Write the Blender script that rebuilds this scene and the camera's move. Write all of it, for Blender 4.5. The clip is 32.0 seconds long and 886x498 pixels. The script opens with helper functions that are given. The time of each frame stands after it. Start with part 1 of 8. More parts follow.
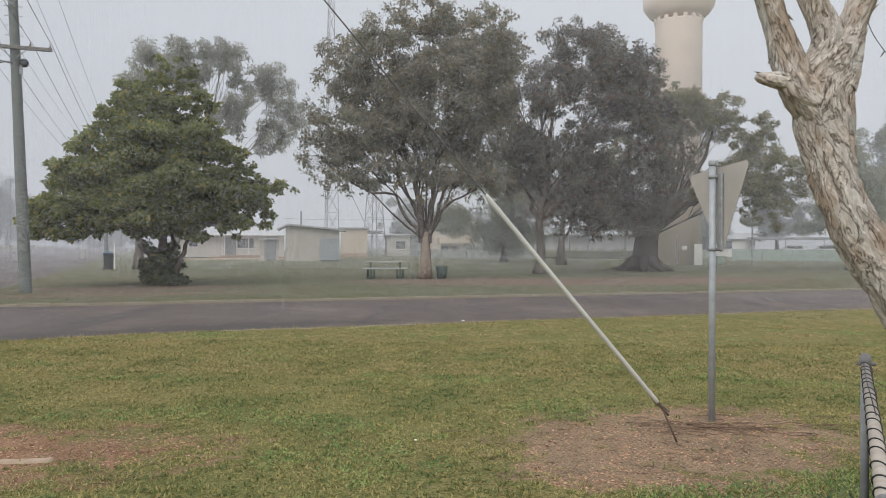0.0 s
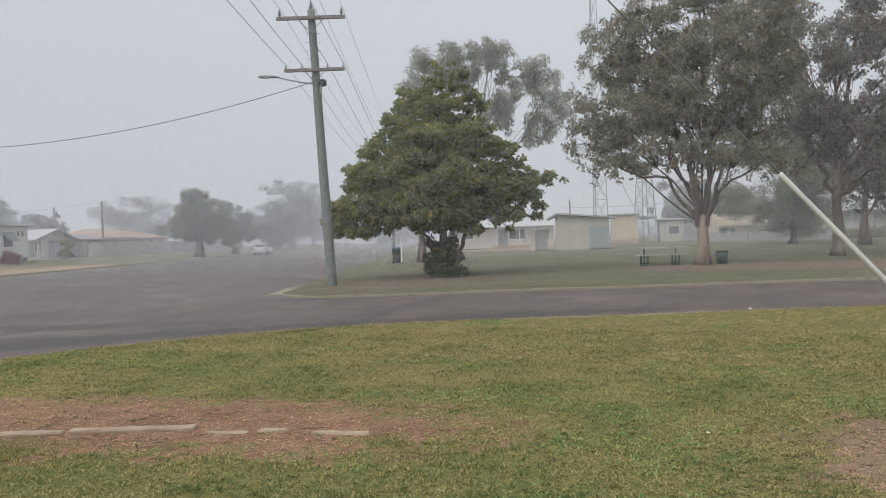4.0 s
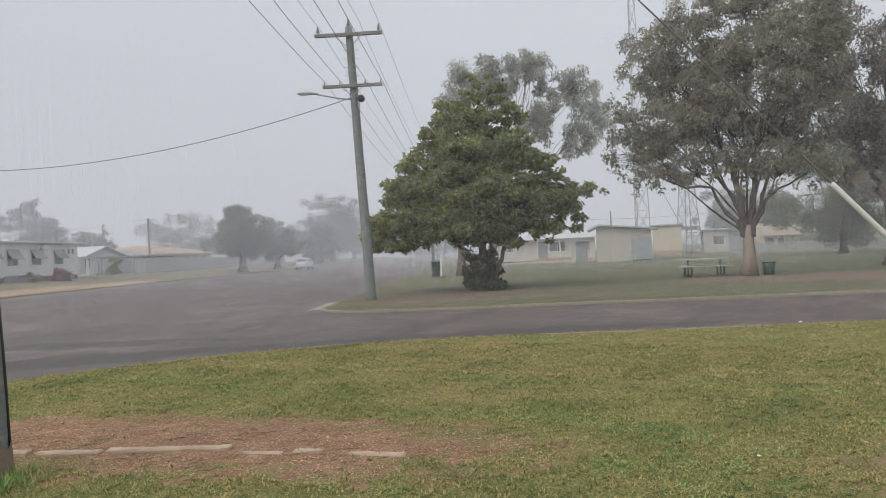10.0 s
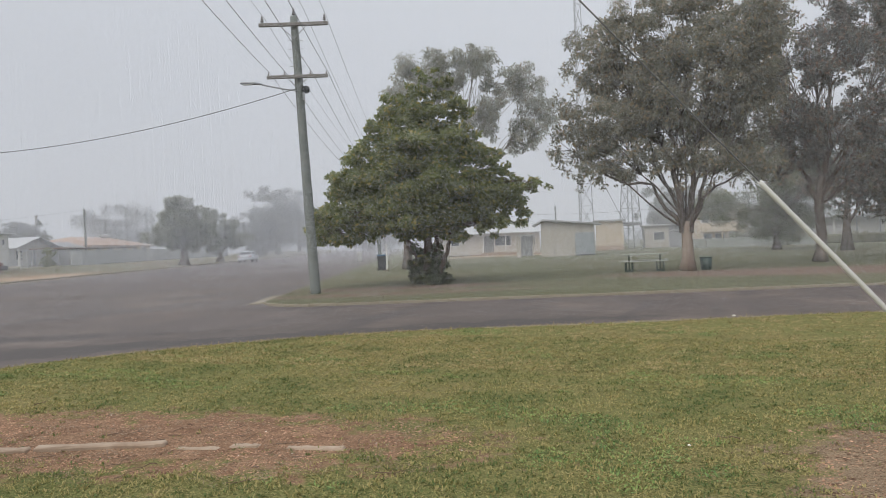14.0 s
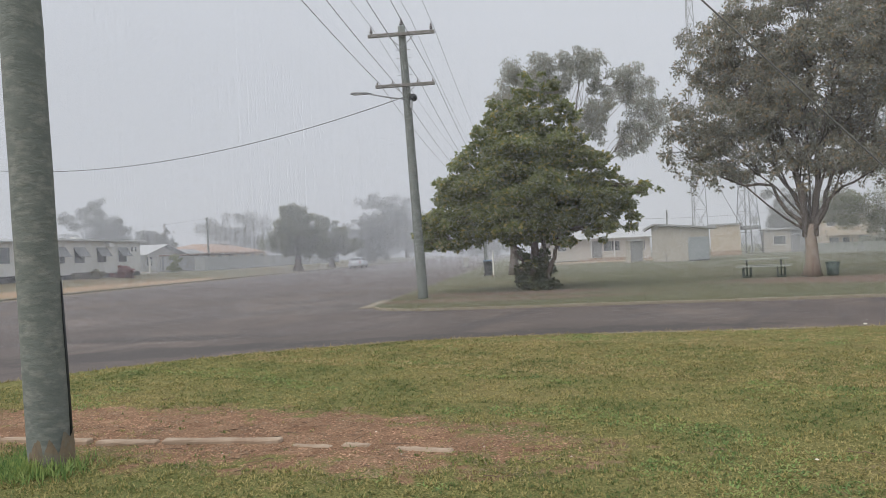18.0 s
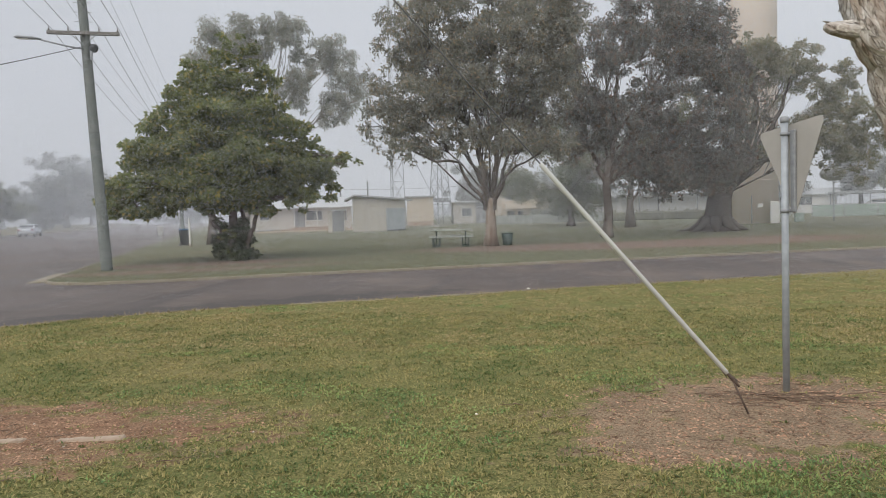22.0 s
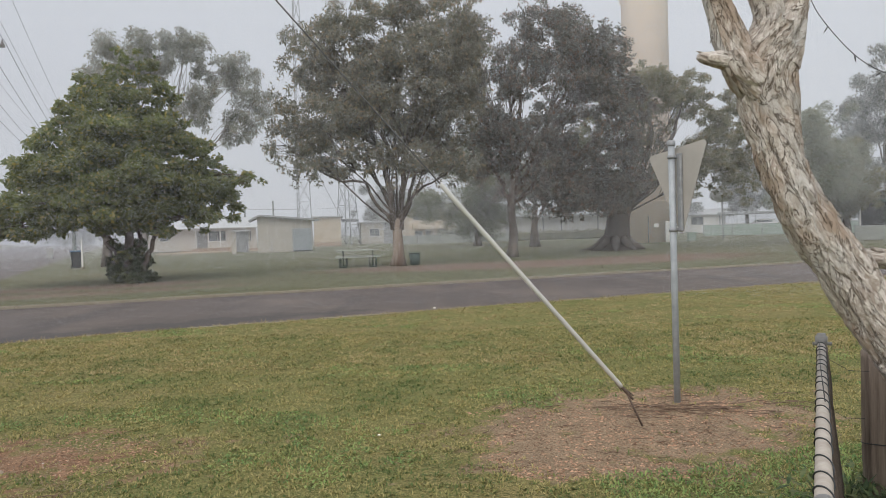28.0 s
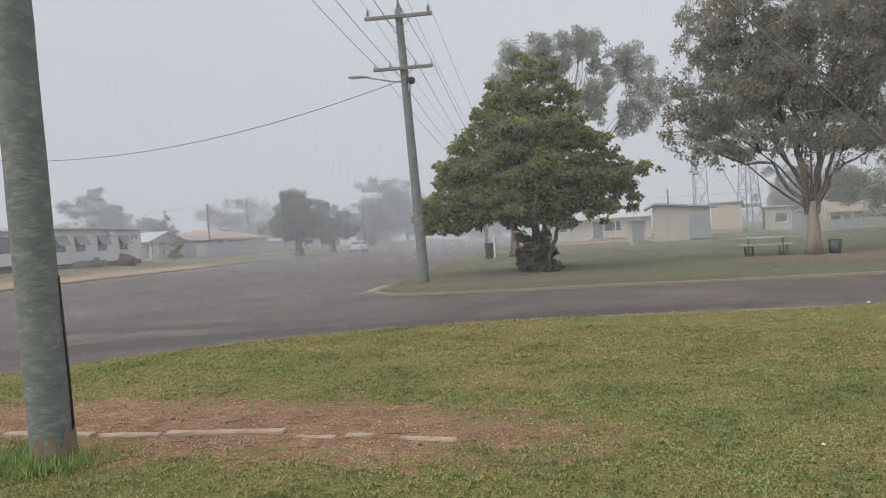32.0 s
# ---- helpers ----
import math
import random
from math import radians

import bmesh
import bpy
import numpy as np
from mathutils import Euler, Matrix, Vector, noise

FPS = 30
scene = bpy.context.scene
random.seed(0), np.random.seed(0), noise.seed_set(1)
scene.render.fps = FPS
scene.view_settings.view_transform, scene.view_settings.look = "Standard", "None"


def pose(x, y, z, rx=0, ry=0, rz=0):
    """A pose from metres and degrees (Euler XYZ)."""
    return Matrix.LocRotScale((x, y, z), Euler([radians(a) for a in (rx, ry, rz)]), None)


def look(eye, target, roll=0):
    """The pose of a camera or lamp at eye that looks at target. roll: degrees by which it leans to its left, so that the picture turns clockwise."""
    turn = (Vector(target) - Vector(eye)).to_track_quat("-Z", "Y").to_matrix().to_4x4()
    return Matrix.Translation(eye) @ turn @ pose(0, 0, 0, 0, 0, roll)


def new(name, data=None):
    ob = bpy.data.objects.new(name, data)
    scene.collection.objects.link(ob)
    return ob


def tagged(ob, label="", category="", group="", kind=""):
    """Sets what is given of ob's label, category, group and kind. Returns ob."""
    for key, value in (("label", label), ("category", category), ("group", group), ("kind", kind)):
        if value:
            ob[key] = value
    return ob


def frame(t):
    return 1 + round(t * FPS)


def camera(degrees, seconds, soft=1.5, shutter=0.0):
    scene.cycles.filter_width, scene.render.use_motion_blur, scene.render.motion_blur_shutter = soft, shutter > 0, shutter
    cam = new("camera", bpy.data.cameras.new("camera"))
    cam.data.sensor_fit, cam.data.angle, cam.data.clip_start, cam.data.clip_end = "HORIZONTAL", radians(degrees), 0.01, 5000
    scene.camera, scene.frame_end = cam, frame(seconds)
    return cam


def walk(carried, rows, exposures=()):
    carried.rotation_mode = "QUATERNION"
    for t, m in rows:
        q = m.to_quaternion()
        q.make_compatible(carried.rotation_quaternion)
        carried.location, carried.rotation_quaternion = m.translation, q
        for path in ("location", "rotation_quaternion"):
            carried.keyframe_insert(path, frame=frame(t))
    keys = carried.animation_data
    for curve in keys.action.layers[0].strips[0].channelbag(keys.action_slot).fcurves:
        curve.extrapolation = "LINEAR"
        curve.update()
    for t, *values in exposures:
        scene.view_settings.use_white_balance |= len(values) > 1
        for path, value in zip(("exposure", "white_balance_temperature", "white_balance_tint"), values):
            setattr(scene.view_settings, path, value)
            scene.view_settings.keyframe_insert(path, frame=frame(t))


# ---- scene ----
cam = camera(61.1, 32.0, soft=0.7)
# seconds, eye, point looked at, roll in degrees
PATH = [
    (0, (-0.022, 0.03, 1.577), (-0.101, 2.029, 1.562), 0.1),
    (0.5, (0.0, 0.017, 1.597), (0.19, 2.008, 1.577), 0.1),
    (1, (0.008, 0.014, 1.604), (0.235, 2.001, 1.575), -0.0),
    (1.5, (0.02, -0.014, 1.612), (0.102, 1.984, 1.572), -0.3),
    (2, (0.029, -0.033, 1.622), (-0.084, 1.964, 1.586), -0.8),
    (2.5, (0.016, -0.026, 1.63), (-0.326, 1.944, 1.592), -1.2),
    (3, (-0.015, -0.062, 1.593), (-0.591, 1.853, 1.562), -1.5),
    (3.5, (-0.053, -0.085, 1.587), (-0.766, 1.783, 1.556), -2.0),
    (4, (-0.095, -0.071, 1.591), (-0.863, 1.775, 1.558), -2.2),
    (4.5, (-0.196, 0.016, 1.586), (-0.863, 1.901, 1.539), -2.2),
    (6.5, (0.028, 0.054, 1.583), (-0.532, 1.972, 1.49), -2.2),
    (7, (-0.013, 0.074, 1.598), (-0.712, 1.945, 1.505), -2.3),
    (7.5, (-0.053, 0.065, 1.613), (-0.892, 1.879, 1.524), -2.8),
    (8, (-0.103, 0.058, 1.638), (-1.016, 1.837, 1.581), -2.8),
    (8.5, (-0.098, 0.03, 1.652), (-1.052, 1.788, 1.668), -3.0),
    (9, (-0.14, 0.035, 1.662), (-1.117, 1.78, 1.681), -2.8),
    (9.5, (-0.138, 0.049, 1.638), (-1.102, 1.801, 1.65), -2.8),
    (10, (-0.112, 0.066, 1.616), (-0.976, 1.869, 1.622), -2.8),
    (10.5, (-0.074, 0.095, 1.617), (-0.718, 1.988, 1.617), -2.7),
    (11, (-0.002, 0.123, 1.626), (-0.289, 2.102, 1.605), -2.4),
    (11.5, (0.055, 0.123, 1.628), (0.118, 2.121, 1.592), -2.1),
    (12, (0.056, 0.058, 1.616), (0.316, 2.04, 1.57), -1.6),
    (12.5, (0.063, 0.062, 1.631), (0.32, 2.045, 1.586), -1.7),
    (13, (0.038, 0.072, 1.635), (-0.013, 2.072, 1.618), -1.9),
    (13.5, (0.031, 0.152, 1.635), (-0.406, 2.103, 1.616), -2.7),
    (14, (-0.066, 0.081, 1.613), (-0.801, 1.941, 1.596), -2.4),
    (14.5, (-0.06, 0.08, 1.497), (-0.92, 1.886, 1.483), -2.6),
    (16.5, (-0.129, 0.03, 1.583), (-1.034, 1.814, 1.562), -2.4),
    (17, (-0.059, 0.068, 1.616), (-1.016, 1.824, 1.59), -2.5),
    (17.5, (-0.066, 0.097, 1.599), (-1.027, 1.851, 1.586), -2.7),
    (18, (-0.083, 0.093, 1.588), (-1.072, 1.832, 1.599), -2.6),
    (18.5, (-0.106, 0.107, 1.595), (-1.136, 1.822, 1.609), -2.6),
    (19, (-0.108, 0.128, 1.585), (-1.119, 1.854, 1.571), -2.4),
    (19.5, (-0.098, 0.158, 1.596), (-1.033, 1.925, 1.581), -2.4),
    (20, (-0.071, 0.171, 1.618), (-0.951, 1.966, 1.595), -2.5),
    (20.5, (0.002, 0.158, 1.621), (-0.673, 2.04, 1.586), -2.5),
    (21, (0.065, 0.172, 1.616), (-0.331, 2.131, 1.561), -1.7),
    (21.5, (0.102, 0.164, 1.614), (-0.144, 2.148, 1.542), -1.5),
    (22, (0.065, 0.155, 1.622), (-0.194, 2.135, 1.52), -1.8),
    (22.5, (0.016, 0.136, 1.615), (-0.407, 2.088, 1.519), -2.0),
    (23, (-0.019, 0.105, 1.617), (-0.636, 2.004, 1.517), -2.2),
    (23.5, (-0.06, 0.129, 1.593), (-0.828, 1.973, 1.491), -2.6),
    (24, (-0.097, 0.144, 1.595), (-1.079, 1.883, 1.488), -2.9),
    (24.5, (-0.099, 0.146, 1.597), (-1.124, 1.861, 1.496), -3.0),
    (26.5, (-0.037, 0.103, 1.61), (-0.733, 1.977, 1.53), -2.5),
    (27, (-0.004, 0.128, 1.616), (-0.5, 2.064, 1.553), -2.2),
    (27.5, (0.081, 0.155, 1.63), (-0.115, 2.145, 1.581), -2.2),
    (28, (0.119, 0.148, 1.615), (0.104, 2.147, 1.559), -1.9),
    (28.5, (0.086, 0.164, 1.627), (-0.026, 2.159, 1.565), -2.2),
    (29, (0.03, 0.15, 1.638), (-0.306, 2.121, 1.573), -2.6),
    (29.5, (-0.017, 0.141, 1.629), (-0.525, 2.075, 1.563), -2.7),
    (30, (-0.057, 0.145, 1.627), (-0.747, 2.022, 1.567), -3.0),
    (30.5, (-0.081, 0.137, 1.636), (-0.967, 1.929, 1.579), -3.3),
    (31, (-0.071, 0.114, 1.653), (-1.035, 1.866, 1.603), -3.5),
    (31.5, (-0.11, 0.147, 1.637), (-1.085, 1.893, 1.591), -3.4),
    (32, (-0.112, 0.151, 1.635), (-1.105, 1.887, 1.599), -3.5),
]
walk(cam, [(t, look(eye, target, roll)) for t, eye, target, roll in PATH])

# ---------------------------------------------------------------- world and light
world = bpy.data.worlds.new("foggy_morning")
scene.world = world
world.use_nodes = True
wn = world.node_tree
wn.nodes.clear()
sky = wn.nodes.new("ShaderNodeTexSky")
sky.sky_type, sky.sun_disc = "NISHITA", False
sky.sun_elevation, sky.sun_rotation = radians(42), radians(200)
sky.dust_density = 6.0
wcoord = wn.nodes.new("ShaderNodeTexCoord")
wsep = wn.nodes.new("ShaderNodeSeparateXYZ")
wn.links.new(wcoord.outputs["Generated"], wsep.inputs[0])
wramp = wn.nodes.new("ShaderNodeValToRGB")
els = wramp.color_ramp.elements
els[0].position, els[0].color = 0.0, (0.595, 0.62, 0.665, 1)
els[1].position, els[1].color = 1.0, (1.15, 1.17, 1.20, 1)
mid = els.new(0.36)
mid.color = (0.645, 0.67, 0.72, 1)
wn.links.new(wsep.outputs["Z"], wramp.inputs[0])
wmix = wn.nodes.new("ShaderNodeMix")
wmix.data_type = "RGBA"
wmix.inputs[0].default_value = 0.985
wn.links.new(sky.outputs[0], wmix.inputs[6])
wn.links.new(wramp.outputs[0], wmix.inputs[7])
wback = wn.nodes.new("ShaderNodeBackground")
wback.inputs[1].default_value = 1.0
wn.links.new(wmix.outputs[2], wback.inputs[0])
wout = wn.nodes.new("ShaderNodeOutputWorld")
wn.links.new(wback.outputs[0], wout.inputs[0])

sun_data = bpy.data.lights.new("sun", "SUN")
sun_data.energy, sun_data.angle, sun_data.color = 1.5, radians(60), (1.0, 0.96, 0.9)
sun = new("sun", sun_data)
sun.matrix_world = look((0, 0, 24), (10, 24, 0))

# ---------------------------------------------------------------- plan
# s runs along the cross street, r along the main street; both streets meet at right angles.
ANG = 23.0
CA, SA = math.cos(radians(ANG)), math.sin(radians(ANG))


def W(s, r, z=0.0):
    return Vector((CA * s - SA * r, SA * s + CA * r, z))


def local(s, r, z=0.0, turn=0.0):
    p = W(s, r, z)
    return pose(p.x, p.y, p.z, 0, 0, ANG + turn)


def sr_of(x, y):
    return CA * x + SA * y, -SA * x + CA * y


# ---------------------------------------------------------------- materials
def mat(name, base, rough=0.8, metal=0.0, second=None, scale=8.0, third=None, scale2=1.2, bump=0.2, bump_scale=60.0,
        stretch=(1, 1, 1), random=0.0, spec=0.3, bump_dist=0.01):
    """A surface with two scales of colour variation and fine relief, in object space."""
    m = bpy.data.materials.new(name)
    m.use_nodes = True
    nt = m.node_tree
    bs = nt.nodes["Principled BSDF"]
    bs.inputs["Roughness"].default_value = rough
    bs.inputs["Metallic"].default_value = metal
    bs.inputs["Specular IOR Level"].default_value = spec
    tc = nt.nodes.new("ShaderNodeTexCoord")
    mp = nt.nodes.new("ShaderNodeMapping")
    mp.inputs["Scale"].default_value = stretch
    nt.links.new(tc.outputs["Object"], mp.inputs[0])

    def noise_node(sc, detail=5.0):
        n = nt.nodes.new("ShaderNodeTexNoise")
        n.inputs["Scale"].default_value = sc
        n.inputs["Detail"].default_value = detail
        n.inputs["Roughness"].default_value = 0.62
        nt.links.new(mp.outputs[0], n.inputs["Vector"])
        return n

    def ramp(src, lo, hi):
        r = nt.nodes.new("ShaderNodeMapRange")
        r.inputs["From Min"].default_value, r.inputs["From Max"].default_value = lo, hi
        nt.links.new(src, r.inputs["Value"])
        return r.outputs[0]

    def mixc(fac, a, b):
        x = nt.nodes.new("ShaderNodeMix")
        x.data_type = "RGBA"
        nt.links.new(fac, x.inputs[0])
        for i, c in ((6, a), (7, b)):
            if isinstance(c, tuple):
                x.inputs[i].default_value = (*c, 1)
            else:
                nt.links.new(c, x.inputs[i])
        return x.outputs[2]

    second = second or tuple(c * 0.75 for c in base)
    col = mixc(ramp(noise_node(scale).outputs["Fac"], 0.35, 0.68), base, second)
    if third:
        col = mixc(ramp(noise_node(scale2).outputs["Fac"], 0.48, 0.66), col, third)
    if random:
        oi = nt.nodes.new("ShaderNodeObjectInfo")
        hs = nt.nodes.new("ShaderNodeHueSaturation")
        nt.links.new(ramp(oi.outputs["Random"], 0, 1), hs.inputs["Value"])
        hs_range = hs.inputs["Value"].links[0].from_node
        hs_range.inputs["To Min"].default_value, hs_range.inputs["To Max"].default_value = 1 - random, 1 + random
        nt.links.new(col, hs.inputs["Color"])
        col = hs.outputs[0]
    nt.links.new(col, bs.inputs["Base Color"])
    if bump:
        b = nt.nodes.new("ShaderNodeBump")
        b.inputs["Strength"].default_value = bump
        b.inputs["Distance"].default_value = bump_dist
        nt.links.new(noise_node(bump_scale, 4.0).outputs["Fac"], b.inputs["Height"])
        nt.links.new(b.outputs[0], bs.inputs["Normal"])
    return m


def leaf_mat(name, dark, light, turned, share=0.12, translucent=0.35, haze_bloom=0.35):
    """Foliage: each leaf takes its own shade between dark and light; a share has turned; an added sheen imitates fog
    haze.
    """
    m = bpy.data.materials.new(name)
    m.use_nodes = True
    nt = m.node_tree
    bs = nt.nodes["Principled BSDF"]
    bs.inputs["Roughness"].default_value = 0.65
    bs.inputs["Specular IOR Level"].default_value = 0.4
    bs.inputs["Sheen Weight"].default_value = haze_bloom
    bs.inputs["Sheen Roughness"].default_value = 0.4
    geo = nt.nodes.new("ShaderNodeNewGeometry")
    cr = nt.nodes.new("ShaderNodeValToRGB")
    e = cr.color_ramp.elements
    e[0].position, e[0].color = 0.0, (*dark, 1)
    e[1].position, e[1].color = 1.0 - share, (*light, 1)
    x = e.new(1.0 - share + 0.02)
    x.color = (*turned, 1)
    nt.links.new(geo.outputs["Random Per Island"], cr.inputs[0])
    tc = nt.nodes.new("ShaderNodeTexCoord")
    n = nt.nodes.new("ShaderNodeTexNoise")
    n.inputs["Scale"].default_value = 0.55
    n.inputs["Detail"].default_value = 3
    nt.links.new(tc.outputs["Object"], n.inputs["Vector"])
    hs = nt.nodes.new("ShaderNodeHueSaturation")
    mr = nt.nodes.new("ShaderNodeMapRange")
    mr.inputs["From Min"].default_value, mr.inputs["From Max"].default_value = 0.3, 0.7
    mr.inputs["To Min"].default_value, mr.inputs["To Max"].default_value = 0.75, 1.3
    nt.links.new(n.outputs["Fac"], mr.inputs["Value"])
    nt.links.new(mr.outputs[0], hs.inputs["Value"])
    nt.links.new(cr.outputs[0], hs.inputs["Color"])
    nt.links.new(hs.outputs[0], bs.inputs["Base Color"])
    tr = nt.nodes.new("ShaderNodeBsdfTranslucent")
    nt.links.new(hs.outputs[0], tr.inputs["Color"])
    mx = nt.nodes.new("ShaderNodeMixShader")
    mx.inputs[0].default_value = translucent
    nt.links.new(bs.outputs[0], mx.inputs[1])
    nt.links.new(tr.outputs[0], mx.inputs[2])
    nt.links.new(mx.outputs[0], nt.nodes["Material Output"].inputs[0])
    return m


CONCRETE = mat("kerb_concrete", (0.31, 0.28, 0.225), 0.9, second=(0.24, 0.21, 0.16), scale=1.5, third=(0.2, 0.17, 0.11), scale2=0.5, bump=0.4, bump_scale=40)
EARTH = mat("far_ground", (0.17, 0.16, 0.08), 0.95, second=(0.2, 0.15, 0.08), scale=0.08)
BARK_DARK = mat("grey_bark", (0.16, 0.13, 0.11), 0.95, second=(0.09, 0.07, 0.06), scale=9, third=(0.24, 0.2, 0.17), scale2=2.5, bump=0.9, bump_scale=14,
                stretch=(1, 1, 0.25), bump_dist=0.03)
BARK_PALE = mat("smooth_gum_bark", (0.33, 0.28, 0.235), 0.85, second=(0.24, 0.195, 0.165), scale=3, third=(0.19, 0.14, 0.11), scale2=1.2, bump=0.5, bump_scale=9,
                stretch=(1, 1, 0.3), bump_dist=0.02)
POLE_WOOD = mat("weathered_pole_timber", (0.18, 0.20, 0.19), 0.9, second=(0.14, 0.157, 0.15), scale=2.5, third=(0.235, 0.245, 0.23), scale2=4.5, bump=0.8,
                bump_scale=7, stretch=(1.8, 1.8, 3.6), bump_dist=0.014)
POST_GALV = mat("bright_galvanised_tube", (0.40, 0.43, 0.46), 0.45, 0.1, second=(0.30, 0.325, 0.35), scale=10, bump=0.06, bump_scale=120)
GALV = mat("galvanised_steel", (0.33, 0.345, 0.36), 0.5, 0.1, second=(0.24, 0.25, 0.265), scale=14, bump=0.06, bump_scale=120)


# ---------------------------------------------------------------- mesh helpers
def mesh_ob(name, verts, faces, material, parent=None, smooth=False):
    me = bpy.data.meshes.new(name)
    me.from_pydata([tuple(v) for v in verts], [], faces)
    me.materials.append(material)
    if smooth:
        me.shade_smooth()
    me.update()
    ob = new(name, me)
    if parent:
        ob.parent = parent
    return ob


def part(name, bm, material, parent=None, label="", smooth=False):
    """Links a bmesh as one mesh object under a thing or a part."""
    me = bpy.data.meshes.new(name)
    bm.to_mesh(me)
    bm.free()
    me.materials.append(material)
    if smooth:
        me.shade_smooth()
    ob = new(name, me)
    if parent:
        ob.parent = parent
    if label:
        ob["label"] = label
    return ob


def thing(name, m, label, category, group="", kind=""):
    ob = new(name)
    ob.empty_display_size = 0.2
    ob.matrix_world = m
    return tagged(ob, label, category, group, kind)


def box(bm, x0, y0, z0, x1, y1, z1, bevel=0.0, m=None):
    r = bmesh.ops.create_cube(bm, size=1.0)
    vs = r["verts"]
    for v in vs:
        v.co = Vector(((x0 + x1) / 2 + v.co.x * (x1 - x0), (y0 + y1) / 2 + v.co.y * (y1 - y0), (z0 + z1) / 2 + v.co.z * (z1 - z0)))
    if bevel:
        es = list({e for v in vs for e in v.link_edges})
        g = bmesh.ops.bevel(bm, geom=es, offset=bevel, segments=1, affect="EDGES", profile=0.5)
        vs = list({v for f in g["faces"] for v in f.verts} | {v for v in vs if v.is_valid})
    if m:
        bmesh.ops.transform(bm, matrix=m, verts=[v for v in vs if v.is_valid])
    return bm


def boxes(*rows, bevel=0.0):
    bm = bmesh.new()
    for r in rows:
        box(bm, *r, bevel=bevel)
    return bm


def rings(points, radii, sides=10, cap=True, wob=0.0, rng=None):
    """A tapered tube through points: verts and faces."""
    pts = [Vector(p) for p in points]
    vs, fs = [], []
    prev = None
    for i, p in enumerate(pts):
        d = (pts[min(i + 1, len(pts) - 1)] - pts[max(i - 1, 0)])
        if d.length < 1e-6:
            d = Vector((0, 0, 1))
        d.normalize()
        if prev is None:
            ref = Vector((1, 0, 0)) if abs(d.x) < 0.9 else Vector((0, 1, 0))
            u = (ref - d * ref.dot(d)).normalized()
        else:
            u = (prev - d * prev.dot(d)).normalized()
        prev = u
        w = d.cross(u)
        for k in range(sides):
            a = 2 * math.pi * k / sides
            rr = radii[i] * (1 + (wob * (rng.random() - 0.5) * 2 if wob else 0))
            vs.append(p + (u * math.cos(a) + w * math.sin(a)) * rr)
    n = len(pts)
    for i in range(n - 1):
        for k in range(sides):
            k2 = (k + 1) % sides
            fs.append((i * sides + k, i * sides + k2, (i + 1) * sides + k2, (i + 1) * sides + k))
    if cap:
        fs.append(tuple(range(sides - 1, -1, -1)))
        fs.append(tuple((n - 1) * sides + k for k in range(sides)))
    return vs, fs


def tube(bm, points, radii, sides=10):
    if not isinstance(radii, (list, tuple)):
        radii = [radii] * len(points)
    vs, fs = rings(points, radii, sides)
    bv = [bm.verts.new(v) for v in vs]
    for f in fs:
        bm.faces.new([bv[i] for i in f])
    return bm


def tubes(*rows, sides=10):
    bm = bmesh.new()
    for pts, r in rows:
        tube(bm, pts, r, sides)
    return bm


# ---------------------------------------------------------------- trees
def spline(pts, radii, n):
    """Catmull-Rom through the points, evenly stepped."""
    P = [Vector(p) for p in pts]
    P = [P[0] * 2 - P[1]] + P + [P[-1] * 2 - P[-2]]
    R = [radii[0]] + list(radii) + [radii[-1]]
    out, rad = [], []
    seg = len(pts) - 1
    for i in range(n + 1):
        u = i / n * seg
        k = min(int(u), seg - 1)
        t = u - k
        a, b, c, d = P[k:k + 4]
        out.append(0.5 * ((2 * b) + (c - a) * t + (2 * a - 5 * b + 4 * c - d) * t * t + (3 * b - a - 3 * c + d) * t ** 3))
        a, b, c, d = R[k:k + 4]
        rad.append(0.5 * ((2 * b) + (c - a) * t + (2 * a - 5 * b + 4 * c - d) * t * t + (3 * b - a - 3 * c + d) * t ** 3))
    return out, rad


def leaves(name, centres, radii, count, size, aspect, droop, material, parent, seed, flat=0.75, level=0.0):
    """A crown of many single leaves gathered in clumps round the twig ends."""
    rng = np.random.default_rng(seed)
    centres, radii = np.asarray(centres, float), np.asarray(radii, float)
    w = radii ** 2
    pick = rng.choice(len(centres), count, p=w / w.sum())
    off = rng.normal(0, 1, (count, 3))
    off *= (0.95 * rng.random(count) ** 0.45 / np.linalg.norm(off, axis=1))[:, None]
    p = centres[pick] + off * radii[pick][:, None] * np.array([1, 1, flat])
    d = rng.normal(0, 1, (count, 3))
    d[:, 2] = d[:, 2] * (1 - level) - droop
    d /= np.linalg.norm(d, axis=1)[:, None]
    u = np.cross(d, rng.normal(0, 1, (count, 3)) * (1 - 0.6 * level) + np.array([0, 0, 1.6 * level]))
    u /= np.linalg.norm(u, axis=1)[:, None]
    L = size * rng.uniform(0.6, 1.35, count)[:, None]
    a, b = p, p + d * L
    n = np.cross(d, u)
    m1 = p + d * L * 0.45 + u * L * aspect * 0.5 + n * L * 0.06
    m2 = p + d * L * 0.45 - u * L * aspect * 0.5 + n * L * 0.06
    v = np.empty((count * 4, 3), np.float32)
    v[0::4], v[1::4], v[2::4], v[3::4] = a, m1, b, m2
    me = bpy.data.meshes.new(name)
    me.vertices.add(count * 4)
    me.vertices.foreach_set("co", v.ravel())
    me.loops.add(count * 4)
    me.loops.foreach_set("vertex_index", np.arange(count * 4, dtype=np.int32))
    me.polygons.add(count)
    me.polygons.foreach_set("loop_start", np.arange(0, count * 4, 4, dtype=np.int32))
    me.update(calc_edges=True)
    me.materials.append(material)
    ob = new(name, me)
    ob.parent = parent
    return ob


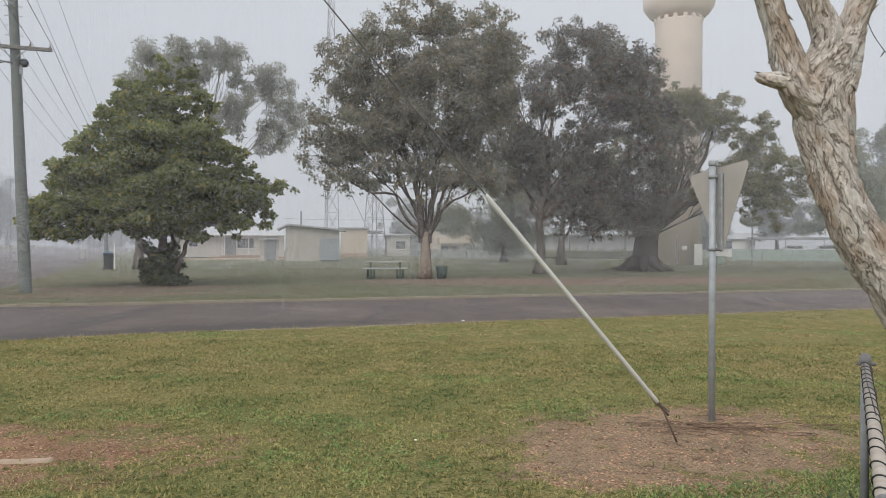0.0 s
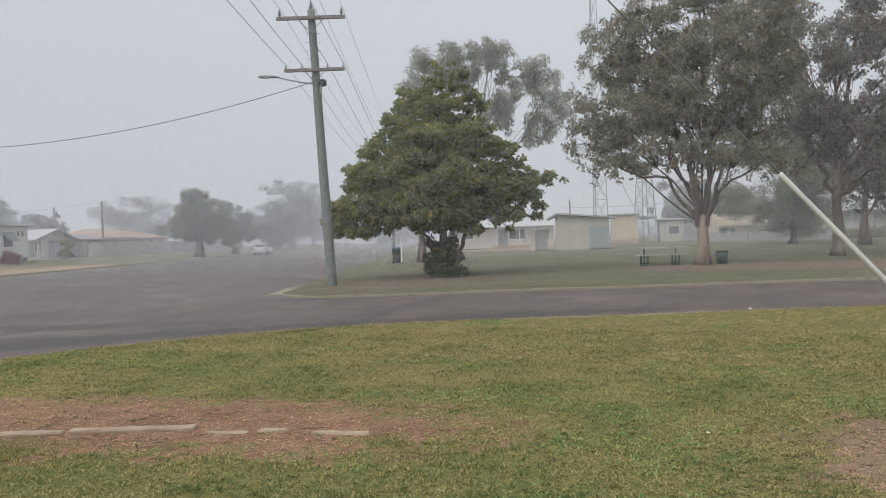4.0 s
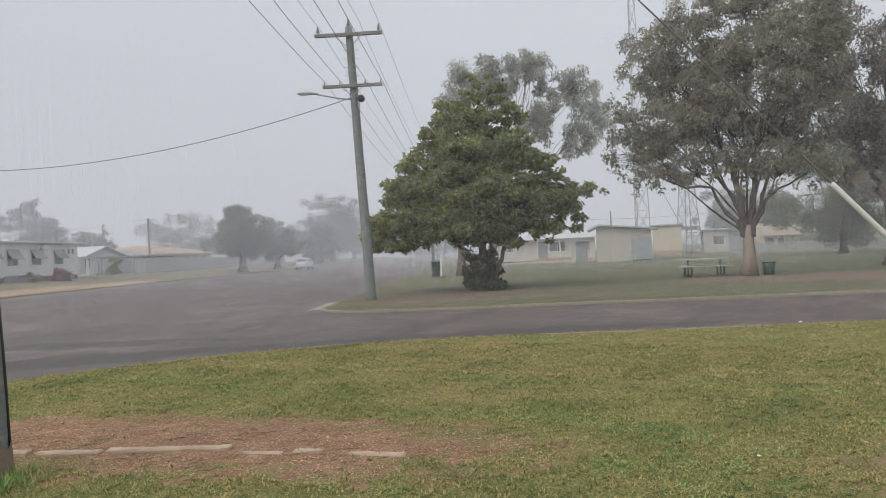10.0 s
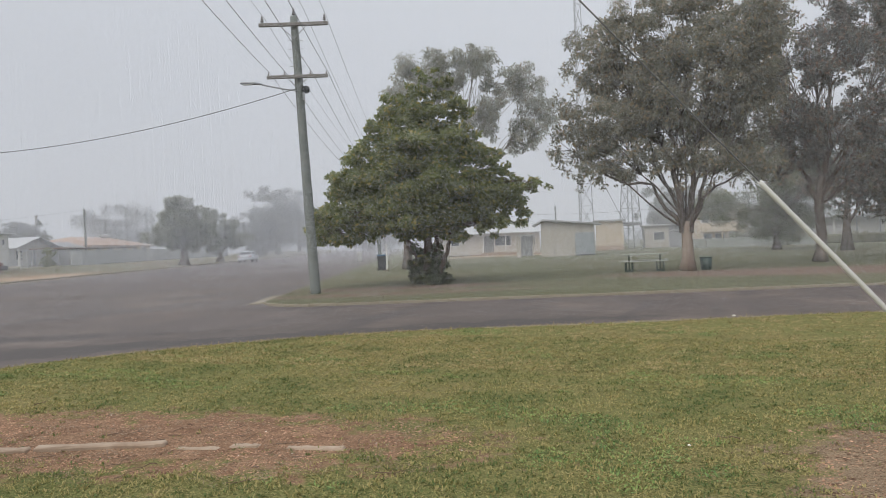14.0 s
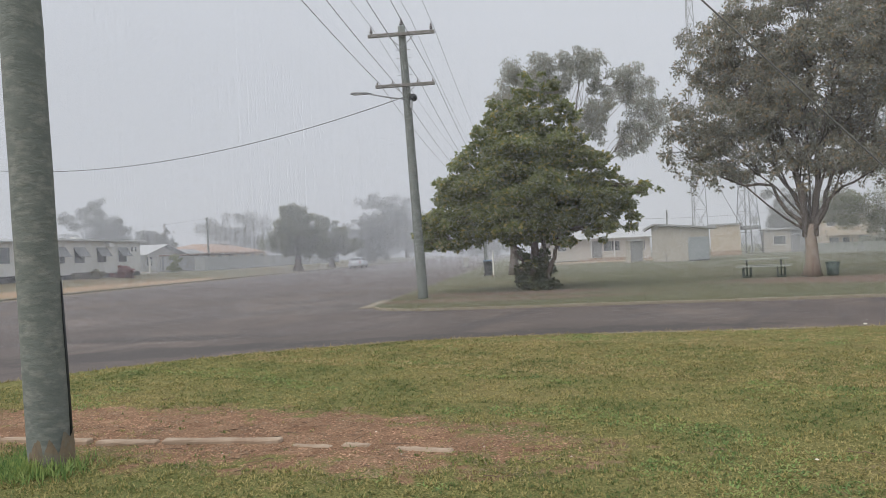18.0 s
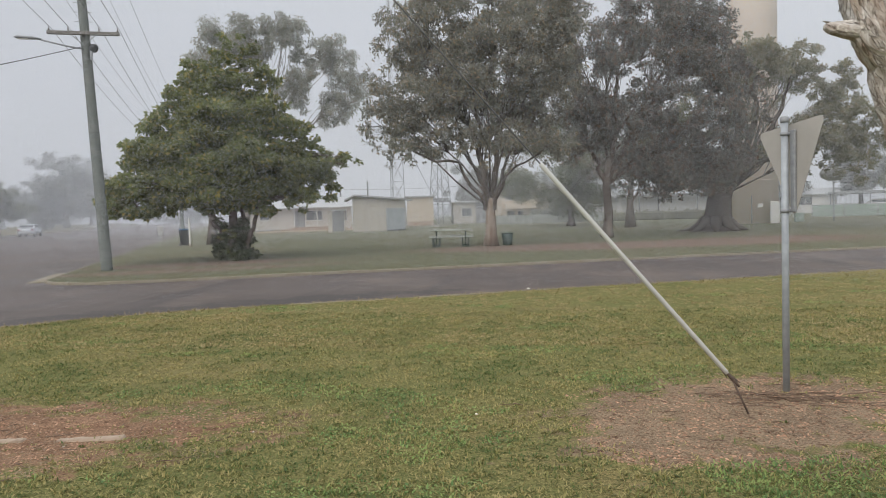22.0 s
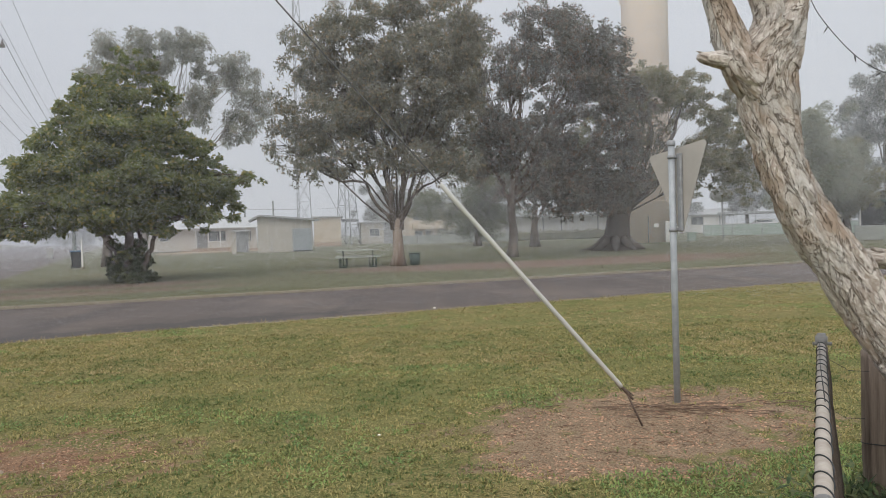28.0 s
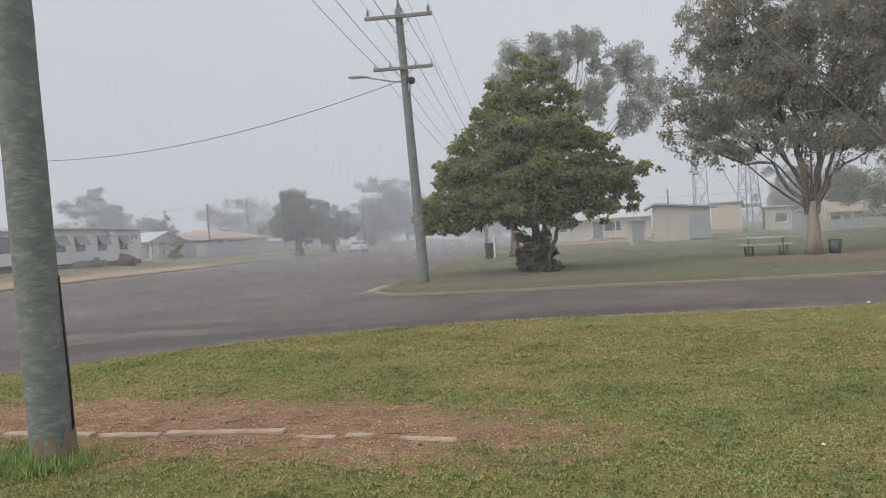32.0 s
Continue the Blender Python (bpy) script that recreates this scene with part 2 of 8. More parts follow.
def wander(a, b, n, amount, rng, sag=0.0):
    a, b = Vector(a), Vector(b)
    out = []
    for i in range(n + 1):
        t = i / n
        p = a.lerp(b, t)
        k = math.sin(math.pi * t)
        p += Vector((rng.gauss(0, 1), rng.gauss(0, 1), rng.gauss(0, 0.6))) * amount * k
        p.z += sag * k
        out.append(p)
    return out


def tree(name, base, label, trunk, trunk_r, limbs, blobs, count, size, aspect, droop, leaf, bark, seed, clumps=60, flare=1.5, group="", category="tree", hang=0.0,
         limb_r=None, twigs=2, sides=10, bow=0.05, clump_r=0.42, limb_bark=None, flat=0.75, level=0.0, boughs=(), spray=0):
    """boughs: (points, radius at the fork, radius at the end) of the main branches. trunk: points up from the base. limbs: blob index for each limb's end. blobs: (x, y, z, rx, ry, rz) of the crown's masses, from the base."""
    rng = random.Random(seed)
    root = thing(name, Matrix.Translation(base), label, category, group)
    n = len(trunk)
    rad = [trunk_r * (1 - 0.45 * i / max(1, n - 1)) for i in range(n)]
    rad[0] *= flare
    vs, fs = rings(trunk, rad, sides, wob=0.06, rng=rng)
    mesh_ob("trunk", vs, fs, bark, root, True)
    top = Vector(trunk[-1])
    centres, rads = [], []
    vol = [b[3] * b[4] * b[5] for b in blobs]
    tot = sum(v ** 0.67 for v in vol)

    for bi, b in enumerate(blobs):
        tv, tf = [], []

        def add(pts, rr, sd=5):
            v, f = rings(pts, rr, sd, cap=False)
            o = len(tv)
            tv.extend(v)
            tf.extend(tuple(o + i for i in q) for q in f)

        c = Vector(b[:3])
        start = Vector(trunk[max(0, n - 1 - (bi % 2))]) if n > 2 else top
        lr = limb_r or trunk_r * 0.42
        pts = wander(start, c, 6, (c - start).length * 0.028, rng, -(c - start).length * bow)
        if bi in limbs:
            add(pts, [lr * (1 - 0.13 * i) for i in range(7)], 7)
        k = max(2, round(clumps * vol[bi] ** 0.67 / tot))
        for _ in range(k):
            d = Vector((rng.gauss(0, 1), rng.gauss(0, 1), rng.gauss(0.15, 1))).normalized()
            q = c + Vector((d.x * b[3], d.y * b[4], d.z * b[5])) * (rng.random() ** 0.4)
            centres.append(q)
            rr = rng.uniform(0.45, 1.0) * (b[3] * b[4] * b[5]) ** (1 / 3) * clump_r
            rads.append(rr)
            if hang:
                for h in range(2):
                    centres.append(q - Vector((rng.gauss(0, .2), rng.gauss(0, .2), rng.uniform(0.3, 1.0) * hang)))
                    rads.append(rr * 0.6)
            if bi in limbs and rng.random() < twigs * 0.5:
                s0 = pts[rng.randrange(len(pts) // 2, len(pts))]
                add(wander(s0, q, 3, 0.06 * (q - s0).length, rng), [lr * 0.3, lr * 0.2, lr * 0.13, lr * 0.06], 4)
        if tv:
            mesh_ob("limb", tv, tf, limb_bark or bark, root, True)
    for pts, b0, b1 in boughs:
        P, _ = spline(pts, [1] * len(pts), 14)
        P = [q + Vector((rng.gauss(0, 0.02), rng.gauss(0, 0.02), rng.gauss(0, 0.02))) * min(i, 4) for i, q in enumerate(P)]
        tv, tf = rings(P, [b1 + (b0 - b1) * (1 - i / 14) ** 1.15 for i in range(15)], 8, cap=False)
        for _ in range(spray):
            i = rng.randrange(5, 14)
            q = P[i] + Vector((rng.gauss(0, 0.5), rng.gauss(0, 0.5), rng.uniform(0.1, 0.9))) * (0.5 + 0.1 * (14 - i))
            v, f = rings(wander(P[i], q, 4, 0.06, rng), [b1 * 0.8, b1 * 0.6, b1 * 0.45, b1 * 0.3, b1 * 0.15], 4, cap=False)
            o = len(tv)
            tv += v
            tf += [tuple(o + k for k in g) for g in f]
            for _ in range(2):
                centres.append(q + Vector((rng.gauss(0, 0.2), rng.gauss(0, 0.2), rng.gauss(0, 0.15))))
                rads.append(rng.uniform(0.22, 0.42))
        mesh_ob("bough", tv, tf, limb_bark or bark, root, True)
    leaves("crown", centres, rads, count, size, aspect, droop, leaf, root, seed, flat, level)
    return root


# ---------------------------------------------------------------- ground materials
def ground_mat(name, grass, patches, dirt_a, dirt_b, scale=0.9, edge=0.55, haze_sheen=0.0, pale=None):
    """Lawn with bare patches. patches: (x, y, half length, half width, turn in degrees). pale: paler sandy soil on the east side."""
    m = bpy.data.materials.new(name)
    m.use_nodes = True
    nt = m.node_tree
    N, L = nt.nodes, nt.links
    bs = N["Principled BSDF"]
    bs.inputs["Roughness"].default_value = 0.95
    bs.inputs["Specular IOR Level"].default_value = 0.15
    # Added sheen pales the lawn at grazing angles, in place of haze.
    bs.inputs["Sheen Weight"].default_value = haze_sheen
    bs.inputs["Sheen Roughness"].default_value = 0.5
    tc = N.new("ShaderNodeTexCoord")

    def nz(sc, det=6.0, rough=0.65):
        n = N.new("ShaderNodeTexNoise")
        n.inputs["Scale"].default_value, n.inputs["Detail"].default_value, n.inputs["Roughness"].default_value = sc, det, rough
        L.new(tc.outputs["Object"], n.inputs["Vector"])
        return n.outputs["Fac"]

    def rg(src, lo, hi, a=0.0, b=1.0):
        r = N.new("ShaderNodeMapRange")
        for k, v in (("From Min", lo), ("From Max", hi), ("To Min", a), ("To Max", b)):
            r.inputs[k].default_value = v
        L.new(src, r.inputs["Value"])
        return r.outputs[0]

    def mx(fac, a, b):
        x = N.new("ShaderNodeMix")
        x.data_type = "RGBA"
        L.new(fac, x.inputs[0])
        for i, c in ((6, a), (7, b)):
            if isinstance(c, tuple):
                x.inputs[i].default_value = (*c, 1)
            else:
                L.new(c, x.inputs[i])
        return x.outputs[2]

    col = mx(rg(nz(scale), 0.38, 0.62), grass[0], grass[1])
    col = mx(rg(nz(scale * 0.35, 5), 0.5, 0.64), col, grass[2])
    col = mx(rg(nz(38, 6, 0.8), 0.44, 0.60), col, tuple(c * 0.4 for c in grass[1]))
    col = mx(rg(nz(62, 4, 0.8), 0.54, 0.66), col, tuple(c * 1.45 for c in grass[2]))
    fac = None
    for x, y, a, b, turn in patches:
        mp = N.new("ShaderNodeMapping")
        mp.vector_type = "TEXTURE"
        mp.inputs["Location"].default_value = (x, y, 0)
        mp.inputs["Rotation"].default_value = (0, 0, radians(turn))
        mp.inputs["Scale"].default_value = (a, b, 1e3)
        L.new(tc.outputs["Object"], mp.inputs[0])
        ln = N.new("ShaderNodeVectorMath")
        ln.operation = "LENGTH"
        L.new(mp.outputs[0], ln.inputs[0])
        ad = N.new("ShaderNodeMath")
        ad.operation = "ADD"
        L.new(ln.outputs["Value"], ad.inputs[0])
        L.new(rg(nz(2.4, 7), 0.25, 0.75, -edge, edge), ad.inputs[1])
        one = rg(ad.outputs[0], 0.8, 1.12, 1.0, 0.0)
        if fac is None:
            fac = one
        else:
            q = N.new("ShaderNodeMath")
            q.operation = "MAXIMUM"
            L.new(fac, q.inputs[0])
            L.new(one, q.inputs[1])
            fac = q.outputs[0]
    if fac is not None:
        dirt = mx(rg(nz(2.6, 7, 0.7), 0.38, 0.62), dirt_a, dirt_b)
        if pale:
            xyz = N.new("ShaderNodeSeparateXYZ")
            L.new(tc.outputs["Object"], xyz.inputs[0])
            sand = mx(rg(nz(3.1, 7, 0.7), 0.36, 0.64), pale, tuple(c * 0.72 for c in pale))
            dirt = mx(rg(xyz.outputs["X"], -2.6, -1.0), dirt, sand)
        dirt = mx(rg(nz(6, 7, 0.75), 0.54, 0.64), dirt, tuple(c * 0.5 for c in dirt_b))
        dirt = mx(rg(nz(9, 7, 0.75), 0.55, 0.64), dirt, tuple(min(0.6, c * 1.25) for c in dirt_a))
        dirt = mx(rg(nz(48, 4, 0.75), 0.48, 0.64), dirt, tuple(c * 0.45 for c in dirt_b))
        dirt = mx(rg(nz(95, 3, 0.7), 0.60, 0.68), dirt, tuple(min(0.62, c * 1.5) for c in dirt_a))
        col = mx(fac, col, dirt)
    L.new(col, bs.inputs["Base Color"])
    bp = N.new("ShaderNodeBump")
    bp.inputs["Strength"].default_value, bp.inputs["Distance"].default_value = 0.9, 0.02
    L.new(nz(55, 5, 0.7), bp.inputs["Height"])
    L.new(bp.outputs[0], bs.inputs["Normal"])
    return m


NEAR_PATCHES = [(1.62, 6.1, 1.52, 1.12, 30), (0.95, 5.35, 0.75, 0.55, 10), (-5.3, 5.2, 3.1, 0.98, 8), (-7.6, 4.8, 1.7, 0.9, 20)]
LAWN_NEAR = ground_mat("patchy_couch_lawn", ((0.245, 0.228, 0.088), (0.175, 0.195, 0.068), (0.30, 0.238, 0.108)), NEAR_PATCHES, (0.365, 0.235, 0.15), (0.23, 0.13, 0.08), edge=0.8, pale=(0.355, 0.268, 0.18))
LAWN_PARK = ground_mat("thin_park_lawn", ((0.148, 0.145, 0.07), (0.115, 0.13, 0.06), (0.165, 0.14, 0.08)), [(3.4, 31.4, 8.8, 2.9, 4), (9.5, 33.8, 4.8, 2.8, 10), (-11.6, 25.5, 4.0, 1.4, 20), (-11, 22.5, 5, .8, 20)], (0.225, 0.15, 0.108), (0.15, 0.104, 0.077), 0.3, edge=0.45, haze_sheen=0.1)
LAWN_VERGE = ground_mat("dry_verge", ((0.18, 0.16, 0.09), (0.13, 0.145, 0.07), (0.25, 0.18, 0.11)), [(-42.8, 27.5, 12, 1.5, 113), (-47.5, 40.5, 9, 1.3, 113)], (0.42, 0.28, 0.17), (0.34, 0.24, 0.15), 0.25, haze_sheen=0.1)


def road_mat():
    m = mat("asphalt", (0.118, 0.098, 0.09), 0.66, second=(0.09, 0.075, 0.069), scale=0.5, third=(0.16, 0.13, 0.112), scale2=0.3, bump=0.5, bump_scale=90, bump_dist=0.006)
    nt = m.node_tree
    bs = nt.nodes["Principled BSDF"]
    old = bs.inputs["Base Color"].links[0].from_socket
    tc = nt.nodes.new("ShaderNodeTexCoord")
    mp = nt.nodes.new("ShaderNodeMapping")
    mp.inputs["Rotation"].default_value = (0, 0, -radians(23))
    mp.inputs["Scale"].default_value = (1.0, 0.12, 1)
    nt.links.new(tc.outputs["Object"], mp.inputs[0])
    w = nt.nodes.new("ShaderNodeTexNoise")
    w.inputs["Scale"].default_value, w.inputs["Detail"].default_value = 1.3, 6
    nt.links.new(mp.outputs[0], w.inputs["Vector"])
    r = nt.nodes.new("ShaderNodeMapRange")
    r.inputs["From Min"].default_value, r.inputs["From Max"].default_value = 0.5, 0.72
    nt.links.new(w.outputs["Fac"], r.inputs["Value"])
    x = nt.nodes.new("ShaderNodeMix")
    x.data_type = "RGBA"
    x.inputs[7].default_value = (0.078, 0.068, 0.066, 1)
    nt.links.new(r.outputs[0], x.inputs[0])
    nt.links.new(old, x.inputs[6])
    # pale worn chips
    v = nt.nodes.new("ShaderNodeTexNoise")
    v.inputs["Scale"].default_value, v.inputs["Detail"].default_value = 16, 3
    nt.links.new(tc.outputs["Object"], v.inputs["Vector"])
    r2 = nt.nodes.new("ShaderNodeMapRange")
    r2.inputs["From Min"].default_value, r2.inputs["From Max"].default_value = 0.64, 0.72
    nt.links.new(v.outputs["Fac"], r2.inputs["Value"])
    y = nt.nodes.new("ShaderNodeMix")
    y.data_type = "RGBA"
    y.inputs[7].default_value = (0.2, 0.18, 0.165, 1)
    nt.links.new(r2.outputs[0], y.inputs[0])
    nt.links.new(x.outputs[2], y.inputs[6])
    out = y.outputs[2]
    # dark worn tar where the wheels cut the corner
    for px_, py_, a, b, turn in ((-12.2, 9.6, 4.2, 0.9, 40), (-6.3, 13.6, 5.5, 0.8, 30), (-14.5, 11.5, 3.5, 0.7, 25), (3.5, 16.3, 7, 0.9, 23)):
        mp = nt.nodes.new("ShaderNodeMapping")
        mp.vector_type = "TEXTURE"
        mp.inputs["Location"].default_value = (px_, py_, 0)
        mp.inputs["Rotation"].default_value = (0, 0, radians(turn))
        mp.inputs["Scale"].default_value = (a, b, 1e3)
        nt.links.new(tc.outputs["Object"], mp.inputs[0])
        ln = nt.nodes.new("ShaderNodeVectorMath")
        ln.operation = "LENGTH"
        nt.links.new(mp.outputs[0], ln.inputs[0])
        n = nt.nodes.new("ShaderNodeTexNoise")
        n.inputs["Scale"].default_value, n.inputs["Detail"].default_value, n.inputs["Roughness"].default_value = 1.6, 7, 0.7
        nt.links.new(tc.outputs["Object"], n.inputs["Vector"])
        ad = nt.nodes.new("ShaderNodeMath")
        ad.operation = "MULTIPLY_ADD"
        nt.links.new(n.outputs["Fac"], ad.inputs[0])
        ad.inputs[1].default_value = 2.6
        nt.links.new(ln.outputs["Value"], ad.inputs[2])
        r3 = nt.nodes.new("ShaderNodeMapRange")
        for key, val in (("From Min", 1.95), ("From Max", 2.4), ("To Min", 0.75), ("To Max", 0.0)):
            r3.inputs[key].default_value = val
        nt.links.new(ad.outputs[0], r3.inputs["Value"])
        z = nt.nodes.new("ShaderNodeMix")
        z.data_type = "RGBA"
        z.inputs[7].default_value = (0.06, 0.054, 0.053, 1)
        nt.links.new(r3.outputs[0], z.inputs[0])
        nt.links.new(out, z.inputs[6])
        out = z.outputs[2]
    nt.links.new(out, bs.inputs["Base Color"])
    return m


ASPHALT = road_mat()

# ---------------------------------------------------------------- ground and streets
mesh_ob("ground", [(-900, -900, -0.14), (900, -900, -0.14), (900, 900, -0.14), (-900, 900, -0.14)], [(0, 1, 2, 3)], EARTH)
tagged(bpy.data.objects["ground"], "dull olive open ground that fades to the horizon", "ground", kind="structure")

# Self-lit grey ring, added to stand in for fog along the horizon.
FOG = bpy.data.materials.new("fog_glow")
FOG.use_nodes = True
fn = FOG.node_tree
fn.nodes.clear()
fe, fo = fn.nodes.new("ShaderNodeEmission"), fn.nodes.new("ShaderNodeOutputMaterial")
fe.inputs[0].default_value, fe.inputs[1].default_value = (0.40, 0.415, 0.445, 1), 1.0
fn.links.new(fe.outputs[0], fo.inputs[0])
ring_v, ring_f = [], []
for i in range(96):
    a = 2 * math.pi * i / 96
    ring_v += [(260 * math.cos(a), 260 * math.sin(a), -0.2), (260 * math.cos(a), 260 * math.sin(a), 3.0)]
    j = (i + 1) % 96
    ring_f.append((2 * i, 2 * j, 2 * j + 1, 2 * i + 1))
tagged(mesh_ob("backdrop", ring_v, ring_f, FOG), "plain glowing grey ring standing in for fog far beyond the houses", "fog", kind="structure")


def near_edge(s):
    if s < 0:
        return 2 + 12 * math.sqrt(max(0, 1 - (s / 10.5) ** 2))
    return 14 - 0.035 * s


def far_edge(s):
    return 21.6 - 0.07 * s


def park_edge(s):
    """The corner of the park is rounded off towards the main street."""
    if s < -2.6:
        k = (s + 2.6) / 2.5
        return far_edge(-2.6) + 2.2 * (1 - math.sqrt(max(0, 1 - k * k)))
    return far_edge(s)


def rough_z(x, y):
    return 0.02 * noise.noise((x * 0.35, y * 0.35, 0)) + 0.008 * noise.noise((x * 2.1, y * 2.1, 3))


def sheet(name, cols, material, label, category, n=24, lift=None):
    vs, fs = [], []
    for s, r0, r1 in cols:
        for j in range(n + 1):
            r = r0 + (r1 - r0) * (1 - (1 - j / n) ** 1.6 if r0 < 0 else (j / n) ** 1.6)
            p = W(s, r)
            vs.append((p.x, p.y, rough_z(p.x, p.y) + (lift(s) if lift else 0)))
    m = n + 1
    for i in range(len(cols) - 1):
        for j in range(n):
            fs.append((i * m + j, (i + 1) * m + j, (i + 1) * m + j + 1, i * m + j + 1))
    return tagged(mesh_ob(name, vs, fs, material, smooth=True), label, category, kind="structure")


def verge_z(s):
    return 0.22 + 0.62 * min(1, max(0, (-26.5 - s) / 9))


# the main street rises gently towards its far side
road_v = [W(s, r, z) for s, z in ((-26.5, 0.17), (-19.0, 0.06), (-12.0, -0.06), (-4.5, -0.075)) for r in (-120, 400)]
mesh_ob("main_road", road_v, [(2 * i, 2 * i + 2, 2 * i + 3, 2 * i + 1) for i in range(3)], ASPHALT)
tagged(bpy.data.objects["main_road"], "wide worn grey asphalt street with faint tar streaks", "road", kind="structure")
road_v = [W(-4.5, 4), W(220, 4), W(220, 24), W(-4.5, 24)]
mesh_ob("side_road", [(p.x, p.y, -0.075) for p in road_v], [(0, 1, 2, 3)], ASPHALT)
tagged(bpy.data.objects["side_road"], "narrow dark asphalt side street between lawns", "road", kind="structure")
ss = [-10.49, -10.3, -10, -9.4, -8.7, -8, -7.4, -6.8, -6.2, -5.6, -5, -4.5, -4, -3.5, -3, -2.5, -2, -1.5, -1, -.5] + [i * 0.5 for i in range(0, 80)] + [44, 50, 60, 80, 120, 200]
sheet("lawn_near", [(s, -30, near_edge(s)) for s in ss], LAWN_NEAR, "patchy yellow-green couch lawn with bare earth", "lawn", 110)
ss = [-5.1, -5.0, -4.8, -4.4, -3.8, -3.2, -2.6] + list(range(-2, 60, 2)) + [70, 90, 130, 200]
sheet("lawn_park", [(s, park_edge(s), 300) for s in ss], LAWN_PARK, "thin mown park lawn of olive grass and bare soil", "lawn", 90)
sheet("lawn_verge", [(s, -120, 400) for s in (-300, -80, -60, -50, -40, -36, -34, -32, -30, -28, -26.5)], LAWN_VERGE, "dry grass verge in front of the houses", "lawn", 120, verge_z)


def kerb(name, label):
    return thing(name, Matrix.Identity(4), label, "kerb", kind="structure")


def kerb_stones(root, pts, w, h, gap, seed, skip=0.0):
    """Single lengths of concrete kerb laid end to end along pts."""
    rng = random.Random(seed)
    for a, b in zip(pts[:-1], pts[1:]):
        if rng.random() < skip:
            continue
        d = b - a
        ln = d.length
        bm = bmesh.new()
        z = h + rng.uniform(-0.012, 0.006)
        box(bm, gap, -w / 2, -0.10, ln - gap, w / 2, z, bevel=0.012)
        ob = part("kerb_stone", bm, CONCRETE, root)
        ob.matrix_local = pose(a.x, a.y, 0, 0, 0, math.degrees(math.atan2(d.y, d.x)) + rng.uniform(-0.25, 0.25))


def arc_points():
    return [W(-10.5 * math.cos(t), 2 + 12 * math.sin(t)) for t in [0.02 + i * (math.pi / 2 - 0.02) / 14 for i in range(15)]]


k = kerb("kerb_near", "low broken concrete kerb, half overgrown by the lawn")
kerb_stones(k, arc_points() + [W(s, near_edge(s)) for s in [1 + 1.2 * i for i in range(26)]], 0.10, 0.004, 0.015, 1, 0.12)
k = kerb("kerb_park", "pale concrete kerb round the park corner")
corner = [W(s, park_edge(s)) for s in (-5.09, -5.0, -4.7, -4.2, -3.4, -2.6)]
kerb_stones(k, [W(-5.1, r) for r in (140, 120, 100, 90, 80, 70, 62, 55, 49, 44, 40, 37, 34.5, 32.5, 30.5, 28.5, 27, 25.5, 24.2)] + corner + [W(-2.6 + 1.6 * i, park_edge(-2.6 + 1.6 * i)) for i in range(1, 30)], 0.06, 0.004, 0.002, 2)
k = kerb("kerb_verge", "pale concrete kerb along the far verge")
kerb_stones(k, [W(-26.5, r) for r in list(range(10, 100, 3)) + list(range(100, 220, 12))], 0.3, 0.28, 0.01, 3)
k = kerb("gutter_verge", "pale concrete gutter strip along the far verge")
kerb_stones(k, [W(-26.05, r) for r in list(range(10, 100, 3)) + list(range(100, 220, 12))], 0.55, 0.18, 0.008, 4)
# concrete gutter apron at the park corner
bm = bmesh.new()
box(bm, -0.5, -0.35, -0.09, -0.02, 3.4, -0.055, bevel=0.01)
g = tagged(part("gutter_apron", bm, CONCRETE), "pale concrete gutter apron at the street corner", "gutter", kind="structure")
g.matrix_world = local(-5.1, 24.1, 0, 0)


# ---------------------------------------------------------------- trees of the park
LEAF_TULIP = leaf_mat("broad_green_leaves", (0.15, 0.182, 0.08), (0.262, 0.29, 0.12), (0.43, 0.38, 0.135), 0.15, 0.6, 0.8)
LEAF_GUM = leaf_mat("grey_gum_leaves", (0.152, 0.155, 0.125), (0.285, 0.28, 0.218), (0.385, 0.30, 0.195), 0.18, 0.5, 0.45)
# The two pale leaf tones below carry some fog haze in their colour.
LEAF_PALEGUM = leaf_mat("haze_pale_gum_leaves", (0.29, 0.305, 0.265), (0.40, 0.41, 0.35), (0.33, 0.28, 0.22), 0.15, 0.5, 0.8)
LEAF_HAZEOLIVE = leaf_mat("haze_pale_olive_leaves", (0.29, 0.315, 0.25), (0.40, 0.42, 0.335), (0.37, 0.34, 0.25), 0.12, 0.6, 1.0)
LEAF_RUST = leaf_mat("rusty_dark_leaves", (0.11, 0.116, 0.102), (0.20, 0.2, 0.17), (0.33, 0.215, 0.16), 0.2, 0.5, 0.4)
LEAF_OLIVE = leaf_mat("olive_leaves", (0.205, 0.208, 0.142), (0.315, 0.31, 0.208), (0.38, 0.315, 0.2), 0.2, 0.62, 0.9)
# Far leaves are paled: the haze of distance is put into their colour.
LEAF_FAR = leaf_mat("haze_pale_far_leaves", (0.16, 0.172, 0.155), (0.24, 0.25, 0.225), (0.35, 0.33, 0.28), 0.1, 0.55, 1.0)
BARK_GUM = mat("brown_gum_bark", (0.18, 0.155, 0.138), 0.9, second=(0.11, 0.092, 0.08), scale=7, third=(0.33, 0.285, 0.25), scale2=2.2, bump=1.0, bump_scale=9, stretch=(1, 1, 0.3), bump_dist=0.02)
BARK_FIG = mat("fig_bark", (0.13, 0.113, 0.10), 0.92, second=(0.085, 0.073, 0.065), scale=3, third=(0.17, 0.148, 0.13), scale2=1.2, bump=0.7, bump_scale=7, stretch=(1, 1, 0.3), bump_dist=0.03)
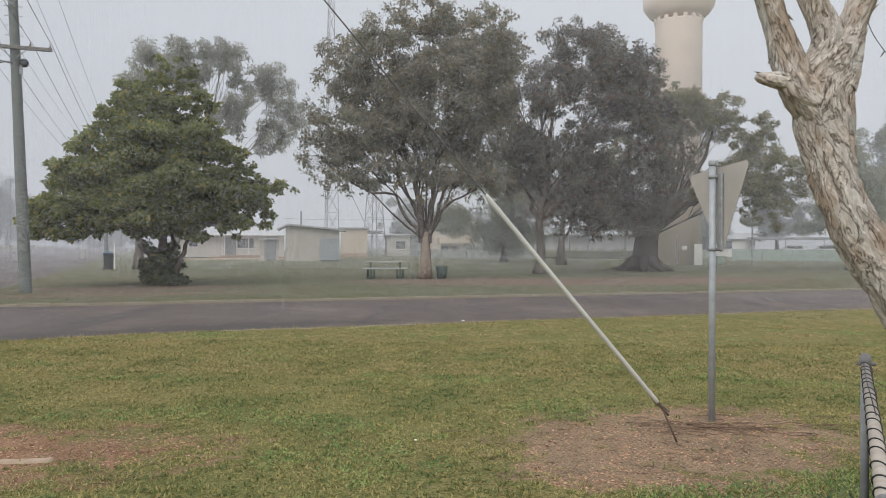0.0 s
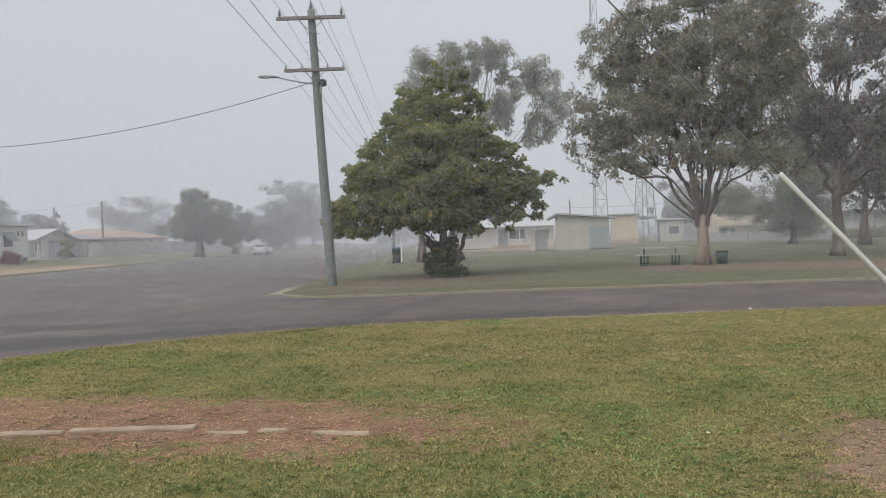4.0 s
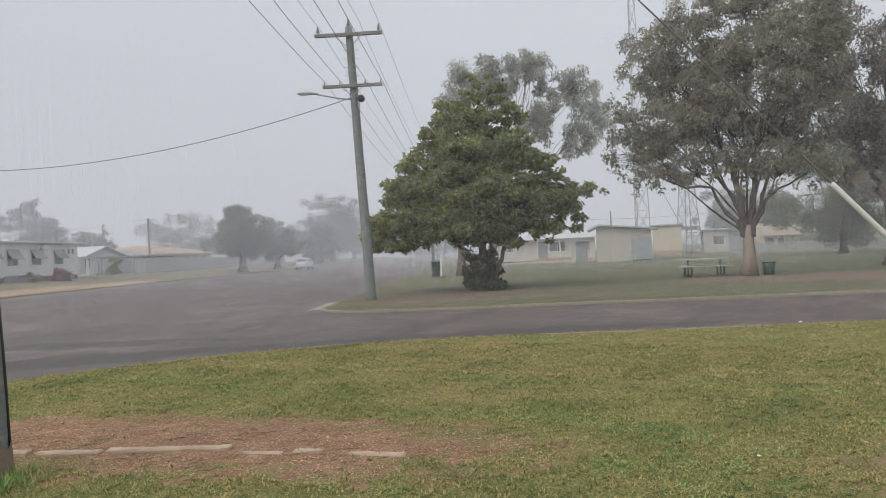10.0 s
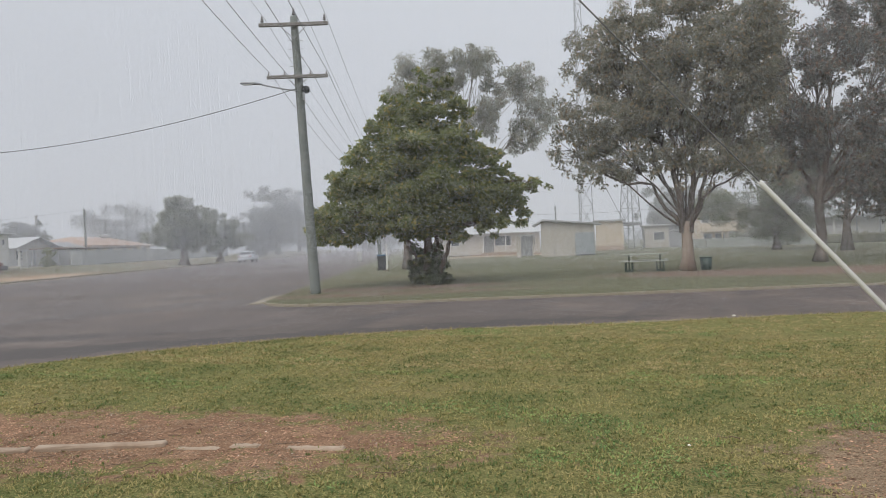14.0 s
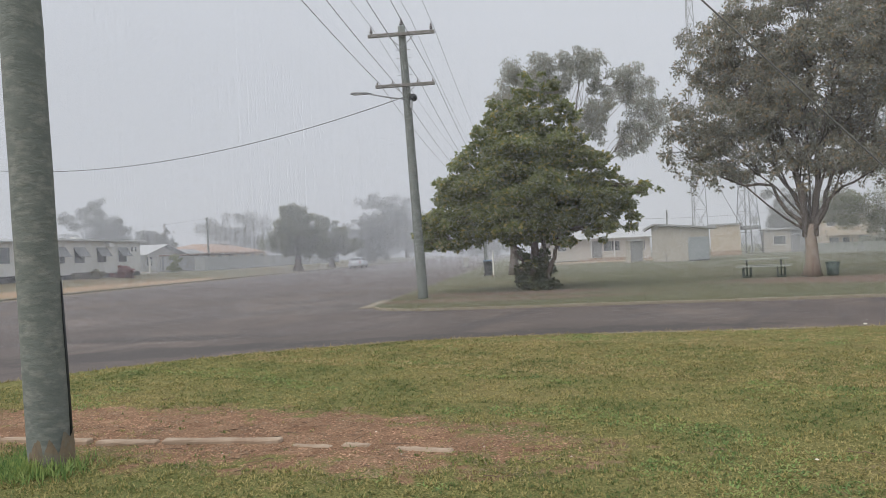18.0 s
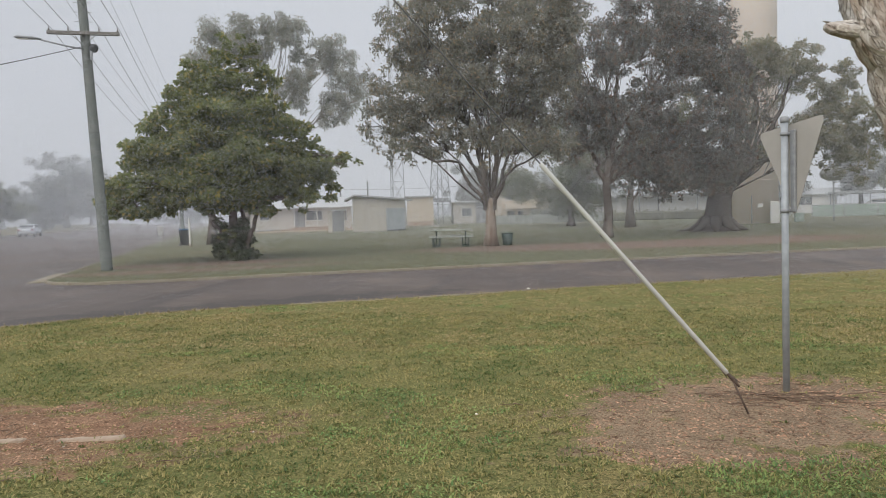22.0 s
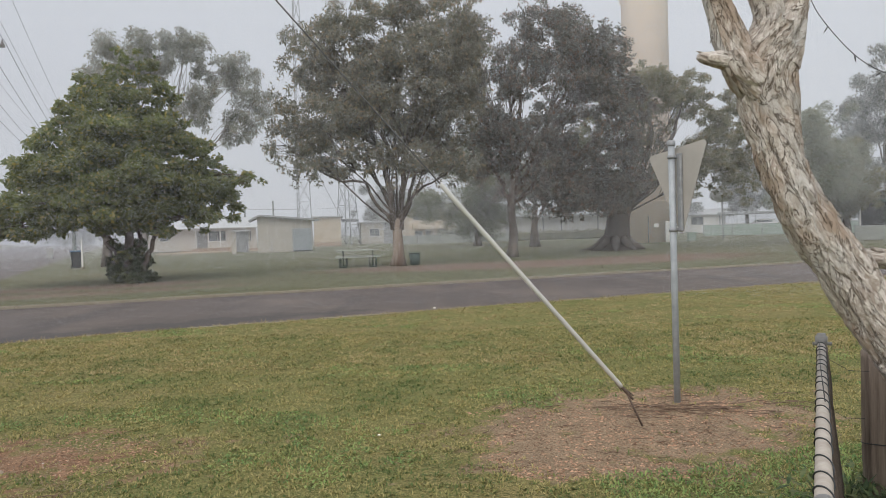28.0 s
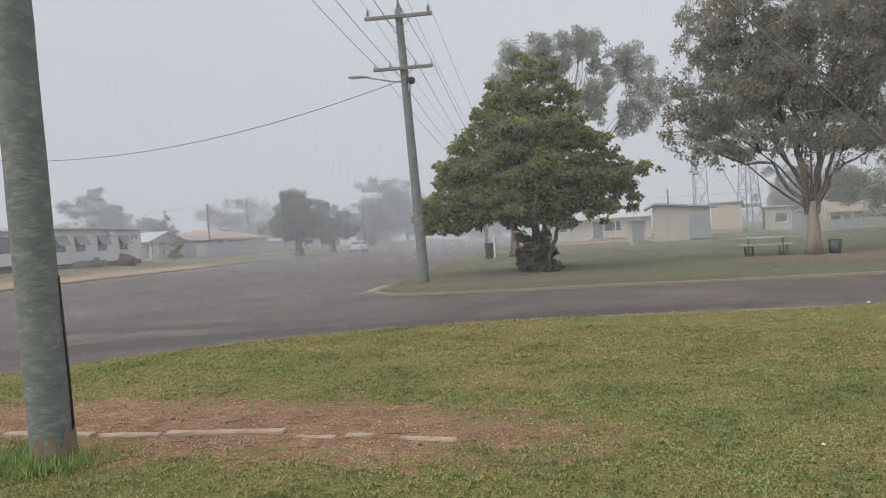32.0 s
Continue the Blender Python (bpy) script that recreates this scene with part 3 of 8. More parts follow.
# Limb bark darker than the trunk's: backlit shade is put into its colour.
BARK_LIMB = mat("backlit_dark_limb_bark", (0.125, 0.113, 0.104), 0.9, second=(0.085, 0.075, 0.068), scale=6, third=(0.2, 0.175, 0.155), scale2=2.0, bump=0.8, bump_scale=9, stretch=(1, 1, 0.3), bump_dist=0.02)
# Bark of far trees, paled by haze painted into the colour.
BARK_FAR = mat("haze_pale_grey_bark", (0.3, 0.28, 0.26), 0.9, second=(0.22, 0.2, 0.19), scale=2)

# tiers of the broad-leaved crown: sideways, towards the street, height, half width, half height
TIERS = [(-3.4, 0.1, 2.15, 1.0, 0.6), (-2.5, -0.7, 2.9, 1.3, 0.75), (-3.3, 0.4, 3.0, 0.9, 0.5), (-1.2, -1.2, 2.6, 1.5, 0.8), (0.7, -1.3, 2.5, 1.4, 0.75), (2.1, -0.6, 2.3, 1.1, 0.6), (2.9, 0.2, 3.2, 1.25, 0.6),
         (3.7, 0.1, 3.75, 1.0, 0.5), (4.4, 0, 3.6, 0.6, 0.35), (-3.9, 0, 2.0, 0.8, 0.5), (2.3, 0, 4.9, 1.0, 0.5), (1.0, -0.9, 3.8, 1.6, 0.8), (-1.0, -1.0, 4.1, 1.6, 0.8), (-2.2, 0.2, 4.2, 0.95, 0.6), (2.5, 0.2, 4.4, 1.0, 0.5), (0.2, -0.5, 5.3, 1.7, 0.8), (-1.5, 0.1, 5.4, 0.8, 0.55),
         (1.3, 0.2, 5.9, 0.9, 0.5), (-0.2, -0.2, 6.5, 1.2, 0.7), (0.1, 0.0, 7.4, 0.85, 0.6), (0, 1.6, 3.0, 2.2, 1.2), (0, 1.2, 4.8, 1.7, 1.1), (-0.6, -0.1, 7.0, 0.6, 0.4), (-2.9, 0, 3.9, 0.95, 0.6), (-2.3, 0, 4.9, 0.95, 0.6), (-1.4, 0, 6.2, 0.95, 0.6), (-0.8, 0, 7.3, 0.75, 0.5), (1.0, 0, 6.9, 0.85, 0.55), (1.9, 0, 5.7, 0.85, 0.5), (-3.9, -0.2, 2.8, 0.8, 0.5), (0, 0, 3.3, 2.4, 1.1), (0, 0, 5.0, 1.8, 1.0), (-1.8, 0, 3.5, 1.6, 0.9), (1.8, 0, 3.3, 1.6, 0.9), (0, 0, 6.2, 1.3, 0.8), (2.2, 0.2, 5.1, 0.8, 0.5), (-2.8, 0.1, 4.1, 0.95, 0.6), (-2.3, 0.1, 5.2, 0.9, 0.6), (-1.6, 0.1, 6.2, 0.85, 0.55), (-1.0, 0, 7.1, 0.75, 0.5), (3.2, 0.1, 2.6, 0.9, 0.5), (-4.2, 0, 2.5, 0.7, 0.5), (0.3, 0, 8.1, 0.65, 0.5), (0.9, 0, 7.7, 0.7, 0.5), (1.6, 0, 6.7, 0.75, 0.5), (-2.6, -0.4, 2.2, 1.1, 0.5), (2.4, -0.3, 3.9, 1.0, 0.6), (1.4, -0.6, 5.0, 1.0, 0.6), (0, 0, 0.75, 0.5, 0.6), (0.1, -0.1, 0.3, 0.62, 0.25)]
tree("broadleaf_tree", (-11.7, 27.6, 0), "dense dark green broad-leaved tree with a bushy base", [(0, 0, 0), (0.05, 0, 0.8), (0.1, 0.1, 1.6), (0, 0, 3), (-0.1, 0, 5)], 0.2, (0, 1, 2, 3, 4, 5, 6, 7, 8, 9, 12, 15),
     [(u * 0.92 - v * 0.39, u * 0.39 + v * 0.92, z, r, r, h) for u, v, z, r, h in TIERS],
     165000, 0.17, 0.6, 0.3, LEAF_TULIP, BARK_DARK, 3, clumps=940, clump_r=0.42, flat=0.6, level=0.35,
     boughs=[([(-0.1, 0, 0.0), (-0.3, -0.05, 0.7), (-0.6, -0.1, 1.5), (-1.0, -0.1, 2.6)], 0.10, 0.05),
             ([(0.25, 0.1, 0.0), (0.55, 0.1, 0.6), (0.85, 0.1, 1.3), (1.2, 0.1, 2.4)], 0.13, 0.06),
             ([(0.1, 0.15, 0.0), (0.3, 0.2, 0.8), (0.4, 0.2, 1.6), (0.5, 0.2, 2.8)], 0.12, 0.06)])
rng = random.Random(14)
shoots = [(rng.gauss(0, 0.26 + 0.14 * (i % 3)), rng.gauss(0, 0.3), 0.1 + 1.5 * rng.random() ** 1.3) for i in range(60)]
leaves("basal_growth", shoots, [0.24 * (1.25 - 0.5 * q[2]) for q in shoots], 5200, 0.15, 0.55, 0.2, leaf_mat("dark_ivy_leaves", (0.085, 0.105, 0.06), (0.14, 0.165, 0.085), (0.22, 0.2, 0.1), 0.05, 0.6, 0.6), [o for o in bpy.data.objects if o.name.startswith("broadleaf_tree")][0], 15)
tree("gum_tree", (-16.9, 41.4, 0), "tall pale gum tree with open leafy top", [(0, 0, 0), (0.1, 0, 1.2), (0.5, 0.2, 2.8), (0.3, 0.1, 5.0)], 0.34, (0, 1, 2, 3, 4, 5),
     [(x, y, z + 0.8, a, b, c) for x, y, z, a, b, c in ((0.2, 0, 10.8, 2.3, 1.8, 1.5), (2.6, 0.9, 11.4, 1.4, 1.4, 1.2), (4.8, 1.5, 10.0, 1.7, 1.4, 1.2), (6.1, 2.0, 8.4, 1.5, 1.2, 1.4), (3.2, 1.0, 8.2, 1.5, 1.4, 1.2), (-1.8, -0.7, 9.6, 1.4, 1.4, 1.2), (5.4, 1.7, 7.0, 1.2, 1.0, 1.0))],
     32000, 0.2, 0.3, 1.2, LEAF_PALEGUM, BARK_FAR, 11, clumps=170, hang=0.5, clump_r=0.42, limb_r=0.075, bow=0.0)
tree("gum_tree", (-2.14, 33.4, 0), "spreading grey-leaved gum tree with a forked trunk", [(0, 0, 0), (0.03, 0, 0.5), (0.02, 0, 1.2), (0, 0, 1.7), (0.02, 0, 2.1)], 0.29, (0, 1, 2, 3, 4, 5, 6, 7, 8),
     [(-3.4, -0.5, 6.3, 2.0, 2.0, 1.5), (2.2, 0.5, 5.9, 1.9, 2.0, 1.4), (-1.6, 0.8, 8.2, 2.4, 2.4, 1.7), (1.4, -0.6, 8.6, 2.3, 2.2, 1.7), (-3.0, 0, 9.6, 2.0, 2.0, 1.5), (0.3, 0.3, 11.0, 2.3, 2.2, 1.6), (-0.4, 1.5, 6.6, 2.4, 2.0, 1.3), (-4.8, 0, 5.5, 1.1, 1.3, 1.0), (3.0, -0.3, 10.2, 1.6, 1.6, 1.4), (-5.0, 0, 7.4, 0.9, 1.0, 0.8), (-2.9, -0.6, 4.9, 1.5, 1.4, 0.7), (2.6, 0.3, 4.6, 1.4, 1.4, 0.7), (-0.3, 1.6, 5.2, 1.6, 1.3, 0.7), (-0.6, -0.8, 6.9, 1.9, 1.7, 1.2), (2.9, 0, 7.6, 1.5, 1.5, 1.3), (-3.9, 0.3, 8.2, 1.3, 1.3, 1.0), (-3.7, -0.4, 4.3, 1.2, 1.2, 0.7), (3.3, 0.2, 4.0, 1.1, 1.1, 0.6), (1.0, -1.2, 4.7, 1.5, 1.3, 0.8), (-1.2, -1.2, 5.0, 1.5, 1.2, 0.8), (-1.9, 0.2, 11.0, 1.5, 1.5, 1.2), (3.5, 0, 8.7, 1.3, 1.3, 1.2), (3.0, 0.2, 11.3, 1.2, 1.2, 1.1), (-0.7, -0.8, 4.4, 1.3, 1.0, 0.6), (0.7, 0.6, 4.5, 1.2, 1.0, 0.6), (-2.2, 0.4, 4.5, 1.2, 1.0, 0.6), (2.0, 0.5, 4.2, 1.2, 1.0, 0.6)],
     98000, 0.15, 0.42, 0.7, LEAF_GUM, BARK_PALE, 5, clumps=900, hang=0.25, bow=-0.02, limb_r=0.05, clump_r=0.30, flare=1.3, limb_bark=BARK_LIMB, spray=10,
     boughs=[([(-0.12, 0, 1.75), (-0.55, -0.1, 2.5), (-1.15, -0.2, 3.3), (-2.5, -0.3, 3.95), (-3.6, -0.3, 4.5), (-4.5, -0.2, 5.3)], 0.10, 0.022),
             ([(-0.12, 0, 1.9), (-0.5, 0.2, 3.1), (-1.2, 0.3, 4.4), (-2.1, 0.2, 5.9), (-2.9, 0, 8.0)], 0.09, 0.025),
             ([(-0.12, 0, 1.6), (-0.22, -0.1, 3.4), (-0.38, -0.2, 5.2), (-0.6, -0.2, 7.0), (-0.9, 0, 9.6)], 0.17, 0.035),
             ([(0.14, 0, 1.6), (0.30, 0.1, 3.4), (0.55, 0.2, 5.2), (1.0, 0.1, 6.8), (1.5, 0, 9.4)], 0.16, 0.035),
             ([(0.15, 0, 1.8), (0.5, -0.2, 2.5), (1.0, -0.3, 3.2), (2.1, -0.3, 3.9), (3.1, -0.2, 4.7)], 0.09, 0.022),
             ([(0.15, 0, 2.0), (0.75, 0.2, 3.4), (1.4, 0.3, 4.7), (2.2, 0.3, 5.9), (3.0, 0.2, 7.6)], 0.09, 0.025)])
tree("gum_tree", (3.4, 39, 0), "dark gum tree with rusty drooping foliage", [(0, 0, 0), (0.05, 0, 0.5), (0.1, 0, 1.2), (0, 0, 2.6), (0.2, 0, 4)], 0.29, (0, 1, 2, 3, 4, 5, 6, 7, 8),
     [(-0.8, 0, 6.0, 2.0, 2.0, 1.9), (1.8, -0.5, 6.6, 1.9, 1.8, 1.6), (4.2, -0.8, 8.6, 2.2, 2.2, 1.9), (0.2, 0.5, 9.7, 2.0, 2.0, 1.6), (3, 0, 11, 2.4, 2.4, 1.7), (4.4, -0.4, 9.8, 1.6, 1.6, 1.2), (2.6, -0.6, 4.4, 1.8, 1.7, 1.7), (4.9, -0.5, 6.0, 1.5, 1.5, 1.6), (-2.2, 0, 11.2, 1.8, 1.8, 1.5), (-2.4, 0.1, 9.6, 1.4, 1.4, 1.1), (-1.0, 0, 8.4, 1.3, 1.3, 1.1), (5.2, -0.6, 10.6, 1.6, 1.6, 1.4), (4.2, -.5, 4.0, 1.1, 1.1, 1.1), (-2.6, 0, 8.7, 1.4, 1.4, 1.3), (-1.6, 0, 7.2, 1.2, 1.2, 1.1), (3.4, -0.6, 3.2, 1.1, 1.0, 0.8), (1.6, 0, 12.4, 1.6, 1.6, 1.0), (5.5, 0, 5.0, 1.7, 1.5, 1.5), (6.5, 0.3, 4.0, 1.4, 1.2, 1.1), (5.0, 0, 3.4, 1.2, 1.1, 0.9), (6.8, 0.3, 6.2, 1.5, 1.4, 1.2), (6.0, 0, 7.8, 1.6, 1.4, 1.3), (5.6, 0.2, 2.6, 0.9, 0.9, 0.6), (2.2, -0.6, 3.2, 1.5, 1.3, 1.0), (3.6, -0.8, 2.8, 1.3, 1.1, 0.8), (1.0, -0.6, 3.8, 1.2, 1.1, 0.9), (4.8, -0.6, 2.7, 1.2, 1.0, 0.7), (-1.2, -0.2, 4.6, 1.1, 1.1, 1.0), (1.6, -0.5, 2.7, 1.3, 1.1, 0.7), (3.0, -0.6, 2.5, 1.4, 1.1, 0.7), (4.3, -0.5, 3.3, 1.5, 1.2, 0.9), (6.0, 0, 3.3, 1.3, 1.1, 0.9), (2.9, -0.7, 3.8, 1.6, 1.3, 1.0), (3.6, -0.6, 3.0, 2.3, 1.4, 1.0), (5.4, -0.3, 4.1, 2.0, 1.4, 1.3)],
     126000, 0.15, 0.42, 0.8, LEAF_RUST, BARK_GUM, 7, clumps=900, hang=0.4, bow=-0.02, limb_r=0.06, clump_r=0.32, flare=1.3, limb_bark=BARK_DARK, spray=9,
     boughs=[([(0.1, 0, 2.4), (-0.3, 0, 3.6), (-0.9, 0, 5.0), (-1.3, 0, 7.2), (-1.8, 0, 10.0)], 0.15, 0.03),
             ([(0.1, 0, 3.0), (0.4, -0.1, 5.0), (0.5, -0.1, 7.2), (0.9, 0, 9.6), (1.4, 0, 11.6)], 0.16, 0.035),
             ([(0.2, 0, 3.2), (1.4, -0.2, 5.4), (2.4, -0.2, 7.4), (3.4, -0.2, 9.2), (4.4, -0.2, 10.6)], 0.12, 0.03),
             ([(0.2, 0, 2.8), (1.5, -0.3, 3.9), (2.8, -0.4, 4.6), (4.2, -0.4, 4.9)], 0.09, 0.025)])
tree("gum_tree", (6.5, 55.6, 0), "slim gum tree half hidden behind darker crowns", [(0, 0, 0), (0, 0, 1.5), (0.1, 0, 3.2)], 0.3, (0, 1, 2),
     [(-1.4, 0, 4.6, 1.6, 1.6, 1.4), (1.2, 0, 5.0, 1.8, 1.8, 1.6), (0, 0, 7.5, 2.2, 2.0, 1.8)], 14000, 0.24, 0.3, 1.2, LEAF_RUST, BARK_GUM, 13, clumps=90, hang=0.6)
tree("fig_tree", (10.0, 44.6, 0), "old tree with a massive flared trunk and olive crown", [(0, 0, -0.1), (0.0, 0, 0.35), (0.1, 0, 0.9), (0.2, 0, 1.9), (0.6, 0, 3.0)], 0.95, (0, 1, 2, 3, 4, 5, 6, 7, 8),
     [(-2.4, 0, 4.8, 1.7, 1.8, 1.5), (-0.9, 0, 3.9, 1.4, 1.6, 0.9), (3.2, -0.6, 4.9, 1.3, 1.5, 0.8), (5.4, -1, 5.0, 1.9, 2.0, 1.5), (0.8, 0, 8.9, 1.8, 1.8, 1.0), (3.8, -0.4, 8.6, 1.7, 1.8, 1.1), (2, 0, 10, 1.5, 1.4, 0.9), (5.9, -1.2, 7.0, 1.6, 1.6, 1.2), (-1.6, 0, 7.0, 1.2, 1.2, 1.2), (-2.2, 0, 3.0, 1.3, 1.4, 0.8), (6.6, -1.2, 4.2, 1.2, 1.3, 1.2), (-0.8, -0.6, 3.2, 1.1, 1.0, 0.7), (0.9, -0.6, 3.5, 1.0, 1.0, 0.6), (-2.6, 0, 3.6, 1.3, 1.2, 0.9), (2.6, 0, 9.6, 1.7, 1.5, 1.0), (4.2, -0.2, 9.6, 1.3, 1.3, 0.9), (7.2, -1.2, 6.0, 1.3, 1.3, 1.3), (7.0, -1.0, 3.2, 1.2, 1.2, 0.9), (6.0, -1.0, 8.2, 1.3, 1.3, 1.0), (7.9, -1.2, 5.0, 1.3, 1.2, 1.2), (4.6, -0.8, 3.4, 1.1, 1.0, 0.6)],
     60000, 0.16, 0.5, 0.5, LEAF_OLIVE, BARK_FIG, 9, clumps=480, flare=1.7, limb_r=0.06, clump_r=0.36, sides=16, spray=10,
     boughs=[([(0.4, 0, 2.8), (0.9, 0, 4.6), (1.2, 0, 6.4), (0.8, 0, 8.2), (0.5, 0, 9.4)], 0.3, 0.04),
             ([(0.6, 0, 2.9), (1.7, -0.1, 4.8), (2.2, -0.1, 6.6), (2.1, 0, 8.4), (2.5, 0, 9.8)], 0.26, 0.04),
             ([(0.7, 0, 2.9), (2.2, -0.2, 4.4), (3.2, -0.3, 6.0), (3.8, -0.3, 7.6), (4.2, -0.3, 9.2)], 0.24, 0.04),
             ([(0.8, 0, 2.5), (2.6, -0.4, 3.9), (4.4, -0.7, 4.6), (6.0, -1.0, 4.8)], 0.28, 0.05),
             ([(0.3, 0, 2.6), (-0.7, 0, 3.8), (-1.5, 0, 5.2), (-2.0, 0, 6.6)], 0.22, 0.04)])
# roots of the old tree, each its own swelling
fig = [o for o in bpy.data.objects if o.name.startswith("fig_tree")][0]
rr_ = random.Random(4)
for i in range(7):
    a = 2 * math.pi * i / 7 + rr_.uniform(-0.2, 0.2)
    d = Vector((math.cos(a), math.sin(a), 0))
    ln = rr_.uniform(1.7, 2.5)
    vs, fs = rings([d * 0.55 + Vector((0, 0, 0.6)), d * 1.05 + Vector((0, 0, 0.2)), d * 1.5 + Vector((0, 0, 0.04)), d * ln + Vector((0, 0, -0.06))], [0.36, 0.26, 0.15, 0.05], 8)
    mesh_ob("root", vs, fs, BARK_FIG, fig, True)

# trees beyond the park and along the streets
def far_tree(name, p, h, w, label, leaf, bark, seed, count, size, trunk_h=0.25, trunk_r=0.3, group="", top=1.0, dense=60):
    rng = random.Random(seed)
    bl = []
    for i in range(8):
        a = rng.uniform(0, 2 * math.pi)
        t = i / 7
        z = h * (trunk_h + 0.12 + (0.88 - trunk_h - 0.18) * t)
        k = math.sin(math.pi * min(0.97, 0.25 + 0.62 * t * top)) * 0.55
        q = w * 0.5 * k * rng.uniform(0.3, 1.0)
        bl.append((q * math.cos(a), q * math.sin(a), z, w * 0.27 * (1.1 - 0.35 * t), w * 0.27 * (1.1 - 0.35 * t), h * 0.14))
    return tree(name, p, label, [(0, 0, -0.1), (0.05, 0, h * trunk_h * 0.5), (0, 0.05, h * trunk_h), (0, 0, h * (trunk_h + 0.2))], trunk_r, (0, 1, 2, 3, 4, 5), bl, count, size, 0.42, 0.6, leaf, bark, seed, clumps=dense, group=group, limb_r=trunk_r * 0.3, clump_r=0.5)


LEAF_STREET = leaf_mat("street_tree_leaves", (0.14, 0.155, 0.095), (0.225, 0.24, 0.14), (0.31, 0.3, 0.18), 0.1, 0.55, 1.0)
p = W(-27.6, 87)
far_tree("street_tree", (p.x, p.y, 0.25), 8.4, 9.8, "rounded green street tree on the far verge", LEAF_STREET, BARK_DARK, 21, 37400, 0.198, 0.2, 0.5, "trees along the far verge", dense=160)
p = W(-27.8, 103)
far_tree("street_tree", (p.x, p.y, 0.25), 7.4, 9.0, "rounded green street tree on the far verge", LEAF_STREET, BARK_DARK, 22, 28600, 0.211, 0.2, 0.45, "trees along the far verge", dense=130)
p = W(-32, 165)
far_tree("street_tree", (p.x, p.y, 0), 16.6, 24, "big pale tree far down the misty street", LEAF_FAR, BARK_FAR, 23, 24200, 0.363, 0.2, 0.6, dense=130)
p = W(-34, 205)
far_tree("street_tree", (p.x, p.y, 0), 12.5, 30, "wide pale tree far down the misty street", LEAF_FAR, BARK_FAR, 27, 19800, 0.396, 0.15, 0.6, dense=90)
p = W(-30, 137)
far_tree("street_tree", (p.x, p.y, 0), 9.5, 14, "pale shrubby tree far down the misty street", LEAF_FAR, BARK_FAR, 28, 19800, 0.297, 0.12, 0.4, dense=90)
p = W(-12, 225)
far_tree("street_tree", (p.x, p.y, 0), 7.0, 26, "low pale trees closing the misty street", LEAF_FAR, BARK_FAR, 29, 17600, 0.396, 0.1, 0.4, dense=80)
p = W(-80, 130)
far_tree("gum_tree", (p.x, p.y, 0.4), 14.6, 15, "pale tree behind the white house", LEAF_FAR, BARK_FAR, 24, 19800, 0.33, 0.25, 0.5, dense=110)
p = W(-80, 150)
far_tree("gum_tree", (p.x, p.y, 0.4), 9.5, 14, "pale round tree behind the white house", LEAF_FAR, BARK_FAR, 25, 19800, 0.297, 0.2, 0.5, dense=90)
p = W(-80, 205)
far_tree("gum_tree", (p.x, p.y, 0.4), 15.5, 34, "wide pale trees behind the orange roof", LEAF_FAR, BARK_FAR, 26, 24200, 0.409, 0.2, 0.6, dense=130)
p = W(-61.4, 121)
conifer_blobs = [(0, 0, 1.4, 3.4, 3.2, 0.9), (0, 0, 2.9, 3.0, 2.8, 0.9), (0, 0, 4.3, 2.1, 2.0, 0.9), (0, 0, 5.6, 1.4, 1.4, 0.8), (0, 0, 6.8, 0.75, 0.75, 0.8), (0, 0, 8.1, 0.22, 0.22, 0.9)]
conifer_blobs += [(u * 0.9, u * 0.4, z, 0.45, 0.45, 0.9) for u, z in ((-3.1, 3.4), (-2.3, 4.7), (-1.4, 6.0), (2.9, 3.6), (2.1, 4.9), (1.2, 6.2))]
tree("conifer", (p.x, p.y, 0.4), "dark spiky conifer behind the gabled house", [(0, 0, -0.1), (0, 0, 2), (0, 0, 5), (0, 0, 8.2)], 0.3, (0, 1, 2, 3), conifer_blobs, 16000, 0.34, 0.3, -0.9,
     leaf_mat("conifer_leaves", (0.12, 0.13, 0.115), (0.19, 0.2, 0.175), (0.28, 0.29, 0.25), 0.05, 0.5, 1.0), BARK_FAR, 31, clumps=150, clump_r=0.45)
far_tree("shade_tree", (2.6, 64, 0), 9.2, 13.0, "dark green bushy tree behind the gum trees", LEAF_STREET, BARK_DARK, 32, 48400, 0.185, 0.12, 0.3, dense=190)
far_tree("shade_tree", (23.0, 46.5, 0), 9.4, 7.5, "olive shade tree beside the fence", LEAF_HAZEOLIVE, BARK_DARK, 33, 39600, 0.158, 0.2, 0.3, dense=140)
far_tree("shade_tree", (26.2, 49.5, 0), 7.4, 6.0, "dark olive tree beside the green house", LEAF_OLIVE, BARK_DARK, 34, 30800, 0.158, 0.2, 0.3, dense=100)
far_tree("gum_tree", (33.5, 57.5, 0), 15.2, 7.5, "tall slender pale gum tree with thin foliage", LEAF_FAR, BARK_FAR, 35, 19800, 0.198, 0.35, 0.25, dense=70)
far_tree("gum_tree", (39, 55, 0), 10.5, 6.5, "pale green gum tree near the green house", LEAF_HAZEOLIVE, BARK_FAR, 36, 19800, 0.198, 0.3, 0.25, dense=70)
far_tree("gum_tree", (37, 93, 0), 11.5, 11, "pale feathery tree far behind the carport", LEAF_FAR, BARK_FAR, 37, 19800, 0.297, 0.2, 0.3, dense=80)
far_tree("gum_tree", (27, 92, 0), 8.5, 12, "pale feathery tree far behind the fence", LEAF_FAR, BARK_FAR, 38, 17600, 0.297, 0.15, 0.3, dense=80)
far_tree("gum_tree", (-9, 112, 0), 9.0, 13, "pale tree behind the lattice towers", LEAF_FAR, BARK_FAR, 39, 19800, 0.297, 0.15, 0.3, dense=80)
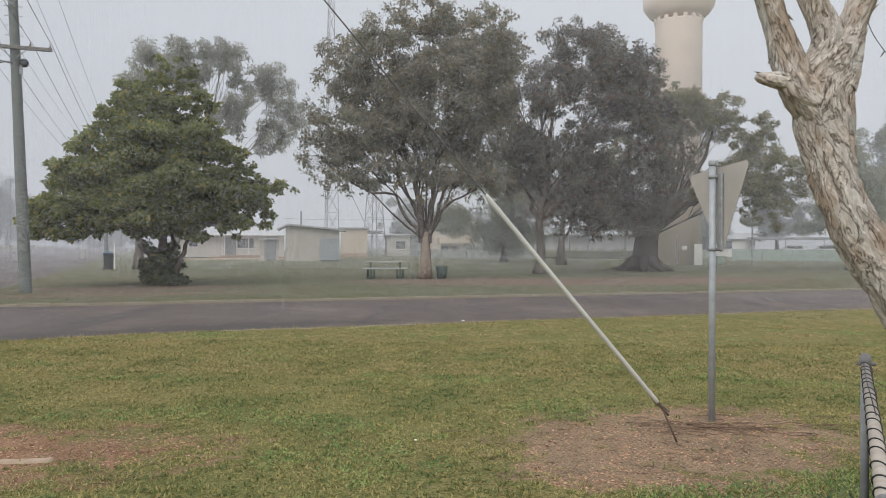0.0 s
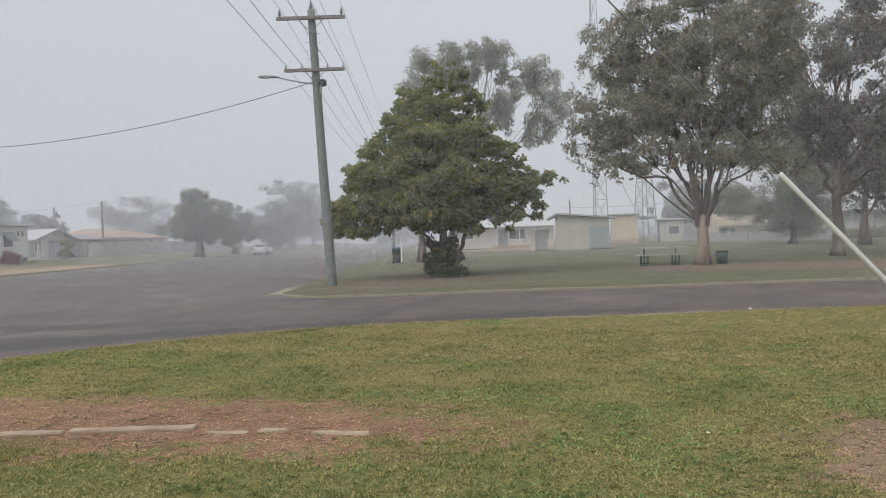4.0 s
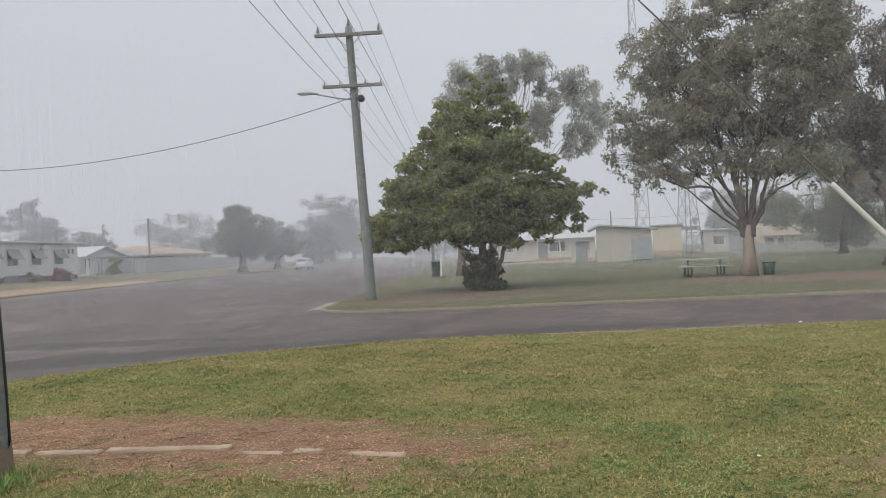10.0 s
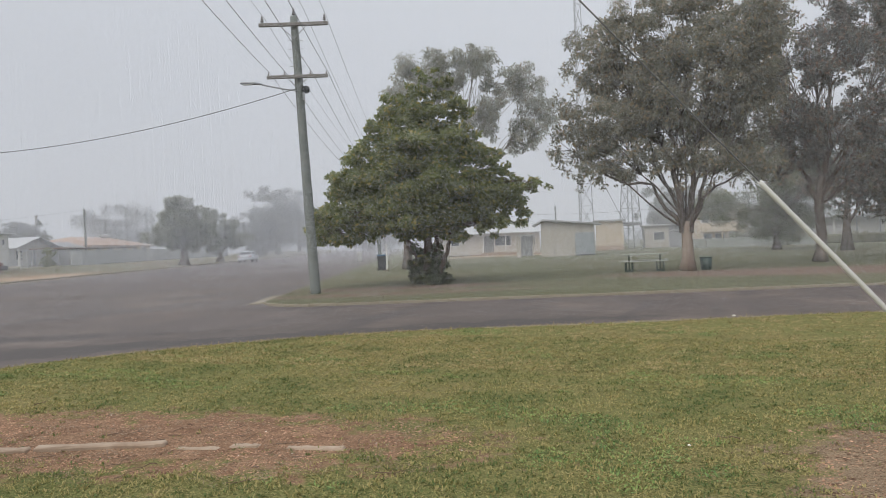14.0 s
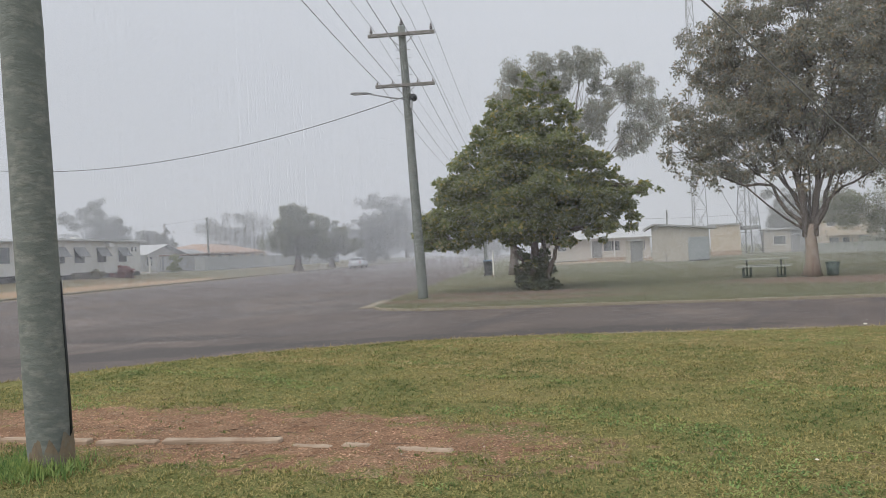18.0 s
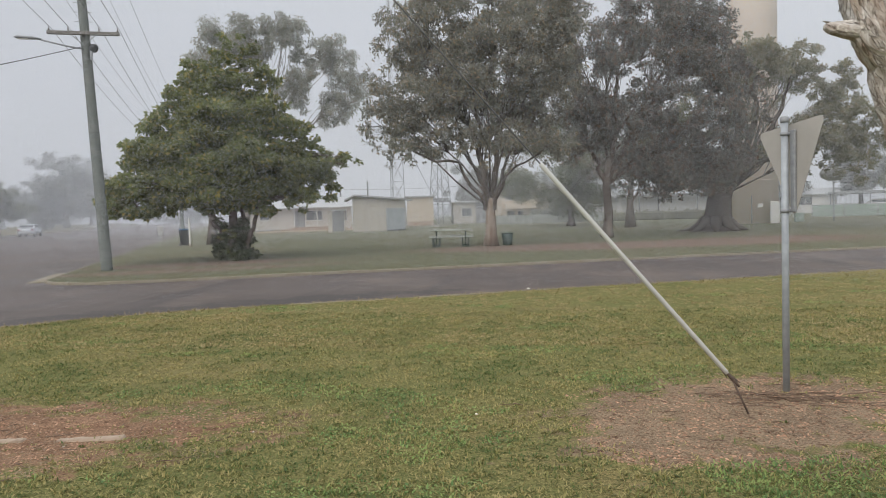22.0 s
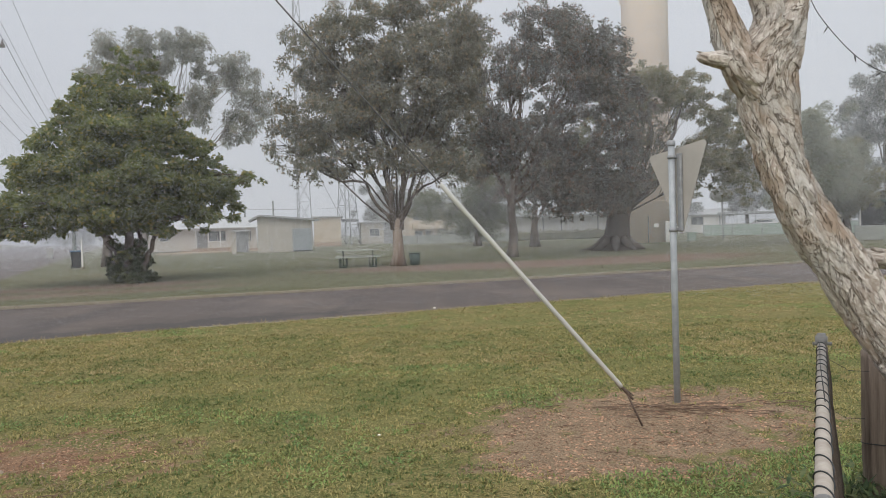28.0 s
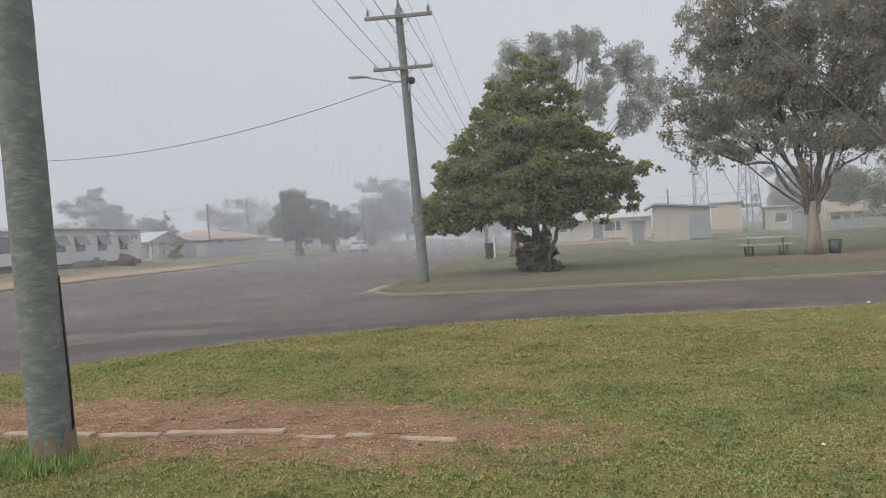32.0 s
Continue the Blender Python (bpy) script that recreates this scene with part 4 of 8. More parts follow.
far_tree("garden_shrub", (1.8, 84, 0), 4.0, 7, "grey-green shrubs in front of the cream house", LEAF_HAZEOLIVE, BARK_DARK, 40, 8000, 0.3, 0.08, 0.2, dense=60)


# ---------------------------------------------------------------- poles and wires
WIRE = mat("dark_cable", (0.075, 0.075, 0.078), 0.6, second=(0.055, 0.055, 0.058), bump=0)
CERAMIC = mat("brown_grey_porcelain", (0.2, 0.19, 0.19), 0.25, second=(0.13, 0.12, 0.12), scale=5, bump=0.05, spec=0.5)
ARM_WOOD = mat("grey_crossarm_timber", (0.24, 0.23, 0.215), 0.9, second=(0.16, 0.15, 0.14), scale=14, bump=0.5, bump_scale=40, stretch=(0.15, 1, 1))
DARKSTEEL = mat("dark_painted_steel", (0.06, 0.065, 0.07), 0.5, 0.3, second=(0.045, 0.048, 0.05), bump=0.1)
A_DIR = Vector((CA, SA, 0))
B_DIR = Vector((-SA, CA, 0))


def insulator(parent, x, y, z, h=0.26, r=0.075):
    bm = bmesh.new()
    for i, (zz, rr) in enumerate(((0.3, 1.0), (0.55, 0.8), (0.8, 0.55))):
        tube(bm, [(x, y, z + h * (zz - 0.12)), (x, y, z + h * zz), (x, y, z + h * (zz + 0.1))], [r * rr * 0.55, r * rr, r * rr * 0.35], 10)
    tube(bm, [(x, y, z), (x, y, z + h)], r * 0.3, 8)
    return part("insulator", bm, CERAMIC, parent, "ribbed porcelain insulator", True)


def utility_pole(name, base, top, r0, r1, label, upper, lower, lamp, seed):
    """upper, lower: heights of the crossarms up the pole; both cross the line of the street."""
    base, top = Vector(base), Vector(top)
    root = thing(name, pose(base.x, base.y, base.z, 0, 0, ANG), label, "power pole", "timber power poles")
    inv = root.matrix_world.inverted()
    t2 = inv @ top
    rng = random.Random(seed)
    n = 26
    pts = [Vector((0, 0, -0.2)).lerp(t2, i / n) for i in range(n + 1)]
    vs, fs = rings(pts, [r0 + (r1 - r0) * i / n for i in range(n + 1)], 20, wob=0.025, rng=rng)
    mesh_ob("shaft", vs, fs, POLE_WOOD, root, True)
    H = t2.z

    def at(z):
        return t2 * (z / H)

    if upper:
        c = at(upper)
        bm = boxes((c.x - 1.2, c.y - 0.26, c.z - 0.06, c.x + 1.2, c.y - 0.15, c.z + 0.06), bevel=0.01)
        part("crossarm", bm, ARM_WOOD, root)
        for x in (-1.08, 1.08):
            insulator(root, c.x + x, c.y - 0.2, c.z + 0.06)
        insulator(root, at(H).x, at(H).y, H, 0.3, 0.08)
        for sx in (-1, 1):
            part("brace", tubes(([(c.x + sx * 0.5, c.y - 0.27, c.z - 0.03), (c.x, c.y - 0.2, c.z - 0.5)], 0.016), sides=6), GALV, root)
    if lower:
        c = at(lower)
        bm = boxes((c.x - 1.06, c.y - 0.28, c.z - 0.055, c.x + 1.06, c.y - 0.17, c.z + 0.055), bevel=0.01)
        part("crossarm", bm, ARM_WOOD, root)
        for x in (-1.0, -0.45, 0.45, 1.0):
            insulator(root, c.x + x, c.y - 0.22, c.z + 0.05, 0.14, 0.04)
        for sx in (-1, 1):
            part("brace", tubes(([(c.x + sx * 0.4, c.y - 0.29, c.z - 0.03), (c.x, c.y - 0.22, c.z - 0.38)], 0.014), sides=6), GALV, root)
        for i in range(4):
            b = at(lower + 0.4 + 0.3 * i)
            part("step_bolt", tubes(([(b.x - 0.26, b.y - 0.05, b.z), (b.x + 0.26, b.y - 0.05, b.z)], 0.011), sides=6), GALV, root)
    if lamp:
        c = at(lower - 0.42)
        hd = c + Vector((-1.62, -0.55, 0.16))
        arm = part("lamp_arm", tubes(([c + Vector((0, -0.1, -0.06)), c + Vector((-0.5, -0.22, 0.0)), hd + Vector((0.4, 0.12, -0.03))], 0.026), sides=8), GALV, root, "galvanised outreach arm", True)
        bm = bmesh.new()
        tube(bm, [hd + Vector((0.42, 0.14, -0.01)), hd + Vector((0.2, 0.07, 0.02)), hd, hd - Vector((0.22, 0.08, -0.0)), hd - Vector((0.3, 0.1, 0.0))], [0.04, 0.085, 0.1, 0.08, 0.02], 10)
        for v in bm.verts:
            v.co.z = hd.z + (v.co.z - hd.z) * 0.55
        head = part("lamp_head", bm, GALV, root, "grey street light head", True)
        bm = boxes((hd.x - 0.2, hd.y - 0.13, hd.z - 0.06, hd.x + 0.1, hd.y + 0.0, hd.z - 0.045), bevel=0.006)
        part("lens", bm, mat("lamp_lens", (0.6, 0.6, 0.58), 0.2, second=(0.55, 0.55, 0.53), bump=0), head)
        bm = tubes(([c + Vector((0.24, -0.2, -0.02)), c + Vector((0.24, -0.12, -0.02)), c + Vector((0.24, 0.04, -0.02))], [0.12, 0.14, 0.11]), sides=14)
        part("siren_drum", bm, DARKSTEEL, root, "dark round drum fixed below the crossarm", True)
        part("fuse_box", boxes((c.x + 0.14, c.y - 0.28, c.z - 0.42, c.x + 0.22, c.y - 0.2, c.z - 0.14), bevel=0.01), GALV, root)
        part("drum_bracket", tubes(([c + Vector((0, -0.1, 0)), c + Vector((0.25, -0.1, 0.0))], 0.02), sides=6), GALV, root)
    return root


far_pole = utility_pole("power_pole", (-14.02, 23.03, 0), (-14.31, 22.82, 9.75), 0.185, 0.13, "weathered grey timber power pole with two crossarms", 9.42, 7.6, True, 1)
near_pole = utility_pole("power_pole", (-5.87, 3.755, 0), (-6.01, 3.575, 9.5), 0.165, 0.145, "greenish grey timber power pole beside bare earth", 9.0, 7.6, False, 2)
# thin dark strip up the side of the pole, and its stained foot
for a_, z1_ in ((18, 1.5),):
    q = Vector((math.cos(radians(a_)), math.sin(radians(a_)), 0)) * 0.163
    part("earth_wire_sheath", tubes(([(q.x, q.y, -0.05), (q.x - 0.018, q.y - 0.01, z1_ * 0.6), (q.x - 0.031, q.y - 0.017, z1_)], [0.013, 0.012, 0.006]), sides=8), DARKSTEEL, near_pole, "thin dark strip up the side of the pole", True)
vs, fs = [], []
rng = random.Random(12)
for i in range(49):
    a_ = 2 * math.pi * i / 48
    h_ = 0.26 + 0.16 * noise.noise((math.cos(a_) * 2.4, math.sin(a_) * 2.4, 3)) + 0.07 * noise.noise((math.cos(a_) * 9, math.sin(a_) * 9, 1))
    for z, r_ in ((-0.05, 0.174), (h_ * 0.7, 0.172), (h_, 0.167)):
        vs.append((r_ * math.cos(a_), r_ * math.sin(a_), z))
for i in range(48):
    for j in range(2):
        fs.append((i * 3 + j, i * 3 + 3 + j, i * 3 + 4 + j, i * 3 + 1 + j))
foot = mesh_ob("foot", vs, fs, mat("mud_stained_timber", (0.23, 0.18, 0.13), 0.95, second=(0.15, 0.12, 0.09), scale=9, third=(0.2, 0.2, 0.17), scale2=4, bump=0.9, bump_scale=20, bump_dist=0.01), near_pole, True)
foot["label"] = "foot stained brown with mud"
p = W(-4.3, 72)
next_pole = utility_pole("power_pole", (p.x, p.y, 0), (p.x - 0.1, p.y, 9.8), 0.17, 0.12, "distant timber power pole behind the broad tree", 9.4, 7.6, False, 3)
p = W(-40, 90)
utility_pole("power_pole", (p.x, p.y, 0.45), (p.x, p.y, 7.4), 0.14, 0.11, "slim distant timber pole among the houses", 0, 0, False, 4)
for q in ((-24.6, 91.7, 5.0), (-21.3, 92.5, 5.6)):
    utility_pole("power_pole", (q[0], q[1], 0), q, 0.12, 0.1, "slim distant timber pole behind the shed", 0, 0, False, 5)


def wire(name, a, b, sag, r, label, n=22, category="power line", group="overhead wires", parent=None):
    a, b = Vector(a), Vector(b)
    pts = [a.lerp(b, i / n) - Vector((0, 0, sag * 4 * (i / n) * (1 - i / n))) for i in range(n + 1)]
    vs, fs = rings(pts, [r] * (n + 1), 5)
    return tagged(mesh_ob(name, vs, fs, WIRE, parent, True), label, category, group)


def arm_point(root, z, x, top):
    return root.matrix_world @ Vector((x, -0.2, z + top))


for x in (-1.08, 0.0, 1.08):
    zt = 0.28
    if x == 0.0:
        pa, pb, pc = (root.matrix_world @ Vector((0, 0, h)) for root, h in ((far_pole, 10.02), (near_pole, 9.78), (next_pole, 10.1)))
    else:
        pa, pb, pc = arm_point(far_pole, 9.42, x - 0.28, zt), arm_point(near_pole, 9.0, x, zt), arm_point(next_pole, 9.4, x, zt)
    wire("power_line", pa, pb, 0.12, 0.0065, "thin bare conductor between the street poles")
    wire("power_line", pa, pc, 0.5, 0.0065, "thin bare conductor running down the street")
for x in (-1.0, -0.45, 0.45, 1.0):
    pa, pb, pc = arm_point(far_pole, 7.6, x - 0.22, 0.15), arm_point(near_pole, 7.6, x, 0.15), arm_point(next_pole, 7.6, x, 0.15)
    wire("power_line", pa, pb, 0.15, 0.0085, "dark low-voltage cable between the street poles")
    wire("power_line", pa, pc, 0.6, 0.0085, "dark low-voltage cable running down the street")
wire("service_line", (-14.25, 22.85, 7.25), (-43.0, 21.0, 7.6), 1.4, 0.013, "thick dark service cable sagging across the street", 40)
p = W(-40, 90)
wire("power_line", (p.x, p.y, 7.3), (p.x - 22, p.y - 9, 6.2), 0.4, 0.012, "thin distant wire over the houses")
wire("power_line", (-24.6, 91.7, 4.7), (-2, 97, 5.2), 0.4, 0.015, "thin distant wire behind the shed")
wire("power_line", (-24.6, 91.7, 4.7), (-38, 88, 4.6), 0.3, 0.015, "thin distant wire behind the shed")

# ---------------------------------------------------------------- guy wire with its pale sleeve
RUSTED = mat("rusted_steel", (0.17, 0.125, 0.10), 0.8, 0.1, second=(0.10, 0.075, 0.06), scale=40, bump=0.3)
PVC = mat("pale_grey_sleeve", (0.62, 0.62, 0.60), 0.4, second=(0.55, 0.55, 0.53), scale=5, bump=0.05, spec=0.4)
ga, gb = Vector((1.715, 6.09, 0.0)), Vector((-6.03, 3.56, 9.12))
STRAND = mat("weathered_steel_strand", (0.17, 0.17, 0.17), 0.6, 0.2, second=(0.11, 0.11, 0.11), scale=60, bump=0.2)
guy = thing("guy_wire", Matrix.Identity(4), "taut steel guy wire with a pale tubular sleeve", "guy wire")
part("cable", tubes(([ga.lerp(gb, 0.05), ga.lerp(gb, 1.0)], 0.0055), sides=6), STRAND, guy)
part("sleeve", tubes(([ga.lerp(gb, 0.036), ga.lerp(gb, 0.038), ga.lerp(gb, 0.210), ga.lerp(gb, 0.212)], [0.0145, 0.0175, 0.0175, 0.0145]), sides=14), PVC, guy, "smooth pale grey tube over the wire", True)
part("anchor_rod", tubes(([Vector((1.65, 6.08, -0.1)), ga.lerp(gb, 0.031)], 0.008), sides=8), RUSTED, guy, "thin rusted rod", True)
bm = tubes(([ga.lerp(gb, 0.024), ga.lerp(gb, 0.027), ga.lerp(gb, 0.034), ga.lerp(gb, 0.037)], [0.008, 0.013, 0.014, 0.008]), sides=10)
part("turnbuckle", bm, RUSTED, guy, "dark rusted tension fitting", True)
bm = tubes(([ga.lerp(gb, 0.027) + Vector((0.03, 0, 0.0)), ga.lerp(gb, 0.033) + Vector((0.015, 0.02, 0))], 0.005), ([ga.lerp(gb, 0.032) + Vector((-0.03, 0, 0)), ga.lerp(gb, 0.04) + Vector((-0.02, 0, 0))], 0.004), sides=6)
part("wire_tail", bm, RUSTED, guy)

# ---------------------------------------------------------------- back of a triangular road sign
ALU = mat("dull_aluminium_back", (0.50, 0.475, 0.44), 0.62, 0.15, second=(0.45, 0.43, 0.4), scale=2.5, third=(0.41, 0.39, 0.36), scale2=1.0, bump=0.05, spec=0.3)
sign = thing("road_sign", pose(2.10, 6.77, 0, 0, 0, ANG + 84), "grey back of a triangular road sign on a steel post", "road sign")
# local x runs along the panel towards the park, local y points to the viewer's side
part("post", tubes(([(0, 0, -0.1), (0, 0, 2.27)], 0.0285), sides=20), POST_GALV, sign, "galvanised steel tube", True)
part("post_cap", tubes(([(0, 0, 2.265), (0, 0, 2.275), (0, 0, 2.31), (0, 0, 2.315)], [0.032, 0.036, 0.036, 0.028]), sides=18), GALV, sign, "", True)


def rounded_triangle(side, rad, thick, y):
    h = side * math.sqrt(3) / 2
    corners = [(-side / 2, 0), (side / 2, 0), (0, -h)]
    outline = []
    cx, cz = 0, -h / 3
    for i, (x, z) in enumerate(corners):
        prv, nxt = corners[i - 1], corners[(i + 1) % 3]
        d = Vector((cx - x, cz - z)).normalized()
        c = Vector((x, z)) + d * rad * 2
        a0 = math.atan2(z - cz, x - cx)
        for k in range(7):
            a = a0 + radians(60) - radians(120) * k / 6
            outline.append((c.x + rad * math.cos(a), c.y + rad * math.sin(a)))
    bm = bmesh.new()
    f = bm.faces.new([bm.verts.new((x, y, z)) for x, z in outline])
    e = bmesh.ops.extrude_face_region(bm, geom=[f])
    bmesh.ops.translate(bm, verts=[v for v in e["geom"] if isinstance(v, bmesh.types.BMVert)], vec=(0, thick, 0))
    bmesh.ops.recalc_face_normals(bm, faces=bm.faces)
    return bm


pn = part("panel", rounded_triangle(0.90, 0.035, -0.003, -0.062), ALU, sign, "pale dull aluminium triangle, point down")
pn.matrix_local = pose(0.02, 0, 2.25, 0, 4.5, 0)
bm = boxes((-0.075, -0.06, 1.52, -0.02, -0.036, 2.2), bevel=0.004)
part("stiffener", bm, GALV, sign, "upright steel channel behind the panel")
for z in (2.17, 1.53):
    bm = tubes(([(0, 0, z - 0.014), (0, 0, z + 0.014)], 0.037), sides=18)
    box(bm, -0.02, -0.075, z - 0.014, 0.02, -0.02, z + 0.014)
    tube(bm, [(0.03, -0.03, z), (0.06, -0.03, z)], 0.007, 6)
    part("clamp", bm, GALV, sign, "steel pipe clamp with a bolt", True)

# ---------------------------------------------------------------- garden fence with wire-wound rail
RUSTY = mat("brown_shade_mesh", (0.12, 0.09, 0.07), 0.9, second=(0.07, 0.055, 0.045), scale=60, bump=0.6, bump_scale=200)
# Darker copy of the steel; its colour offsets sky light on upward faces.
DIM_GALV = mat("dimmed_galvanised_steel", (0.24, 0.24, 0.235), 0.65, 0.1, second=(0.17, 0.165, 0.16), scale=18, bump=0.1)
fence = thing("wire_fence", Matrix.Identity(4), "old pipe fence with tie wire wound round the rail", "fence")
fa, fb = Vector((2.08, 4.13, 0.925)), Vector((0.745, 1.42, 0.991))
part("rail", tubes(([fa, fb], 0.0205), sides=18), mat("grey_rail_pipe", (0.42, 0.385, 0.345), 0.7, 0.0, second=(0.31, 0.275, 0.24), scale=14, bump=0.15), fence, "", True)
part("fence_post", tubes(([(2.08, 4.13, -0.1), (2.08, 4.13, 0.93)], 0.022), sides=16), GALV, fence, "", True)
bm = tubes(([(2.08, 4.13, 0.925), (2.08, 4.13, 0.935), (2.08, 4.13, 0.975), (2.08, 4.13, 0.975), (2.08, 4.13, 0.99)], [0.025, 0.030, 0.030, 0.024, 0.021]), sides=16)
tube(bm, [(2.04, 4.14, 0.935), (2.13, 4.12, 0.935)], 0.010, 8)
part("post_cap", bm, DIM_GALV, fence, "galvanised cap and collar", True)
part("coupling", tubes(([fa.lerp(fb, 0.865), fa.lerp(fb, 0.868), fa.lerp(fb, 0.93), fa.lerp(fb, 0.933)], [0.0215, 0.025, 0.025, 0.0215]), sides=18), DIM_GALV, fence, "galvanised pipe coupling", True)
d = (fb - fa)
ln = d.length
dn = d.normalized()
sd = dn.cross(Vector((0, 0, 1))).normalized()
up = sd.cross(dn)
bm = bmesh.new()
pts = []
turns, step = int(ln / 0.15), 20
for i in range(turns * step + 1):
    t = i / step
    a = 2 * math.pi * t
    off = 0.15 * (t + 0.14 * math.sin(t * 2.1))
    if off > ln:
        break
    pts.append(fa + dn * off + (sd * math.cos(a) + up * math.sin(a)) * 0.0232)
tube(bm, pts, 0.0021, 5)
tube(bm, [fa + dn * 0.02 + up * 0.023 + sd * 0.010, fa + dn * 0.8 + up * 0.0225 + sd * 0.006, fa + dn * 1.6 + up * 0.023 - sd * 0.008], 0.0018, 5)
part("tie_wire", bm, DARKSTEEL, fence, "thin dark tie wire wound in open loops", True)
vs, fs = [], []
for i in range(31):
    q = fa.lerp(fb, i / 30) - sd * 0.012
    for j in range(9):
        z = 0.94 - 0.92 * j / 8
        w = 0.012 * math.sin(i * 0.9 + j) + 0.01 * j
        vs.append((q.x - sd.x * w, q.y - sd.y * w, z))
for i in range(30):
    for j in range(8):
        fs.append((i * 9 + j, i * 9 + j + 1, (i + 1) * 9 + j + 1, (i + 1) * 9 + j))
screen = mesh_ob("screen", vs, fs, RUSTY, fence, True)
screen["label"] = "brown sagging mesh below the rail"
so = screen.modifiers.new("thickness", "SOLIDIFY")
so.thickness = 0.006
for q0, q1 in (((2.1, 4.12, 0.86), (2.28, 4.02, 0.8)), ((2.1, 4.12, 0.6), (2.26, 4.05, 0.55))):
    part("strand", tubes(([q0, Vector(q0).lerp(Vector(q1), 0.5) - Vector((0, 0, 0.03)), q1], 0.0013), sides=5), DARKSTEEL, fence)

OLDWOOD = mat("grey_weathered_post", (0.31, 0.255, 0.215), 0.92, second=(0.16, 0.125, 0.10), scale=30, third=(0.30, 0.25, 0.21), scale2=6, bump=0.9, bump_scale=36, stretch=(1, 1, 0.07), bump_dist=0.012)
post = thing("timber_post", pose(2.37, 4.06, 0), "grey split timber fence post with wire round it", "fence post")
rng = random.Random(8)
n, sides = 22, 72
groove = [rng.uniform(-0.004, 0.003) - (0.016 if k % 9 == 4 else 0.0) - (0.008 if k % 7 == 2 else 0.0) for k in range(sides)]
vs, fs = [], []
for i in range(n + 1):
    z = -0.1 + 1.0 * i / n
    for k in range(sides):
        a = 2 * math.pi * k / sides
        r = 0.103 + 0.004 * math.cos(2 * a + 0.6) + groove[(k + (i // 9)) % sides] * (0.7 + 0.5 * noise.noise((k * 0.4, z * 3, 2))) + 0.003 * noise.noise((a * 3, z * 9, 1))
        vs.append((r * math.cos(a), r * math.sin(a), z + (0.012 * noise.noise((a * 2, 0, 5)) if i == n else 0)))
for i in range(n):
    for k in range(sides):
        k2 = (k + 1) % sides
        fs.append((i * sides + k, i * sides + k2, (i + 1) * sides + k2, (i + 1) * sides + k))
fs.append(tuple(n * sides + k for k in range(sides)))
mesh_ob("body", vs, fs, OLDWOOD, post, True)
for z, r in ((0.42, 0.1115),):
    bm = bmesh.new()
    tube(bm, [(r * math.cos(a * math.pi / 12), r * math.sin(a * math.pi / 12), z + 0.01 * math.sin(a * 0.5)) for a in range(25)], 0.0028, 5)
    part("wire_band", bm, DARKSTEEL, post)


